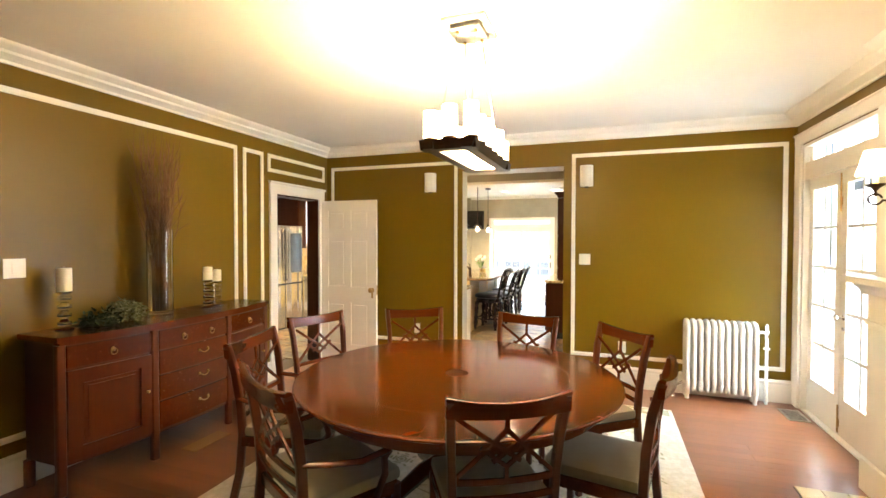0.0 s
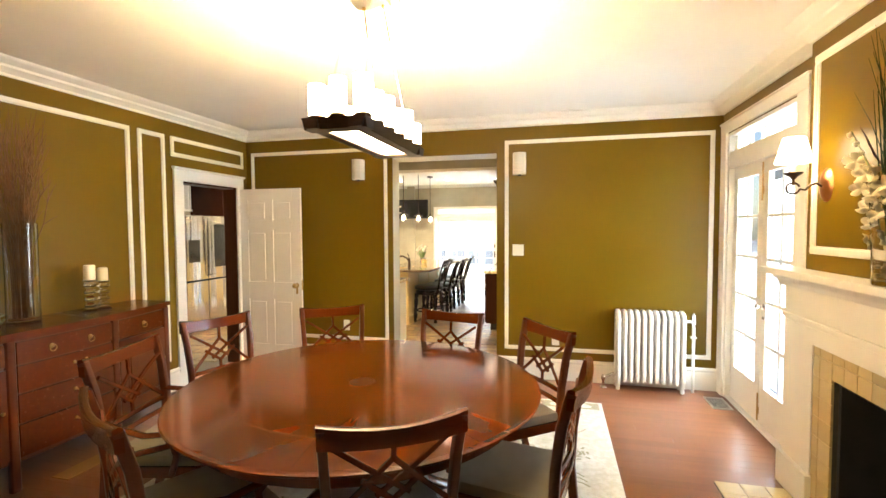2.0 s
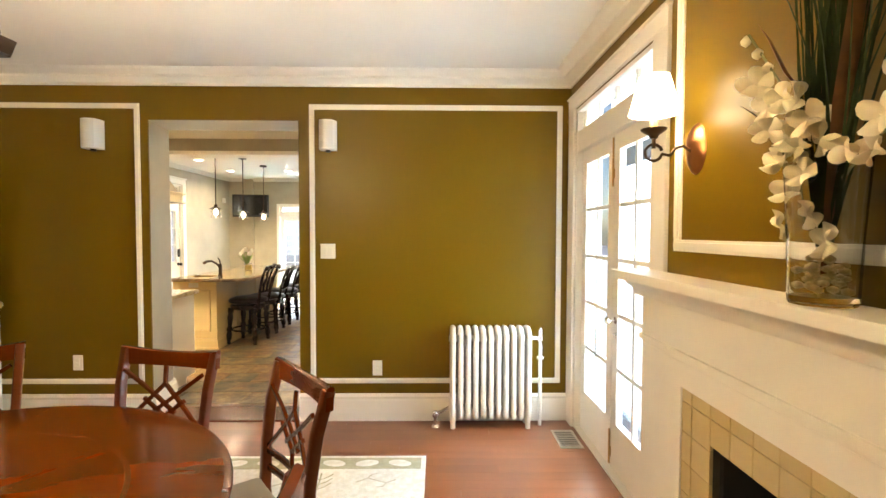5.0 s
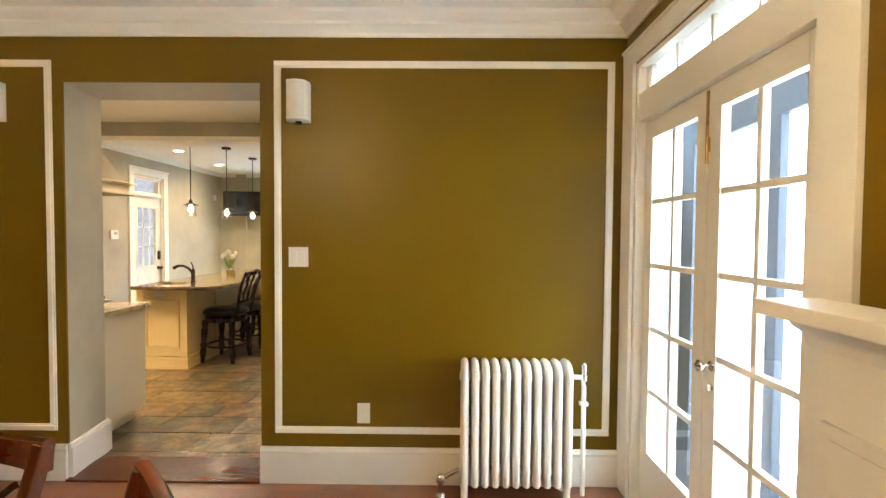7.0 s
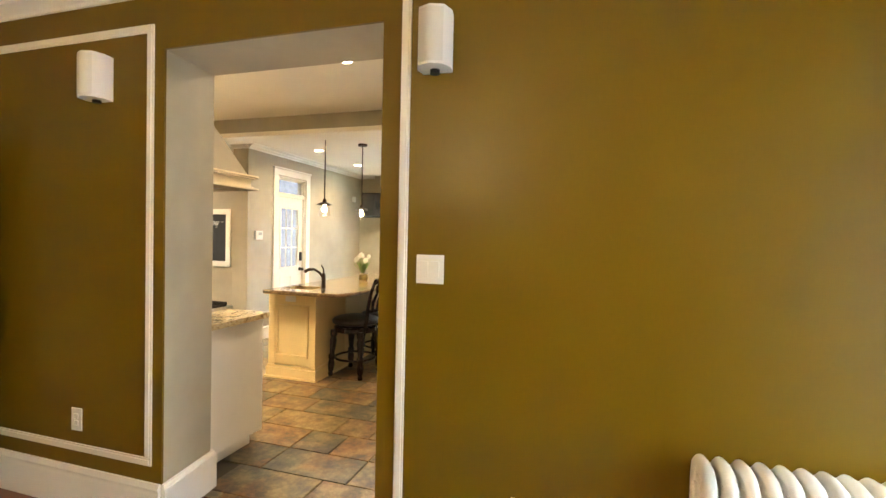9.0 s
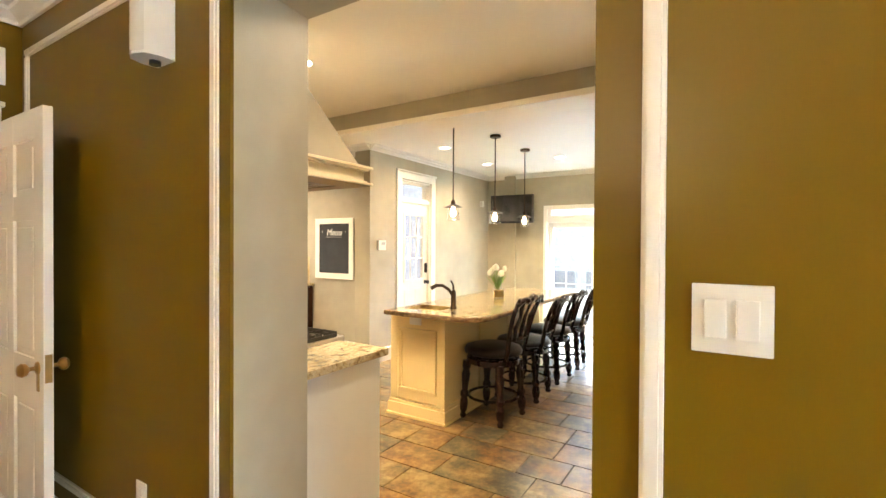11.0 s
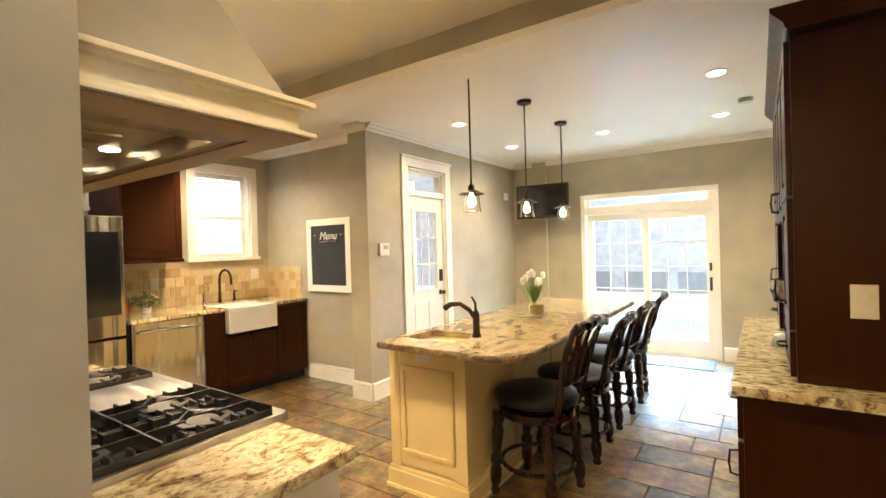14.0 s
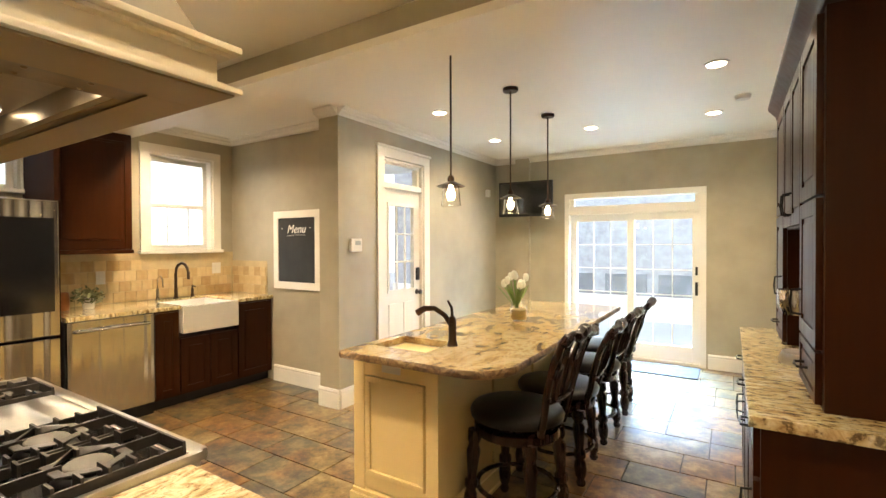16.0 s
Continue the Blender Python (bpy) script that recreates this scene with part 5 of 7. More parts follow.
structure("wall_passage_return", Shape().prism([(-0.77, YB + 0.0125), (-0.822, 5.70), (-0.912, 5.70), (-0.912, YK + 0.001), (-0.8601, YK + 0.001), (-0.8601, YB + 0.0125)], 0, OPEN[3], "z").box(-0.912, 0.39, YK + 0.001, 5.70, OPEN[3] + 0.001, HK - 0.001), GREIGE, "grey-green painted end of the passage wall", "wall")
structure("baseboard", Shape().prism([(-0.768, YB), (-0.745, YB), (-0.797, 5.722), (-0.912, 5.722), (-0.912, 5.702), (-0.82, 5.702)], 0.001, 0.19, "z").prism([(-0.768, YB), (-0.753, YB), (-0.806, 5.714), (-0.912, 5.714), (-0.912, 5.702), (-0.82, 5.702)], 0.19, 0.215, "z"), WHITE, "tall white painted wooden baseboard", "baseboard")

# outside
structure("ground", B(-60, 60, -50, 70, -0.4, -0.3), paint("pale_snowy_ground", (0.42, 0.435, 0.465), 0.9, 0.1, 0.5, 0.3), "pale ground outside the house", "ground")
BRICKW = paint("pale_brick", (0.35, 0.35, 0.37), 0.9, 0.2, 6, 0.5, fine=9)
GREYWIN = paint("grey_window_glass", (0.17, 0.175, 0.19), 0.5, 0.2, 2, 0.0)
nb = thing("neighbour_house", "pale brick house across the yard", "house")
part("wall", B(-9, 5, 17.0, 17.4, -0.3, 8), BRICKW, nb)
part("plinth", B(-9, 5, 16.9, 17.0, -0.3, 0.25), WHITE, nb)
for x in (-4.6, -3.4, -2.2, -1.05, 0.1):
    part("window", Shape().box(x - 0.45, x + 0.45, 16.94, 16.999, 0.3, 0.75), GREYWIN, nb, "grey low window")
# Glowing walls added far outside, in place of bright overcast daylight.
SKYGLOW_EAST = glowing("glowing_overcast_east", (0.82, 0.91, 1.0), 3.0)
SKYGLOW_WEST = glowing("glowing_overcast_west", (0.9, 0.96, 1.0), 0.55)
for x, m in ((16, SKYGLOW_EAST), (-18, SKYGLOW_WEST)):
    structure("backdrop", B(x, x + 0.1, -25, 40, -0.3, 30), m, "glowing wall added for the overcast daylight", "backdrop")

# ---- patio door ----
pd = thing("patio_door", "white sliding patio door with grids and transom light", "patio door")
pd["kind"] = "structure"
x0, x1 = -2.03, -0.37
PY = KN + 0.03
s = Shape()
s.box(x0, x0 + 0.06, KN - 0.01, KN + 0.16, 0, 2.12, 0.003).box(x1 - 0.06, x1, KN - 0.01, KN + 0.16, 0, 2.12, 0.003).box(x0 + 0.06, x1 - 0.06, KN - 0.01, KN + 0.16, 2.05, 2.12, 0.003)
s.box(x0 + 0.06, x1 - 0.06, KN - 0.005, KN + 0.14, 1.84, 1.95, 0.003).box(x0 + 0.06, x1 - 0.06, KN, KN + 0.16, 0.0, 0.035)
s.box(x0 + 0.06, x0 + 0.12, PY, PY + 0.05, 1.95, 2.05).box(x1 - 0.12, x1 - 0.06, PY, PY + 0.05, 1.95, 2.05)
part("frame", s, WHITE, pd)
tp = part("transom_pane", B(x0 + 0.12, x1 - 0.12, PY + 0.02, PY + 0.025, 1.95, 2.05), PANE, pd)
tp.visible_shadow = False
for a, b, y in ((x0 + 0.06, -1.16, PY + 0.055), (-1.24, x1 - 0.06, PY)):
    leaf = part("sliding_panel", Shape().box(a, a + 0.085, y, y + 0.045, 0.036, 1.84, 0.003).box(b - 0.085, b, y, y + 0.045, 0.036, 1.84, 0.003).box(a + 0.085, b - 0.085, y + 0.0005, y + 0.0445, 0.036, 0.22).box(a + 0.085, b - 0.085, y + 0.0005, y + 0.0445, 1.75, 1.84), WHITE, pd)
    g = part("pane", B(a + 0.085, b - 0.085, y + 0.02, y + 0.025, 0.22, 1.75), PANE, leaf)
    g.visible_shadow = False
    for i in (1, 2):
        xx = a + 0.085 + (b - a - 0.17) * i / 3
        part("grid_bar", B(xx - 0.007, xx + 0.007, y + 0.012, y + 0.019, 0.22, 1.75), WHITE, leaf)
    for i in range(1, 5):
        zz = 0.22 + 1.53 * i / 5
        part("grid_bar", B(a + 0.085, b - 0.085, y + 0.0125, y + 0.0185, zz - 0.007, zz + 0.007), WHITE, leaf)
part("handle", Shape().box(x1 - 0.115, x1 - 0.085, PY - 0.006, PY, 0.84, 1.0, 0.003).tube([(x1 - 0.1, PY - 0.006, 0.86), (x1 - 0.1, PY - 0.04, 0.88), (x1 - 0.1, PY - 0.04, 0.96), (x1 - 0.1, PY - 0.006, 0.98)], 0.008, 8), BLACK, pd, "black door pull")
part("lock", B(x1 - 0.113, x1 - 0.087, PY - 0.012, PY, 1.08, 1.18, bevel=0.004), BLACK, pd, "black keypad lock")
mat_ = tagged(part("door_mat", B(-1.35, -0.42, 11.25, 11.74, 0.003, 0.016, bevel=0.004), paint("grey_mat", (0.045, 0.047, 0.055), 0.95, 0.35, 18, 0.6, fine=300)), "grey woven door mat before the patio door", "door mat")

# ---- back door with transom ----
casing_x("door_casing_3", 9.26, 9.955, 2.335, KD, 1, 0.105, WHITE, "white painted back door casing", 0.09)
bd = thing("back_door", "white half-glazed back door with transom above", "door")
bd["kind"] = "structure"
s = Shape()
DX = KD - 0.06
s.box(KD - 0.139, KD - 0.001, 9.2605, 9.2781, 0.001, 2.33).box(KD - 0.139, KD - 0.001, 9.9369, 9.9545, 0.001, 2.33).box(KD - 0.139, KD - 0.001, 9.2781, 9.9369, 2.31, 2.33)
s.box(KD - 0.12, KD - 0.01, 9.2781, 9.9369, 2.03, 2.09).box(DX - 0.02, DX + 0.02, 9.2781, 9.3142, 2.09, 2.31).box(DX - 0.02, DX + 0.02, 9.9008, 9.9369, 2.09, 2.31).box(DX - 0.0195, DX + 0.0195, 9.3142, 9.9008, 2.28, 2.31)
part("frame", s, WHITE, bd)
g = part("transom_pane", B(DX - 0.003, DX + 0.003, 9.3142, 9.9008, 2.09, 2.28), PANE, bd)
g.visible_shadow = False
s = Shape()
gy0, gy1, gz0, gz1 = 9.3954, 9.8196, 0.98, 1.86
s.box(DX - 0.02, DX + 0.02, 9.2799, gy0, 0.01, 2.028).box(DX - 0.02, DX + 0.02, gy1, 9.9351, 0.01, 2.028).box(DX - 0.0195, DX + 0.0195, gy0, gy1, 0.01, gz0).box(DX - 0.0195, DX + 0.0195, gy0, gy1, gz1, 2.028)
s.box(DX + 0.0195, DX + 0.03, gy0 - 0.03, gy0, gz0 - 0.03, gz1 + 0.03, 0.003).box(DX + 0.0195, DX + 0.03, gy1, gy1 + 0.03, gz0 - 0.03, gz1 + 0.03, 0.003).box(DX + 0.019, DX + 0.0295, gy0, gy1, gz0 - 0.03, gz0, 0.003).box(DX + 0.019, DX + 0.0295, gy0, gy1, gz1, gz1 + 0.03, 0.003)
leaf = part("leaf", s, WHITE, bd)
for a, b in ((9.3864, 9.5759), (9.6391, 9.8286)):
    part("raised_panel", B(DX + 0.018, DX + 0.027, a, b, 0.2, 0.84, bevel=0.005), WHITE, leaf)
g = part("pane", B(DX - 0.003, DX + 0.003, gy0, gy1, gz0, gz1), PANE, leaf)
g.visible_shadow = False
for i in (1, 2):
    yy = gy0 + (gy1 - gy0) * i / 3
    part("muntin", B(DX + 0.004, DX + 0.018, yy - 0.008, yy + 0.008, gz0, gz1), WHITE, leaf)
    zz = gz0 + (gz1 - gz0) * i / 3
    part("muntin", B(DX + 0.005, DX + 0.017, gy0, gy1, zz - 0.008, zz + 0.008), WHITE, leaf)
part("keypad", B(DX + 0.02, DX + 0.045, 9.8602, 9.9099, 1.06, 1.2, bevel=0.008), BLACK, leaf, "black keypad deadbolt")
part("doorknob", Shape().lathe([(0, 0), (0.03, 0), (0.028, 0.008), (0.01, 0.014), (0.01, 0.03), (0.028, 0.045), (0.026, 0.06), (0, 0.066)], m=pose(DX + 0.02, 9.8828, 0.93, 0, 90, 0)), BLACK, leaf, "black knob")
part("hinge", Shape().rod((DX + 0.025, 9.2799, 1.7), (DX + 0.025, 9.2799, 1.8), 0.008), BLACK, leaf)

# east doorway: closed white door and casing
casing_x("door_casing_4", 5.8, 6.62, 2.05, KE, -1, 0.1, WHITE, "white painted door casing in the kitchen", 0.1)
e_ = panel_door("door_2", 0.81, 2.03, 0.035, [(0.22, 0.75), (0.95, 1.55), (1.66, 1.9)], WHITE, "white panelled door closed in the kitchen", pose(KE + 0.06, 5.805, 0.01, 0, 0, 90))

# ---- sink windows ----
def sash_window(name, y0, y1, z0, z1, label, rails):
    ob = thing(name, label, "window")
    ob["kind"] = "structure"
    w = 0.085
    s = Shape().box(KW, KW + 0.025, y0 - w, y0, z0, z1, 0.003).box(KW, KW + 0.025, y1, y1 + w, z0, z1, 0.003).box(KW, KW + 0.025, y0 - w, y1 + w, z1, z1 + w, 0.003)
    part("window_casing", s, WHITE, ob)
    part("window_sill", B(KW - 0.1, KW + 0.05, y0 - w - 0.015, y1 + w + 0.015, z0 - 0.035, z0, bevel=0.005), WHITE, ob)
    wx = KW - 0.1
    s = Shape().box(KW - 0.159, KW - 0.001, y0, y0 + 0.02, z0, z1).box(KW - 0.159, KW - 0.001, y1 - 0.02, y1, z0, z1).box(KW - 0.159, KW - 0.001, y0 + 0.02, y1 - 0.02, z1 - 0.02, z1)
    s.box(wx - 0.02, wx + 0.02, y0 + 0.02, y0 + 0.065, z0, z1 - 0.02).box(wx - 0.02, wx + 0.02, y1 - 0.065, y1 - 0.02, z0, z1 - 0.02)
    for a, b in rails:
        s.box(wx - 0.0195, wx + 0.0195, y0 + 0.065, y1 - 0.065, a, b)
    part("window_frame", s, WHITE, ob)
    g = part("pane", B(wx - 0.003, wx + 0.003, y0 + 0.065, y1 - 0.065, z0 + 0.02, z1 - 0.03), PANE, ob)
    g.visible_shadow = False
    return ob


win1 = sash_window("window_1", 8.025, 8.69, 1.408, 2.392, "white sash window above the sink", [(1.408, 1.46), (1.85, 1.89), (2.32, 2.37)])
part("muntin", Shape().box(KW - 0.105, KW - 0.09, 8.242, 8.254, 1.46, 1.85).box(KW - 0.105, KW - 0.09, 8.462, 8.474, 1.46, 1.85).box(KW - 0.1045, KW - 0.0905, 8.09, 8.625, 1.65, 1.662), WHITE, win1)
sash_window("window_2", 6.2, 7.05, 1.92, 2.36, "small high white window above the refrigerator", [(1.92, 1.96), (2.3, 2.34)])


# ---- cabinets ----
def cup_pull(parent, m):
    part("handle", Shape().tube([(0, 0, -0.05), (0.03, 0, -0.045), (0.035, 0, 0), (0.03, 0, 0.045), (0, 0, 0.05)], 0.005, 8, m=m), BLACK, parent, "black arched pull")


def cab_front(parent, m, w, h, mat, drawer=False, handle=None):
    """A framed panel front: local x out of the face, y across, z up."""
    s = Shape()
    f = 0.055 if not drawer else 0.03
    s.box(0, 0.02, 0, f, 0, h, 0.002, m).box(0, 0.02, w - f, w, 0, h, 0.002, m).box(0.0005, 0.0195, f, w - f, 0, f, m=m).box(0.0005, 0.0195, f, w - f, h - f, h, m=m)
    o = part("drawer" if drawer else "door", s, mat, parent)
    part("panel", Shape().box(0.002, 0.012, f, w - f, f, h - f, m=m).box(0.008, 0.018, f + 0.02, w - f - 0.02, f + 0.02, h - f - 0.02, 0.006, m), mat, o)
    if handle:
        cup_pull(o, m @ Matrix.Translation((0.02, handle[0], handle[1])) @ Euler((radians(handle[2]), 0, 0)).to_matrix().to_4x4())
    return o


FXC = -4.36   # face of the sink run
sc_ = thing("base_cabinet", "dark espresso base cabinets beside and under the farmhouse sink", "base cabinet")
for a, b, c, d in ((7.73, YA - 0.002, 0.1, 0.62), (7.73, 7.945, 0.62, 0.879), (8.515, YA - 0.002, 0.62, 0.879)):
    part("body", B(KW + 0.002, FXC, a, b, c, d), ESPRESSO, sc_)
part("toe_kick", B(KW + 0.002, FXC - 0.06, 7.73, YA - 0.002, 0.003, 0.1), BLACK, sc_)
f0 = Matrix.Translation((FXC, 0, 0))
cab_front(sc_, f0 @ Matrix.Translation((0, 7.735, 0.12)), 0.2, 0.74, ESPRESSO)
cab_front(sc_, f0 @ Matrix.Translation((0, 7.95, 0.12)), 0.275, 0.49, ESPRESSO)
cab_front(sc_, f0 @ Matrix.Translation((0, 8.235, 0.12)), 0.275, 0.49, ESPRESSO)
cab_front(sc_, f0 @ Matrix.Translation((0, 8.525, 0.12)), 0.39, 0.74, ESPRESSO)
dw = thing("dishwasher", "stainless steel dishwasher with bar handle", "dishwasher")
part("body", B(KW + 0.05, FXC - 0.005, 7.105, 7.725, 0.004, 0.879), BLACK, dw)
part("front_panel", B(FXC - 0.005, FXC + 0.028, 7.11, 7.72, 0.11, 0.874, bevel=0.004), STEEL, dw)
part("handle", Shape().tube([(FXC + 0.028, 7.15, 0.80), (FXC + 0.06, 7.16, 0.80), (FXC + 0.065, 7.415, 0.805), (FXC + 0.06, 7.67, 0.80), (FXC + 0.028, 7.68, 0.80)], 0.011, 10), STEEL, dw)
ct = Shape()
ct.box(KW + 0.002, FXC + 0.035, 7.1, 7.95, 0.88, 0.915, 0.004).box(KW + 0.002, FXC + 0.035, 8.51, YA - 0.002, 0.88, 0.915, 0.004).box(KW + 0.002, KW + 0.16, 7.95, 8.51, 0.8801, 0.9149)
tagged(part("worktop", ct, GRANITE_L), "pale speckled granite worktop along the sink wall", "worktop")
sk = thing("farmhouse_sink", "white fireclay apron-front farmhouse sink", "sink")
s = Shape()
s.box(FXC + 0.02, FXC + 0.055, 7.955, 8.505, 0.655, 0.905, 0.008).box(KW + 0.165, KW + 0.195, 7.955, 8.505, 0.66, 0.9, 0.004).box(KW + 0.195, FXC + 0.02, 7.955, 7.985, 0.66, 0.9, 0.004).box(KW + 0.195, FXC + 0.02, 8.475, 8.505, 0.66, 0.9, 0.004).box(KW + 0.195, FXC + 0.02, 7.985, 8.475, 0.66, 0.69)
part("basin", s, CERAMIC, sk)


def gooseneck(name, x, y, z, h, reach, d, mat, label, r=0.012):
    ob = thing(name, label, "faucet")
    dx, dy = d
    pts = [(x, y, z), (x, y, z + h * 0.7)] + [(x + dx * reach * (1 - math.cos(t)) / 2, y + dy * reach * (1 - math.cos(t)) / 2, z + h * 0.7 + h * 0.3 * math.sin(t)) for t in (0.5, 1.0, 1.57, 2.1, 2.6, 3.0)]
    pts.append((x + dx * reach, y + dy * reach, z + h * 0.55))
    part("spout", Shape().tube(pts, r, 10), mat, ob)
    part("base", Shape().lathe([(0, 0), (0.026, 0), (0.024, 0.01), (0.016, 0.02), (0.016, 0.1), (0.012, 0.11), (0, 0.11)], (x, y, z), 14), mat, ob)
    return ob


gooseneck("faucet", KW + 0.1, 8.23, 0.916, 0.36, 0.2, (1, 0.1), BRONZE, "bronze gooseneck faucet behind the sink", 0.014)
gooseneck("filter_tap", KW + 0.1, 8.05, 0.916, 0.24, 0.1, (1, 0), CHROME, "slim chrome filtered-water tap", 0.006)
sd = thing("soap_dispenser", "bronze soap dispenser pump by the sink", "soap dispenser")
part("pump", Shape().lathe([(0, 0), (0.02, 0), (0.018, 0.02), (0.013, 0.03), (0.013, 0.08), (0.008, 0.09), (0.008, 0.12), (0, 0.12)], (KW + 0.1, 8.4, 0.916), 12).rod((KW + 0.1, 8.4, 1.028), (KW + 0.16, 8.4, 1.022), 0.007), BRONZE, sd)

uc = thing("wall_cabinet", "dark espresso wall cabinet beside the window", "wall cabinet")
part("body", B(KW + 0.002, -4.72, 7.12, 7.73, 1.42, 2.45, bevel=0.003), ESPRESSO, uc)
cab_front(uc, Matrix.Translation((-4.72, 7.13, 1.43)), 0.59, 1.0, ESPRESSO)
part("light_rail", B(KW + 0.002, -4.7, 7.115, 7.735, 1.385, 1.42, bevel=0.004), ESPRESSO, uc)

# plant pot and jar on the worktop
pl = thing("potted_plant", "small green plant in a white pot on the worktop", "potted plant")
rng = random.Random(8)
part("pot", Shape().lathe([(0, 0), (0.04, 0), (0.052, 0.09), (0.055, 0.095), (0.048, 0.095), (0.044, 0.07), (0, 0.07)], (KW + 0.25, 7.42, 0.916), 18), CERAMIC, pl)
s = Shape()
leaf_clump(s, (KW + 0.25, 7.42, 0.98), 0.12, 190, 0.05, rng, 1.2)
part("foliage", s, SAGE, pl)
jr = thing("utensil_jar", "dark bottle and terracotta jar beside the refrigerator", "jar")
part("jar", Shape().lathe([(0, 0), (0.05, 0), (0.055, 0.1), (0.045, 0.15), (0.04, 0.15), (0, 0.12)], (KW + 0.2, 7.25, 0.916), 18), COPPER, jr)
part("bottle", Shape().lathe([(0, 0), (0.035, 0), (0.038, 0.2), (0.015, 0.26), (0.015, 0.33), (0, 0.33)], (KW + 0.12, 7.19, 0.916), 16), SCREEN, jr)
wall_plate("power_outlet", KW + 0.013, 7.6, 1.16, 0.075, 0.12, "x", 1, "cream outlet plate on the backsplash")
wall_plate("light_switch", KW + 0.013, 8.72, 1.2, 0.1, 0.12, "x", 1, "cream switch plate on the backsplash", 1)

# refrigerator
fr = thing("refrigerator", "stainless steel french-door refrigerator with black screen", "refrigerator")
F0, F1, FXF = 6.12, 7.06, -4.3
part("body", B(KW + 0.03, FXF - 0.07, F0 + 0.005, F1 - 0.005, 0.02, 1.79), BLACK, fr)
part("door", B(FXF - 0.068, FXF, F0, 6.585, 0.8, 1.79, bevel=0.012), STEEL, fr)
d2 = part("door", B(FXF - 0.068, FXF, 6.595, F1, 0.8, 1.79, bevel=0.012), STEEL, fr)
part("screen", B(FXF - 0.002, FXF + 0.004, 6.73, 7.03, 0.98, 1.66, bevel=0.003), SCREEN, d2, "black touch screen")
part("drawer", B(FXF - 0.068, FXF, F0, 6.585, 0.05, 0.785, bevel=0.012), STEEL, fr)
part("drawer", B(FXF - 0.068, FXF, 6.595, F1, 0.05, 0.785, bevel=0.012), STEEL, fr)
part("water_dispenser", Shape().box(FXF - 0.004, FXF + 0.004, 6.2, 6.42, 1.08, 1.42, 0.003), SCREEN, fr, "black water dispenser recess")
for y in (6.56, 6.62):
    part("handle", Shape().tube([(FXF, y, 0.86), (FXF + 0.045, y, 0.88), (FXF + 0.05, y, 1.3), (FXF + 0.045, y, 1.72), (FXF, y, 1.74)], 0.011, 10), STEEL, fr)
fs = tagged(part("fridge_surround", B(KW + 0.002, -4.4, 7.064, 7.096, 0.004, 2.4), DARKPANEL), "dark espresso panel beside the refrigerator", "cabinet panel")

# ---- range, its counters and hood ----
rc = thing("range_cabinet", "white painted end cabinet beside the range", "base cabinet")
part("body", B(-1.266, -0.945, YK + 0.002, 6.30, 0.09, 0.879, bevel=0.003), WHITE, rc)
part("toe_kick", B(-1.266, -1.0, YK + 0.002, 6.24, 0.003, 0.09), WHITE, rc)
tagged(part("worktop", B(-1.266, -0.915, YK + 0.002, 6.335, 0.88, 0.918, bevel=0.006), GRANITE_R), "cream granite worktop with brown veins beside the range", "worktop")
rc2 = thing("range_cabinet", "white painted cabinet on the far side of the range", "base cabinet")
part("body", B(XL - 0.12, -2.53, YK + 0.002, 6.30, 0.09, 0.879, bevel=0.003), WHITE, rc2)
part("toe_kick", B(XL - 0.12, -2.53, YK + 0.002, 6.24, 0.003, 0.09), WHITE, rc2)
tagged(part("worktop", B(XL - 0.14, -2.528, YK + 0.002, 6.335, 0.88, 0.918, bevel=0.006), GRANITE_R), "cream granite worktop with brown veins beside the range", "worktop")
rg = thing("gas_range", "stainless steel gas range with black grates and griddle", "gas range")
R0, R1 = -2.525, -1.27
part("body", B(R0, R1, YK + 0.002, 6.33, 0.06, 0.90), STEEL_H, rg)
part("leg", Shape().rod((R0 + 0.08, 6.25, 0.003), (R0 + 0.08, 6.25, 0.06), 0.02), STEEL_H, rg)
part("leg", Shape().rod((R1 - 0.08, 6.25, 0.003), (R1 - 0.08, 6.25, 0.06), 0.02), STEEL_H, rg)
part("cooktop", Shape().box(R0, R1, YK + 0.002, 6.36, 0.9005, 0.917).box(R0, R0 + 0.018, YK + 0.01, 6.37, 0.917, 0.936, 0.003).box(R1 - 0.018, R1, YK + 0.01, 6.37, 0.917, 0.936, 0.003).box(R0 + 0.018, R1 - 0.018, 6.345, 6.395, 0.90, 0.934, 0.012).box(R0 + 0.018, R1 - 0.018, YK + 0.003, YK + 0.03, 0.917, 0.98), STEEL_H, rg)
part("griddle", Shape().box(-2.12, -1.8, YK + 0.05, 6.33, 0.9175, 0.945, 0.006), STEEL_H, rg, "stainless griddle cover")
part("door", B(R0 + 0.03, R1 - 0.03, 6.331, 6.355, 0.1, 0.72, bevel=0.006), STEEL_H, rg)
part("door_handle", Shape().rod((R0 + 0.08, 6.39, 0.68), (R1 - 0.08, 6.39, 0.68), 0.014).rod((R0 + 0.12, 6.35, 0.68), (R0 + 0.12, 6.39, 0.68), 0.01).rod((R1 - 0.12, 6.35, 0.68), (R1 - 0.12, 6.39, 0.68), 0.01), STEEL_H, rg)
for i in range(8):
    x = R0 + 0.1 + (R1 - R0 - 0.2) * i / 7
    part("knob", Shape().lathe([(0, 0), (0.026, 0), (0.022, 0.03), (0, 0.032)], seg=14, m=pose(x, 6.331, 0.82, -90)), BLACK, rg)


ENAMEL = paint("black_enamel", (0.012, 0.011, 0.01), 0.18, 0.2, 9, 0.05)


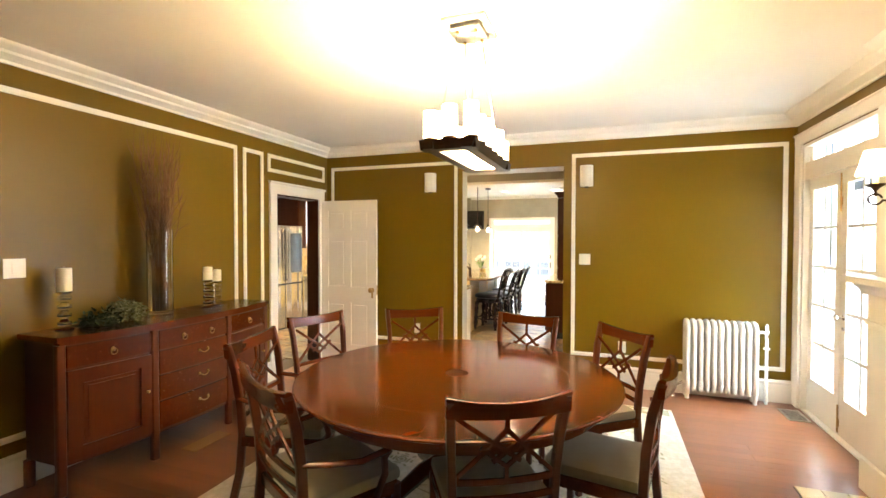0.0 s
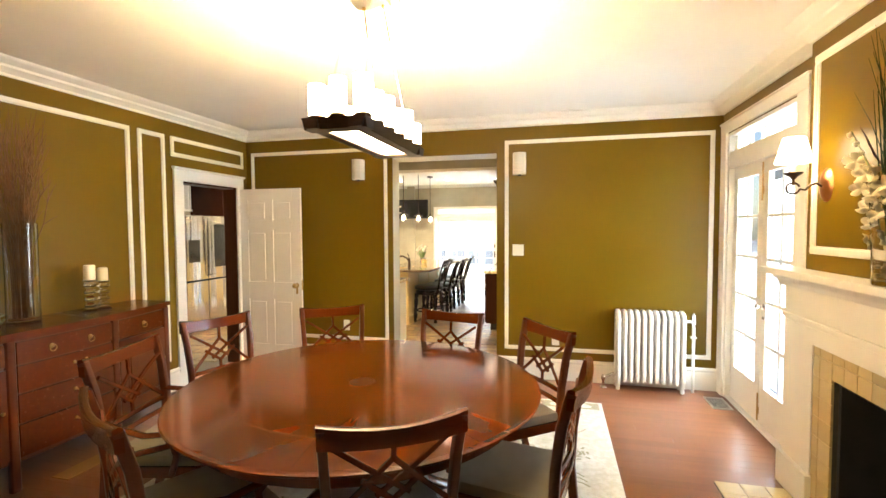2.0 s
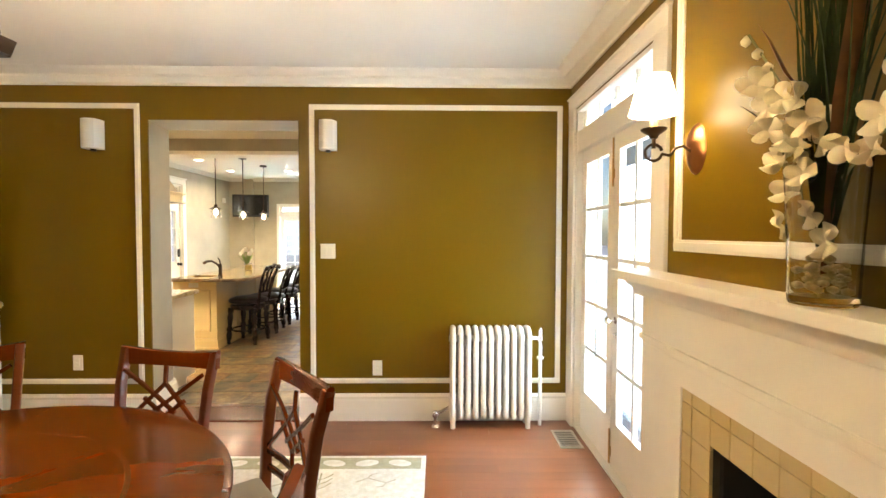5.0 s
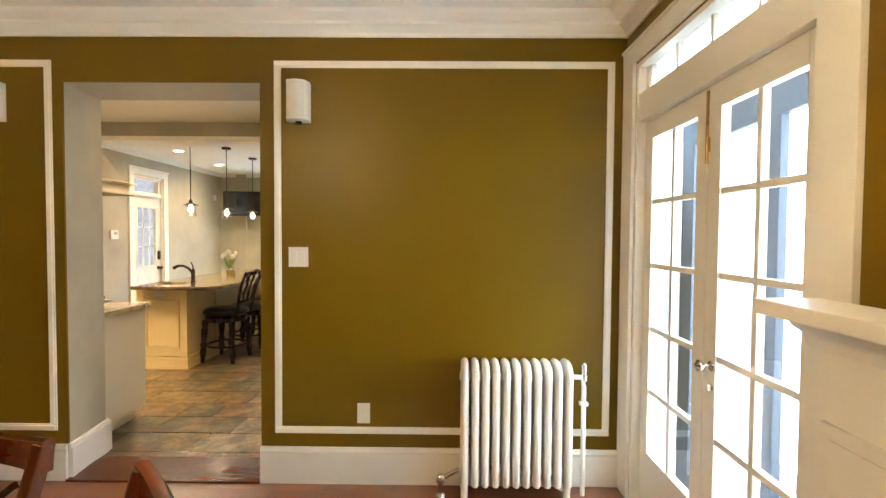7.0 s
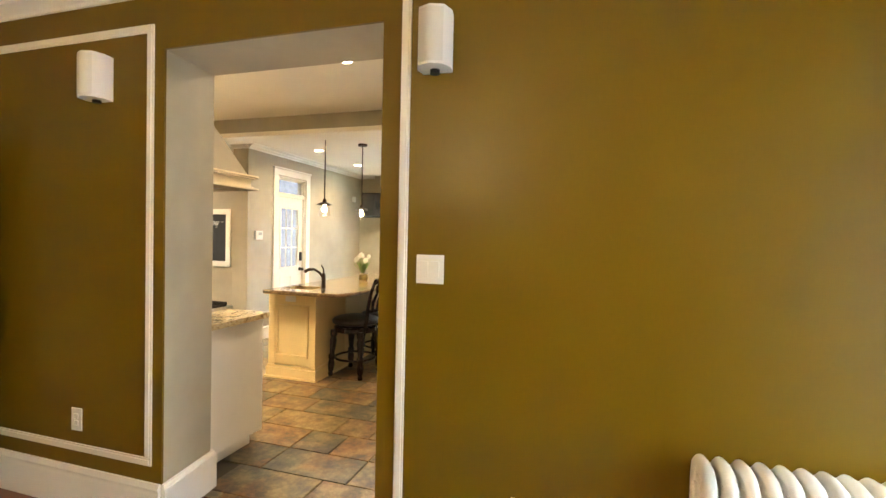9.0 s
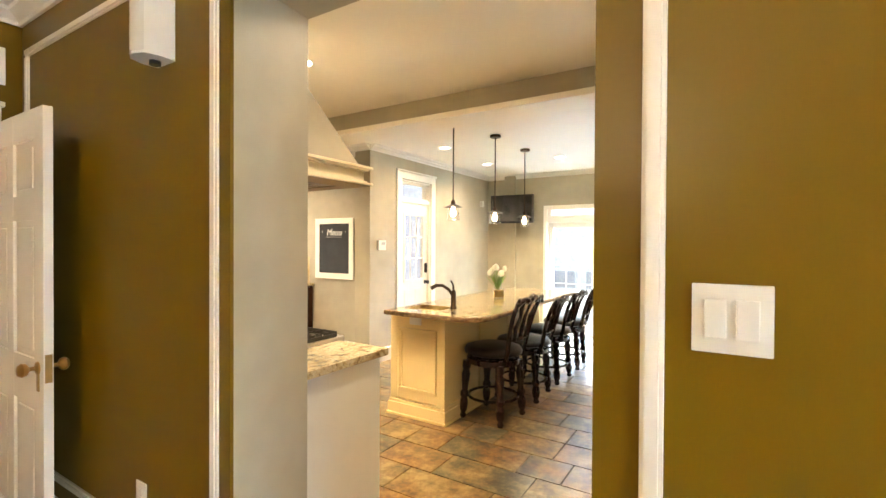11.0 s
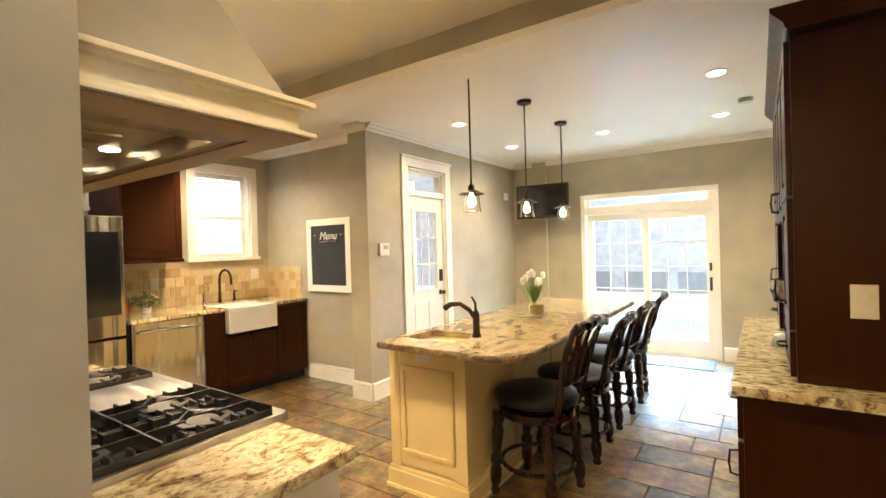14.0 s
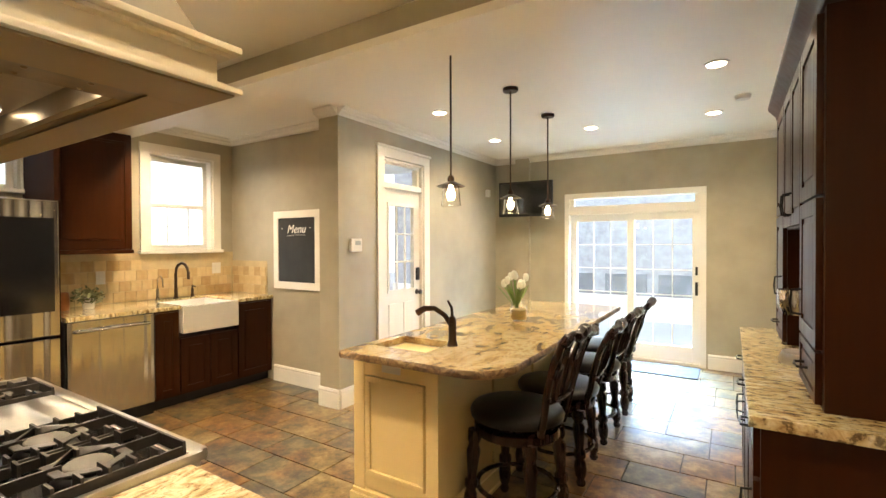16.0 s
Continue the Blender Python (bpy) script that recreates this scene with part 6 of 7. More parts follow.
def grate(x0, x1, y0, y1):
    """Cast-iron burner grate with its two burners."""
    s = Shape()
    z0, z1, w = 0.934, 0.966, 0.0035
    for x in (x0 + 0.006, x1 - 0.006):
        s.box(x - w, x + w, y0, y1, z0 - 0.004, z1 - 0.012, 0.001)
    for y in (y0 + 0.006, (y0 + y1) / 2, y1 - 0.006):
        s.box(x0, x1, y - w, y + w, z0, z1, 0.001)
    for x in (x0 + 0.01, x1 - 0.01):
        for y in (y0 + 0.01, y1 - 0.01):
            s.box(x - 0.006, x + 0.006, y - 0.006, y + 0.006, 0.9205, z0)
    cx, hw = (x0 + x1) / 2, (x1 - x0) / 2
    burners = []
    for cy in (y0 + (y1 - y0) * 0.25, y0 + (y1 - y0) * 0.75):
        hy = (y1 - y0) / 4
        for k in (-0.62, 0, 0.62):
            reach = 0.055 if k == 0 else 0.075
            for sx in (-1, 1):
                xa, xb = sorted((cx + sx * reach, cx + sx * (hw - 0.004)))
                s.box(xa, xb, cy + k * hy - w, cy + k * hy + w, z0, z1, 0.001)
        for sy in (-1, 1):
            ya, yb = sorted((cy + sy * 0.05, cy + sy * (hy - 0.004)))
            s.box(cx - w, cx + w, ya, yb, z0 + 0.002, z1 - 0.002, 0.001)
        for sx in (-1, 1):
            for k in (-0.31, 0.31):
                xa, xb = sorted((cx + sx * (hw - 0.048), cx + sx * (hw - 0.004)))
                s.box(xa, xb, cy + k * hy - w, cy + k * hy + w, z0, z1, 0.001)
        ring = [(cx + 0.078 * math.cos(k * math.pi / 3), cy + 0.078 * math.sin(k * math.pi / 3), z0 + 0.02) for k in range(7)]
        s.bar(ring, 0.006, 0.024)
        burners.append((cx, cy))
    part("drip_pan", B(x0 - 0.008, x1 + 0.008, y0 - 0.006, y1 - 0.006, 0.9172, 0.9205), ENAMEL, rg, "black enamel pan")
    part("grate", s, CASTIRON, rg, "black cast-iron grate")
    for cx, cy in burners:
        part("burner", Shape().lathe([(0, 0), (0.07, 0), (0.066, 0.008), (0.05, 0.012), (0.05, 0.02), (0, 0.02)], (cx, cy, 0.9206), 20), BLACK, rg, "metal burner base")
        part("burner_cap", Shape().lathe([(0, 0), (0.05, 0), (0.05, 0.006), (0.044, 0.011), (0, 0.012)], (cx, cy, 0.9407), 20), paint("grey_burner_cap", (0.085, 0.073, 0.055), 0.45, 0.2, 12, 0.2), rg, "grey burner cap")


grate(-1.535, -1.295, YK + 0.05, 6.34)
grate(-1.785, -1.545, YK + 0.05, 6.34)
grate(-2.375, -2.135, YK + 0.05, 6.34)

hd = thing("range_hood", "cream painted mantel hood with stainless insert over range", "range hood")
H0, H1, HY, HZ = -2.72, -1.0, 6.305, 1.777
steps = ((0.0, HZ, HZ + 0.012), (-0.022, HZ + 0.012, HZ + 0.022), (-0.035, HZ + 0.022, HZ + 0.074), (-0.016, HZ + 0.074, HZ + 0.084), (0.0, HZ + 0.084, HZ + 0.098))
for side in range(3):
    for ex, z0, z1 in steps:
        xa, xb = ((H1 - 0.11, H1 + ex), (H0 - ex, H0 + 0.11), (H0 + 0.11, H1 - 0.11))[side]
        s = Shape().box(xa, xb, HY - 0.1 if side == 2 else YK + 0.002, HY + ex, z0, z1, 0.003)
        part("mantel_band" if z1 - z0 > 0.04 else "moulding", s, HOODPAINT, hd)
b = bmesh.new()
lo, hi = HZ + 0.098, HK - 0.002
q = [b.verts.new(v) for v in ((H0 + 0.05, YK + 0.002, lo), (H1 - 0.05, YK + 0.002, lo), (H1 - 0.05, HY - 0.05, lo), (H0 + 0.05, HY - 0.05, lo), (H0 + 0.48, YK + 0.002, hi), (H1 - 0.48, YK + 0.002, hi), (H1 - 0.48, HY - 0.36, hi), (H0 + 0.48, HY - 0.36, hi))]
for f in ((0, 1, 2, 3), (4, 5, 6, 7), (0, 1, 5, 4), (1, 2, 6, 5), (2, 3, 7, 6), (3, 0, 4, 7)):
    b.faces.new([q[i] for i in f])
b.verts.index_update()
part("tapered_chimney", Shape().take(b), GREIGE, hd, "grey-green tapered plaster chimney")
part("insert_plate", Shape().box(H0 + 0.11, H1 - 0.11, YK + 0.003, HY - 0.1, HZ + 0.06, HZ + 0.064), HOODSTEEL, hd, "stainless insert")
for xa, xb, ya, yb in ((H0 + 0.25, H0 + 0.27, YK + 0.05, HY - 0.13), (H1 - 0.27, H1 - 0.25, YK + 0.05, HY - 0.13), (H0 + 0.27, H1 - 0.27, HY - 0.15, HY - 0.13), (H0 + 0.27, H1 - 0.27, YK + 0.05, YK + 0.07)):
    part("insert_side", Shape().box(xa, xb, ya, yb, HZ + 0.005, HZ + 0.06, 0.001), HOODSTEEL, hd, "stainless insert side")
# Thin boards added below the cream bands; underside shade is in their tan.
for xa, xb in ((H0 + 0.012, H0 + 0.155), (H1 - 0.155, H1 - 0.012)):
    part("shaded_soffit_board", B(xa, xb, YK + 0.003, HY - 0.012, HZ - 0.005, HZ - 0.0005, bevel=0.001), HOODSOFFIT_SHADED, hd, "dull tan soffit board with underside shade in its colour")
part("shaded_soffit_board", B(H0 + 0.155, H1 - 0.155, HY - 0.115, HY - 0.012, HZ - 0.005, HZ - 0.0005, bevel=0.001), HOODSOFFIT_SHADED, hd, "dull tan soffit board with underside shade in its colour")
part("soffit", Shape().box(H0 + 0.11, H0 + 0.25, YK + 0.003, HY - 0.1, HZ + 0.004, HZ + 0.01).box(H1 - 0.25, H1 - 0.11, YK + 0.003, HY - 0.1, HZ + 0.004, HZ + 0.01).box(H0 + 0.25, H1 - 0.25, HY - 0.13, HY - 0.1, HZ + 0.004, HZ + 0.01), HOODSOFFIT_SHADED, hd, "dull tan soffit with underside shade in its colour")
for i in range(9):
    x = H0 + 0.3 + (H1 - H0 - 0.6) * i / 8
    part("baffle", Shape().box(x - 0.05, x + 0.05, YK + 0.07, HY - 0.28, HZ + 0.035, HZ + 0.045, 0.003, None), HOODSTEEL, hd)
for x in (-2.3, -1.85, -1.4):
    area_lamp("hood_lamp_beam", (x, HY - 0.2, HZ + 0.05), (x, HY - 0.2, 0), 0.05, 0.05, 0.85, WARM, True, 120)
    part("hood_light", Shape().lathe([(0, 0), (0.03, 0), (0.032, 0.004), (0, 0.004)], (x, HY - 0.2, HZ + 0.0555), 20), HOODGLOW, hd, "lit halogen lamp")

for x in (H0 + 0.205, H1 - 0.205):
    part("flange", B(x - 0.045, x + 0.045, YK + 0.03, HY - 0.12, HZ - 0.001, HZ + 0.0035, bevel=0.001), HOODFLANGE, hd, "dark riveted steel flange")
    for i in range(5):
        for dx in (-0.025, 0.025):
            part("rivet", Shape().lathe([(0, -0.004), (0.004, -0.003), (0.006, 0.0), (0, 0.0)], (x + dx, YK + 0.08 + 0.1 * i, HZ - 0.001), 8), HOODSTEEL, hd)

# ---- island ----
IX0, IX1, IY0, IY1 = -1.88, -1.33, 7.57, 9.82
il = thing("kitchen_island", "cream panelled kitchen island", "kitchen island")
part("body", B(IX0 + 0.02, IX1 - 0.02, IY0 + 0.02, IY1 - 0.02, 0.004, 0.879), CREAM, il)
for x in (IX0, IX1 - 0.075):
    part("corner_post", B(x, x + 0.075, IY0, IY0 + 0.06, 0.004, 0.879, bevel=0.004), CREAM, il)
for c, d in ((0.15, 0.22), (0.76, 0.879)):
    part("end_rail", B(IX0 + 0.075, IX1 - 0.075, IY0 + 0.004, IY0 + 0.02, c, d), CREAM, il)
s = Shape()
for a, b_, c, d in ((IX0 + 0.085, IX1 - 0.085, 0.22, 0.25), (IX0 + 0.085, IX1 - 0.085, 0.725, 0.755), (IX0 + 0.085, IX0 + 0.115, 0.25, 0.725), (IX1 - 0.115, IX1 - 0.085, 0.25, 0.725)):
    s.box(a, b_, IY0 - 0.006, IY0 + 0.02, c, d, 0.006)
part("panel_moulding", s, CREAM, il)
part("end_panel", B(IX0 + 0.115, IX1 - 0.115, IY0 + 0.008, IY0 + 0.02, 0.25, 0.725), CREAM, il)
part("base_moulding", Shape().box(IX0 - 0.018, IX1 + 0.018, IY0 - 0.018, IY1 + 0.01, 0.003, 0.11, 0.004).box(IX0 - 0.009, IX1 + 0.009, IY0 - 0.009, IY1, 0.11, 0.135, 0.006).box(IX0 - 0.03, IX1 + 0.03, IY0 - 0.03, IY1 + 0.02, 0.003, 0.025, 0.006), CREAM, il)
for y in (8.2, 8.85, 9.5):
    part("side_stile", B(IX1 - 0.02, IX1 - 0.004, y, y + 0.09, 0.135, 0.879, bevel=0.002), CREAM, il)
    part("side_stile", B(IX0 + 0.004, IX0 + 0.02, y, y + 0.09, 0.135, 0.879, bevel=0.002), CREAM, il)
part("outlet", Shape().box(IX0 + 0.2, IX0 + 0.32, IY0 - 0.002, IY0 + 0.004, 0.79, 0.85, 0.002), PLASTIC, il)
# granite top with a clipped, rounded seating corner and a cut-out for the sink
CT0, CT1, CY0, CY1 = -1.825, -0.94, 7.415, 9.87
S_X0, S_X1, S_Y0, S_Y1 = -1.765, -1.42, 7.60, 7.88
it = Shape()
cr = [(CT1 - 0.2 + 0.2 * math.sin(t), CY0 + 0.2 - 0.2 * math.cos(t)) for t in [i * math.pi / 16 for i in range(9)]]
it.prism([(S_X1, CY0)] + cr + [(CT1, CY1), (S_X1, CY1)], 0.88, 0.918, "z")
it.box(CT0, S_X0, CY0, CY1, 0.88, 0.918).box(S_X0, S_X1, CY0, S_Y0, 0.8801, 0.9179).box(S_X0, S_X1, S_Y1, CY1, 0.8801, 0.9179)
itop = tagged(part("island_worktop", it, GRANITE), "gold and brown granite worktop with rough chiselled edge", "worktop")


def chiselled(pts, seed, step=0.016):
    """Rock-faced strip along an outline, broken back unevenly over its height."""
    rnd = random.Random(seed)
    line = [Vector((*pts[0], 0))]
    for p in pts[1:]:
        p, a = Vector((*p, 0)), line[-1]
        n_ = max(1, int((p - a).length / step))
        line += [a.lerp(p, (i + 1) / n_) for i in range(n_)]
    b = bmesh.new()
    rows_ = []
    for i, p in enumerate(line):
        d = (line[min(i + 1, len(line) - 1)] - line[max(i - 1, 0)]).normalized()
        out = Vector((d.y, -d.x, 0))
        w = 0.004 + 0.004 * math.sin(i * 0.37 + seed) * rnd.random()
        prof = ((0.0005, 0.9176), (w + rnd.uniform(0, 0.004), 0.9165 - rnd.uniform(0, 0.004)), (w + rnd.uniform(0.003, 0.011), 0.903 + rnd.uniform(-0.004, 0.004)), (w + rnd.uniform(0, 0.008), 0.891 + rnd.uniform(-0.003, 0.003)), (0.0005, 0.879 + rnd.uniform(0, 0.003)))
        rows_.append([b.verts.new(p + out * o + Vector((0, 0, z))) for o, z in prof])
    for r0_, r1_ in zip(rows_, rows_[1:]):
        for k in range(4):
            b.faces.new((r0_[k], r0_[k + 1], r1_[k + 1], r1_[k]))
        b.faces.new((r0_[4], r0_[0], r1_[0], r1_[4]))
    for r_ in (rows_[0], rows_[-1]):
        b.faces.new(r_)
    bmesh.ops.recalc_face_normals(b, faces=b.faces)
    b.verts.index_update()
    return Shape().take(b)


part("chiselled_edge", chiselled([(CT0, CY1), (CT0, CY0)], 3), GRANITE_E, itop, "rough brown chiselled edge")
part("chiselled_edge", chiselled([(CT0, CY0), (S_X1, CY0)] + cr + [(CT1, CY1)], 5), GRANITE_E, itop, "rough brown chiselled edge")
isk = thing("prep_sink", "cream undermount prep sink in the island", "sink")
part("basin", Shape().box(S_X0, S_X0 + 0.012, S_Y0, S_Y1, 0.72, 0.879).box(S_X1 - 0.012, S_X1, S_Y0, S_Y1, 0.72, 0.879).box(S_X0 + 0.012, S_X1 - 0.012, S_Y0, S_Y0 + 0.012, 0.72, 0.879).box(S_X0 + 0.012, S_X1 - 0.012, S_Y1 - 0.012, S_Y1, 0.72, 0.879).box(S_X0 + 0.012, S_X1 - 0.012, S_Y0 + 0.012, S_Y1 - 0.012, 0.882 - 0.1, 0.882 - 0.088), CERAMIC, isk)
ifc = thing("faucet", "oil-rubbed bronze pull-out faucet on the island", "faucet")
fx, fy, fz = -1.385, 7.80, 0.919
part("body", Shape().lathe([(0, 0), (0.03, 0), (0.028, 0.012), (0.022, 0.03), (0.022, 0.13), (0.018, 0.15), (0.01, 0.16), (0, 0.16)], (fx, fy, fz), 16), BRONZE, ifc)
part("spout", Shape().tube([(fx, fy, fz + 0.1), (fx - 0.04, fy - 0.01, fz + 0.16), (fx - 0.1, fy - 0.02, fz + 0.195), (fx - 0.16, fy - 0.03, fz + 0.19), (fx - 0.2, fy - 0.04, fz + 0.165)], 0.014, 10, radii=[0.014, 0.014, 0.014, 0.017, 0.02]), BRONZE, ifc)
part("lever", Shape().tube([(fx, fy, fz + 0.15), (fx - 0.01, fy + 0.01, fz + 0.2), (fx - 0.04, fy + 0.02, fz + 0.235)], 0.008, 8, radii=[0.01, 0.008, 0.006]), BRONZE, ifc)

tv_ = thing("tulip_vase", "glass vase of white tulips with a candle jar", "flower vase")
rng = random.Random(31)
tx, ty = -1.47, 8.86
part("glass_vase", Shape().lathe([(0, 0), (0.035, 0), (0.04, 0.1), (0.045, 0.18), (0.042, 0.18), (0.037, 0.1), (0.032, 0.012), (0, 0.012)], (tx, ty, 0.919), 18), GLASS, tv_)
sst, sbl = Shape(), Shape()
for i in range(9):
    a, sp = i * 0.698, rng.uniform(0.05, 0.11)
    p = Vector((tx + sp * math.cos(a), ty + sp * math.sin(a), 0.919 + rng.uniform(0.21, 0.29)))
    sst.tube([(tx, ty, 0.94), (tx + 0.4 * (p.x - tx), ty + 0.4 * (p.y - ty), 1.08), p], 0.004, 5)
    sbl.lathe([(0, -0.005), (0.018, 0.005), (0.024, 0.025), (0.019, 0.05), (0.01, 0.058), (0, 0.05)], p, 8)
    sst.tube([(tx, ty, 0.98), (tx + 1.1 * sp * math.cos(a + 0.4), ty + 1.1 * sp * math.sin(a + 0.4), 1.1), (tx + 1.6 * sp * math.cos(a + 0.4), ty + 1.6 * sp * math.sin(a + 0.4), 1.15)], 0.01, 6, 0.25, radii=[0.006, 0.013, 0.002])
part("stems", sst, paint("tulip_green", (0.16, 0.26, 0.05), 0.5, 0.2, 15, 0.1), tv_)
part("blooms", sbl, paint("white_tulip", (0.85, 0.83, 0.72), 0.5, 0.05, 15, 0.05), tv_, "white tulip blooms")
cj = thing("candle_jar", "pale yellow candle in a round glass jar", "candle")
part("jar", Shape().lathe([(0, 0), (0.045, 0), (0.06, 0.03), (0.06, 0.08), (0.05, 0.105), (0.047, 0.105), (0.056, 0.08), (0.056, 0.032), (0, 0.01)], (-1.40, 8.74, 0.919), 20), GLASS, cj)
part("wax", Shape().lathe([(0, 0.012), (0.042, 0.012), (0.054, 0.034), (0.054, 0.075), (0, 0.075)], (-1.40, 8.74, 0.919), 18), paint("yellow_wax", (0.75, 0.55, 0.16), 0.5, 0.05, 8, 0.1), cj)


# ---- bar stools ----
def bar_stool(m):
    ob = thing("bar_stool", "dark carved wooden bar stool with black leather swivel seat", "bar stool", "bar stools along the island")
    turned = [(0, 0), (0.014, 0), (0.019, 0.02), (0.013, 0.045), (0.02, 0.07), (0.024, 0.12), (0.022, 0.16), (0.016, 0.18), (0.024, 0.2), (0.024, 0.235), (0.016, 0.25), (0.021, 0.33), (0.025, 0.4), (0.017, 0.44), (0.024, 0.46), (0.024, 0.52), (0, 0.52)]
    for sx in (-1, 1):
        for sy in (-1, 1):
            d = Matrix.Translation((sx * 0.175, sy * 0.175, 0.004)) @ Euler((radians(sy * 2.5), radians(-sx * 2.5), 0)).to_matrix().to_4x4()
            part("leg", Shape().lathe([(r * 1.4, z) for r, z in turned], seg=12, m=d), STOOLWOOD, ob)
    ring = [(0.2 * math.cos(i * math.pi / 12), 0.2 * math.sin(i * math.pi / 12), 0.2) for i in range(25)]
    part("foot_ring", Shape().tube(ring, 0.013, 8), STOOLWOOD, ob)
    part("seat_frame", Shape().lathe([(0, 0.5), (0.2, 0.5), (0.215, 0.51), (0.215, 0.555), (0.2, 0.565), (0, 0.565)], seg=28), STOOLWOOD, ob)
    part("swivel_plate", Shape().lathe([(0, 0.565), (0.15, 0.565), (0.15, 0.585), (0, 0.585)], seg=20), BLACK, ob)
    part("seat", Shape().lathe([(0, 0.585), (0.2, 0.585), (0.232, 0.6), (0.236, 0.625), (0.222, 0.65), (0.17, 0.668), (0, 0.675)], seg=32), LEATHER, ob, "black leather round seat")
    # back: two scrolled posts, carved crest and splats
    for sy in (-1, 1):
        pts = [(0.19, sy * 0.12, 0.57), (0.215, sy * 0.135, 0.68), (0.235, sy * 0.15, 0.8), (0.27, sy * 0.165, 0.95), (0.32, sy * 0.18, 1.09), (0.345, sy * 0.185, 1.13)]
        part("back_post", Shape().tube(pts, 0.018, 8, radii=[0.02, 0.019, 0.018, 0.017, 0.017, 0.012]), STOOLWOOD, ob)
    crest = [(0.335 + 0.02 * (1 - (u * u)), u * 0.195, 1.085 + 0.035 * (1 - u * u) + 0.012 * math.cos(u * 9)) for u in [-1 + i / 5 for i in range(11)]]
    part("crest_rail", Shape().tube(crest, 0.026, 8, 1.0, radii=[0.016, 0.022, 0.026, 0.028, 0.03, 0.032, 0.03, 0.028, 0.026, 0.022, 0.016]), STOOLWOOD, ob)
    low = [(0.225 + 0.018 * (1 - u * u), u * 0.145, 0.755) for u in (-1, -0.5, 0, 0.5, 1)]
    part("lower_rail", Shape().tube(low, 0.016, 8), STOOLWOOD, ob)
    for u in (-0.55, 0, 0.55):
        pts = [(0.24, u * 0.15, 0.755), (0.262, u * 0.19, 0.86), (0.285, u * 0.13, 0.95), (0.315, u * 0.2, 1.04), (0.34, u * 0.19, 1.09)]
        part("splat", Shape().tube(pts, 0.016, 6, 0.5, radii=[0.014, 0.02, 0.014, 0.019, 0.014]), STOOLWOOD, ob)
    ob.matrix_world = m @ Matrix.Diagonal((1.05, 1.05, 0.925, 1))
    return ob


st0 = bar_stool(pose(-1.09, 7.97, 0.004, 0, 0, -6))
for y, a in ((8.65, 3), (9.32, -2), (9.98, 4)):
    copy_thing(st0, pose(-1.09, y, 0.004, 0, 0, a) @ Matrix.Diagonal((1.05, 1.05, 0.925, 1)))

# ---- hutch on the east wall ----
hb = thing("base_cabinet", "dark espresso base cabinet with black pulls by the wall", "base cabinet")
HX = -0.045
part("body", B(HX, KE - 0.002, 7.49, 9.22, 0.1, 0.879, bevel=0.003), ESPRESSO, hb)
part("toe_kick", B(HX + 0.07, KE - 0.002, 7.5, 9.22, 0.003, 0.1), BLACK, hb)
flip = lambda y, z: Matrix.Translation((HX, y, z)) @ Euler((0, 0, math.pi)).to_matrix().to_4x4()
for i in range(3):
    y1_ = 7.5 + 0.573 * (i + 1)
    cab_front(hb, flip(y1_ - 0.005, 0.7), 0.56, 0.165, ESPRESSO, True, (0.28, 0.085, 90))
    cab_front(hb, flip(y1_ - 0.005, 0.12), 0.56, 0.565, ESPRESSO, False, (0.06 if i % 2 else 0.5, 0.46, 0))
tagged(part("worktop", B(HX - 0.035, KE - 0.002, 7.44, 9.26, 0.88, 0.918, bevel=0.006), GRANITE_L), "pale speckled granite worktop under the hutch", "worktop")
hu = thing("hutch_cabinet", "tall dark espresso hutch with crown standing on worktop", "hutch")
UX = 0.125
part("side_panel", B(UX, KE - 0.003, 7.585, 7.615, 0.9185, 2.215, bevel=0.002), ESPRESSO, hu)
part("side_panel", B(UX, KE - 0.003, 9.165, 9.195, 0.9185, 2.215, bevel=0.002), ESPRESSO, hu)
for a, b, c, d, x in ((7.615, 8.04, 0.9185, 2.215, UX + 0.001), (8.74, 9.165, 0.9185, 2.215, UX + 0.001), (8.04, 8.74, 1.53, 2.215, UX + 0.001), (8.04, 8.74, 0.9185, 1.53, KE - 0.02)):
    part("body", B(x, KE - 0.003, a, b, c, d), ESPRESSO, hu)
flip2 = lambda y, z: Matrix.Translation((UX + 0.001, y, z)) @ Euler((0, 0, math.pi)).to_matrix().to_4x4()
for y1_ in (8.035, 9.16):
    cab_front(hu, flip2(y1_, 0.93), 0.41, 0.17, ESPRESSO, True, (0.2, 0.085, 90))
    cab_front(hu, flip2(y1_, 1.11), 0.41, 0.5, ESPRESSO, False, (0.36 if y1_ > 9 else 0.05, 0.12, 0))
    cab_front(hu, flip2(y1_, 1.62), 0.41, 0.585, ESPRESSO)
for y1_ in (8.385, 8.735):
    cab_front(hu, flip2(y1_, 1.54), 0.34, 0.665, ESPRESSO, False, (0.3 if y1_ > 8.5 else 0.04, 0.1, 0))
prc = [(KE - 0.003, 2.215), (UX - 0.005, 2.215), (UX - 0.015, 2.225), (UX - 0.02, 2.245), (UX - 0.055, 2.285), (UX - 0.06, 2.297), (UX - 0.06, 2.307), (KE - 0.003, 2.307)]
part("cornice", Shape().prism(prc, 7.53, 9.25, "y"), ESPRESSO, hu)
cm = thing("stand_mixer", "small stainless appliance with bowl in the hutch niche", "kitchen appliance")
part("base", Shape().lathe([(0, 0), (0.10, 0), (0.105, 0.02), (0.09, 0.05), (0, 0.05)], (0.16, 8.3, 0.919), 20), STEEL_H, cm)
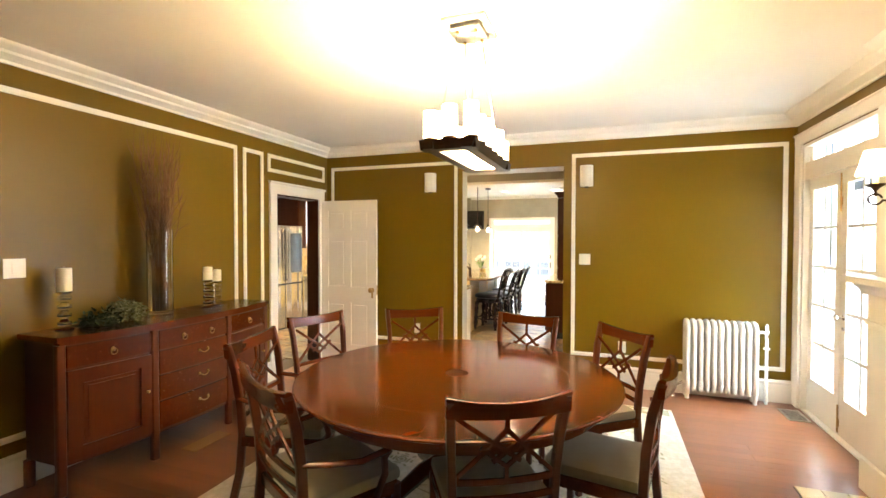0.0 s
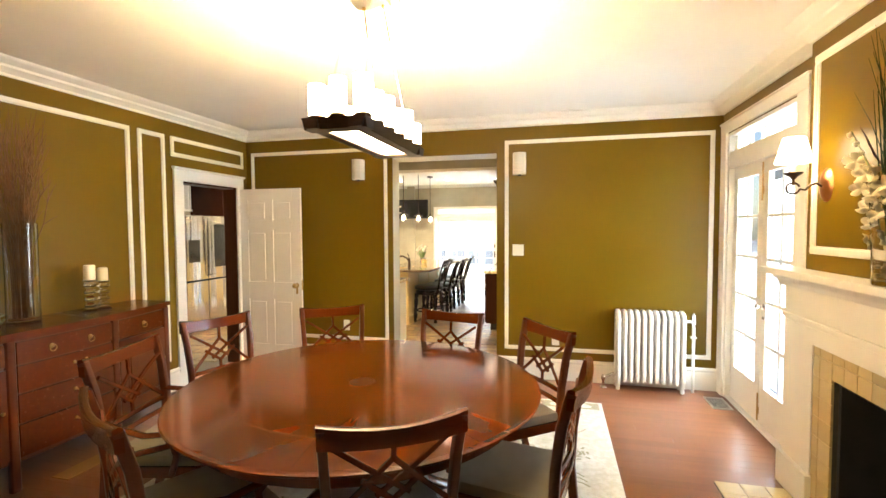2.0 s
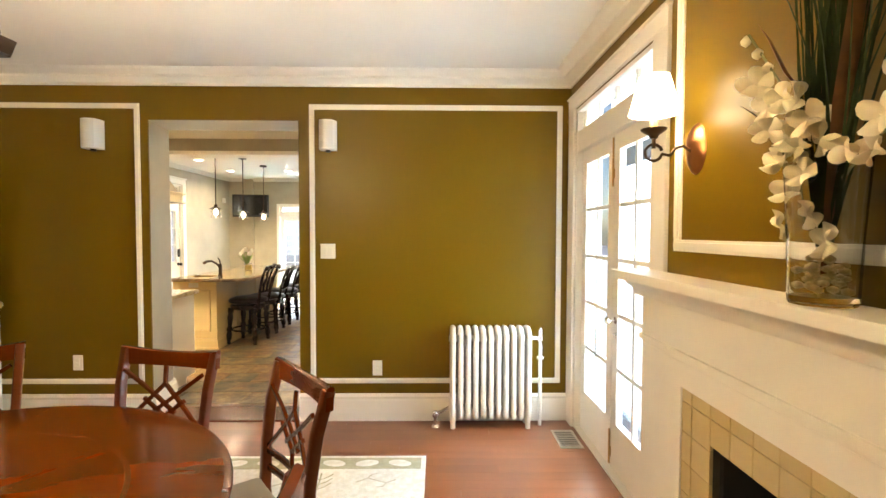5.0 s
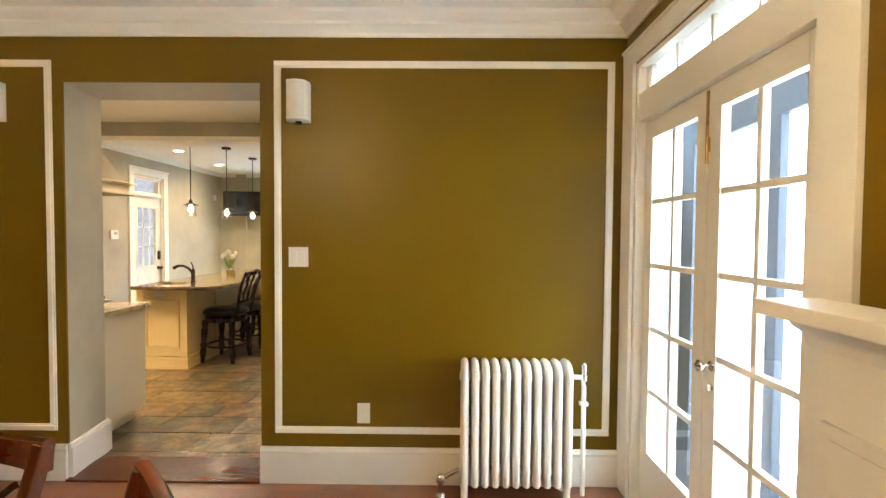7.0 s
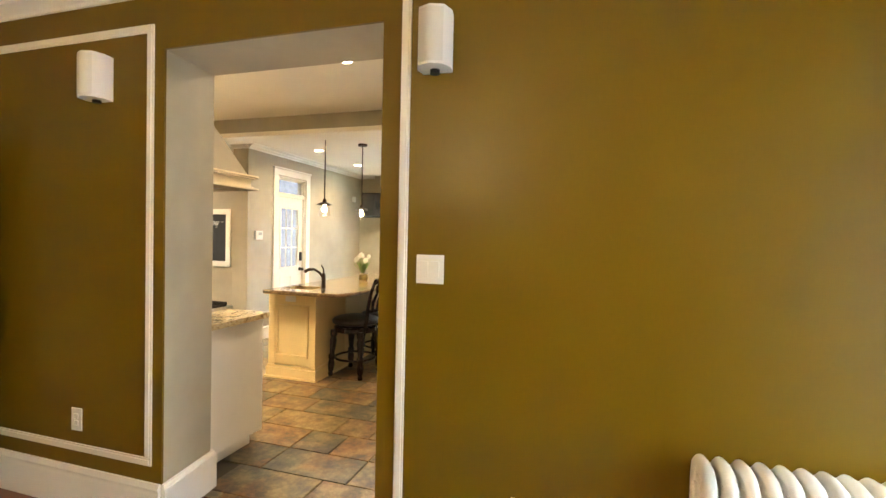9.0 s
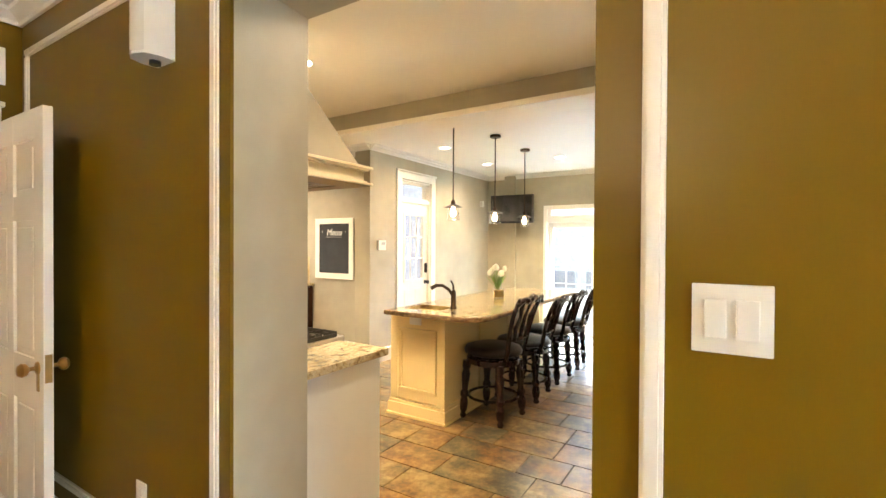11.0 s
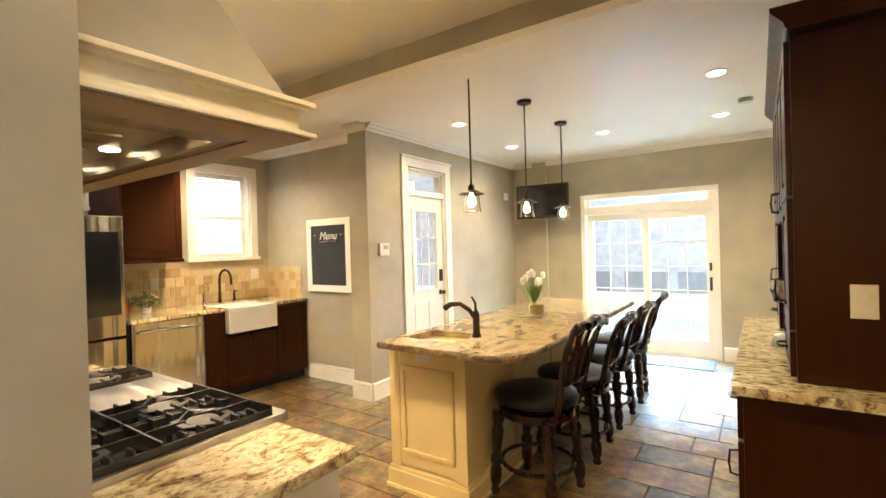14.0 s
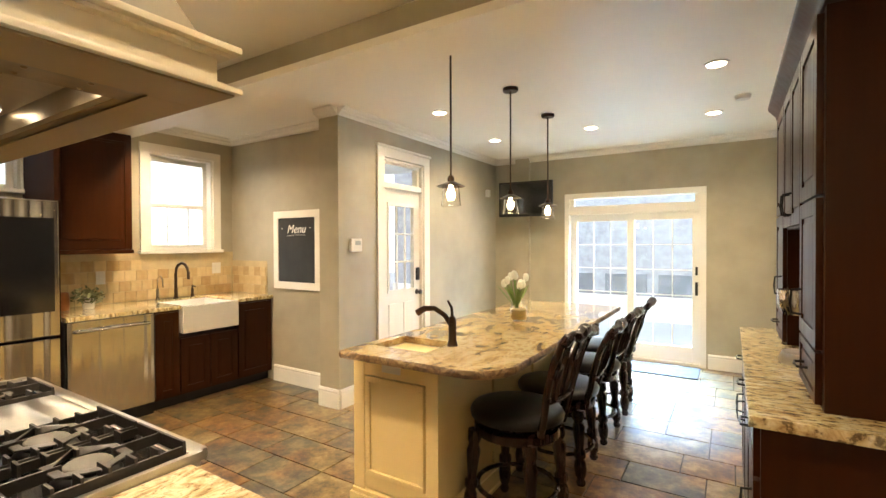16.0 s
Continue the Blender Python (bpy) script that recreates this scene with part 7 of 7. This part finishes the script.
part("column", Shape().tube([(0.26, 8.3, 0.95), (0.27, 8.3, 1.1), (0.25, 8.3, 1.26)], 0.035, 10), BLACK, cm)
part("bowl", Shape().lathe([(0, 0), (0.06, 0.01), (0.075, 0.05), (0.08, 0.12), (0.076, 0.12), (0.07, 0.05), (0, 0.02)], (0.13, 8.3, 1.13), 20), CHROME, cm, "polished steel bowl")
wall_plate("light_switch", 0.315, 7.584, 1.23, 0.075, 0.12, "y", -1, "cream dimmer switch plate on the hutch side", 1, PETAL)

# ---- wall things ----
cb = thing("chalkboard", "white-framed chalkboard with Menu chalked at the top", "chalkboard")
bx0, bx1, bz0, bz1, by = -4.285, -3.58, 0.995, 1.812, YA - 0.002
part("slate_panel", B(bx0 + 0.07, bx1 - 0.07, by - 0.012, by - 0.004, bz0 + 0.07, bz1 - 0.07), CHALK, cb)
s = Shape()
for a, b_, c, d in ((bx0, bx1, bz1 - 0.075, bz1), (bx0, bx1, bz0, bz0 + 0.075), (bx0, bx0 + 0.075, bz0 + 0.075, bz1 - 0.075), (bx1 - 0.075, bx1, bz0 + 0.075, bz1 - 0.075)):
    s.box(a, b_, by - 0.022, by, c, d, 0.006)
part("frame", s, WHITE, cb)


def lettering(name, text, size, m, mat, parent):
    cu = bpy.data.curves.new(name, "FONT")
    cu.body, cu.size, cu.extrude, cu.shear, cu.align_x = text, size, 0.0006, 0.3, "CENTER"
    tmp = new(name, cu)
    dg = bpy.context.evaluated_depsgraph_get()
    me = bpy.data.meshes.new_from_object(tmp.evaluated_get(dg))
    bpy.data.objects.remove(tmp)
    me.materials.clear()
    me.materials.append(mat)
    ob = new(name, me)
    ob.parent = parent
    ob.matrix_world = m
    return ob


CHALKW = paint("white_chalk", (0.75, 0.73, 0.7), 0.9, 0.3, 40, 0.2)
lettering("chalk_lettering", "Menu", 0.125, pose(-3.935, by - 0.0135, 1.58, 90, 0, 0), CHALKW, cb)
part("chalk_flourish", Shape().tube([(-4.075, by - 0.014, 1.55), (-3.935, by - 0.014, 1.562), (-3.795, by - 0.014, 1.554)], 0.004, 5, 0.3), CHALKW, cb)
for x in (-4.155, -3.725):
    part("chalk_dot", Shape().lathe([(0, 0), (0.007, 0), (0.006, 0.001), (0, 0.001)], seg=10, m=pose(x, by - 0.0125, 1.63, 90)), CHALKW, cb)
th = thing("thermostat", "white wall thermostat with small grey display", "thermostat")
part("case", B(KD, KD + 0.03, 8.776, 8.916, 1.393, 1.513, bevel=0.006), PLASTIC, th)
part("display", B(KD + 0.0295, KD + 0.0315, 8.826, 8.896, 1.453, 1.493), paint("grey_lcd", (0.35, 0.38, 0.36), 0.3), th)
sn = thing("motion_detector", "small white corner motion detector", "detector")
part("case", B(KD, KD + 0.05, 11.5, 11.57, 2.12, 2.22, bevel=0.01), PLASTIC, sn)
tv = thing("television", "small black wall television on a bracket", "television")
TM = pose(-2.47, 11.52, 2.06, 0, 0, 4)
part("cabinet", Shape().box(-0.37, 0.37, -0.02, 0.03, -0.235, 0.235, 0.008, TM), BLACK, tv)
part("screen", Shape().box(-0.345, 0.345, -0.0225, -0.019, -0.2, 0.215, m=TM), SCREEN, tv, "dark glossy screen")
part("bracket", Shape().rod((-2.55, 11.55, 2.06), (-2.6, KN - 0.06, 2.06), 0.02).box(-2.68, -2.53, KN - 0.075, KN - 0.0605, 1.96, 2.16), BLACK, tv)
smk = thing("smoke_detector", "round white ceiling smoke detector", "smoke detector")
part("case", Shape().lathe([(0, 0.0), (0.05, 0.0), (0.058, 0.02), (0.058, 0.034), (0, 0.034)], (-0.05, 10.2, HK - 0.035), 24), PLASTIC, smk)


def pendant(x, y):
    ob = thing("pendant_light", "bronze rod pendant lamp with clear glass jar shade", "pendant light", "pendants over the island")
    part("canopy", Shape().lathe([(0, 0), (0.055, 0), (0.06, 0.008), (0.06, 0.026), (0, 0.026)], (x, y, HK - 0.027), 24), BRONZE, ob)
    part("rod", Shape().rod((x, y, 1.86), (x, y, HK - 0.027), 0.0065), BRONZE, ob)
    part("cap", Shape().lathe([(0.0, 0.065), (0.014, 0.065), (0.022, 0.05), (0.022, 0.03), (0.05, 0.018), (0.088, 0.0), (0.086, -0.002), (0.04, 0.012), (0.0, 0.014)], (x, y, 1.815), 24), BRONZE, ob, "flared bronze cap")
    part("glass_jar", Shape().lathe([(0.045, 0.012), (0.05, 0.0), (0.058, -0.09), (0.062, -0.115), (0.06, -0.116), (0.056, -0.09), (0.048, 0.0), (0.043, 0.012)], (x, y, 1.81), 24), GLASS, ob, "clear glass jar shade").visible_shadow = False
    part("bulb", Shape().lathe([(0, -0.085), (0.016, -0.08), (0.027, -0.055), (0.026, -0.035), (0.014, -0.01), (0.012, 0.01), (0, 0.01)], (x, y, 1.81), 16), BULBGLOW, ob, "lit filament bulb")


for y in (8.12, 9.02, 9.88):
    pendant(-1.585, y)


def downlight(x, y, z=HK, watts=9):
    ob = thing("recessed_downlight", "round white recessed ceiling downlight, lit", "downlight", "recessed ceiling lights")
    part("trim_ring", Shape().lathe([(0.06, 0.0), (0.08, 0.0), (0.082, -0.006), (0.06, -0.008), (0.06, 0.0)], (x, y, z), 28), WHITE, ob)
    part("lamp", Shape().lathe([(0, -0.003), (0.06, -0.003), (0.06, -0.001), (0, -0.001)], (x, y, z), 24), CANGLOW, ob, "lit lamp face")
    area_lamp("downlight_beam", (x, y, z - 0.012), (x, y, 0), 0.12, 0.12, watts, WARM, True, 142)


for x, y in ((-0.215, 9.32), (-0.265, 10.65), (-1.37, 10.6), (-2.4, 9.28), (-2.47, 10.59), (-0.39, 6.38), (-1.8, 6.52), (-3.6, 6.7), (-3.6, 5.2), (-4.3, 7.9)):
    downlight(x, y, HK, (8 if x > -1 else 25) if -3 < x and y < 7.2 else (25 if x < -3 else 12.5))

# ---- backsplash tiles ----
bsp = thing("backsplash", "tumbled travertine tile backsplash behind the sink", "backsplash")
part("mortar", Shape().box(KW, KW + 0.004, 7.1, YA, 0.916, 1.38).box(KW + 0.004, -4.42, YA - 0.004, YA, 0.916, 1.28), paint("tan_grout", (0.52, 0.41, 0.23), 0.9, 0.1, 8, 0.2), bsp)
tm = tile_mesh_of("tile", 0.096, 0.096, 0.009, TRAVERTINE, 0.003)
rx = Euler((0, radians(90), 0)).to_matrix().to_4x4()
ry_ = Euler((radians(90), 0, 0)).to_matrix().to_4x4()
for j in range(4):
    for i in range(18):
        y = 7.15 + 0.1 * i + (0.05 if j % 2 else 0)
        if y < YA - 0.04 and not (j == 3 and 7.95 < y):
            tile_at(bsp, "tile", tm, Matrix.Translation((KW + 0.004, y, 0.966 + 0.1 * j)) @ rx)
    for i in range(6):
        if j < 3:
            tile_at(bsp, "tile", tm, Matrix.Translation((KW + 0.065 + 0.1 * i + 0.02 * (j % 2), YA - 0.004, 0.966 + 0.1 * j)) @ ry_)

# ---- slate floor ----
rng = random.Random(17)
fl = tagged(new("floor_kitchen"), "multicoloured slate tile kitchen floor", "floor", kind="structure")
sizes = {}
y, row = 3.15, 0
while y < KN + 0.1:
    xa = KW + 0.0
    xb = (XL - 0.16) if y < YK - 0.3 else KE
    x = xa - (0.0, 0.3, 0.15, 0.45)[row % 4]
    while x < xb:
        w = rng.choice((0.3, 0.45, 0.6, 0.6))
        c = x + w / 2
        if xa - 0.2 < c < xb + 0.2 and not (y < YK and c > XL - 0.2 and not -0.95 < c < 0.55):
            if not (XL - 0.2 < c < -0.95 and y < 6.1):
                ea, eb = max(x, KW - 0.08), min(x + w, KE + 0.08 if y > YK - 0.3 else XL - 0.06)
                cut = round(eb - ea, 2)
                if cut > 0.03:
                    if cut not in sizes:
                        sizes[cut] = tile_mesh_of("slate_tile", cut - 0.008, 0.298 - 0.008, 0.012, SLATE, 0.003)
                    tile_at(fl, "slate_tile", sizes[cut], Matrix.Translation(((ea + eb) / 2, y, -0.011 + rng.uniform(0, 0.0015))))
        x += w
    y += 0.298
    row += 1

# ---- oak floorboards ----
rng = random.Random(4)
fd_ = tagged(new("floor_dining"), "reddish brown varnished oak strip floor", "floor", kind="structure")
boards = {}
y, row = YS + 0.045, 0
while y < YB:
    x = XL - 0.14 - rng.uniform(0, 0.8)
    while x < XR + 0.05:
        L_ = rng.choice((0.9, 1.3, 1.7, 2.1, 2.1))
        a, b = max(x, XL - 0.13), min(x + L_, XR + 0.08)
        cut = round(b - a, 2)
        if cut > 0.02:
            if cut not in boards:
                boards[cut] = tile_mesh_of("floorboard", cut - 0.0008, 0.0896, 0.014, PLANK, 0.0006)
            tile_at(fd_, "floorboard", boards[cut], Matrix.Translation(((a + b) / 2, y, -0.014)))
        x += L_
    y += 0.09
    row += 1
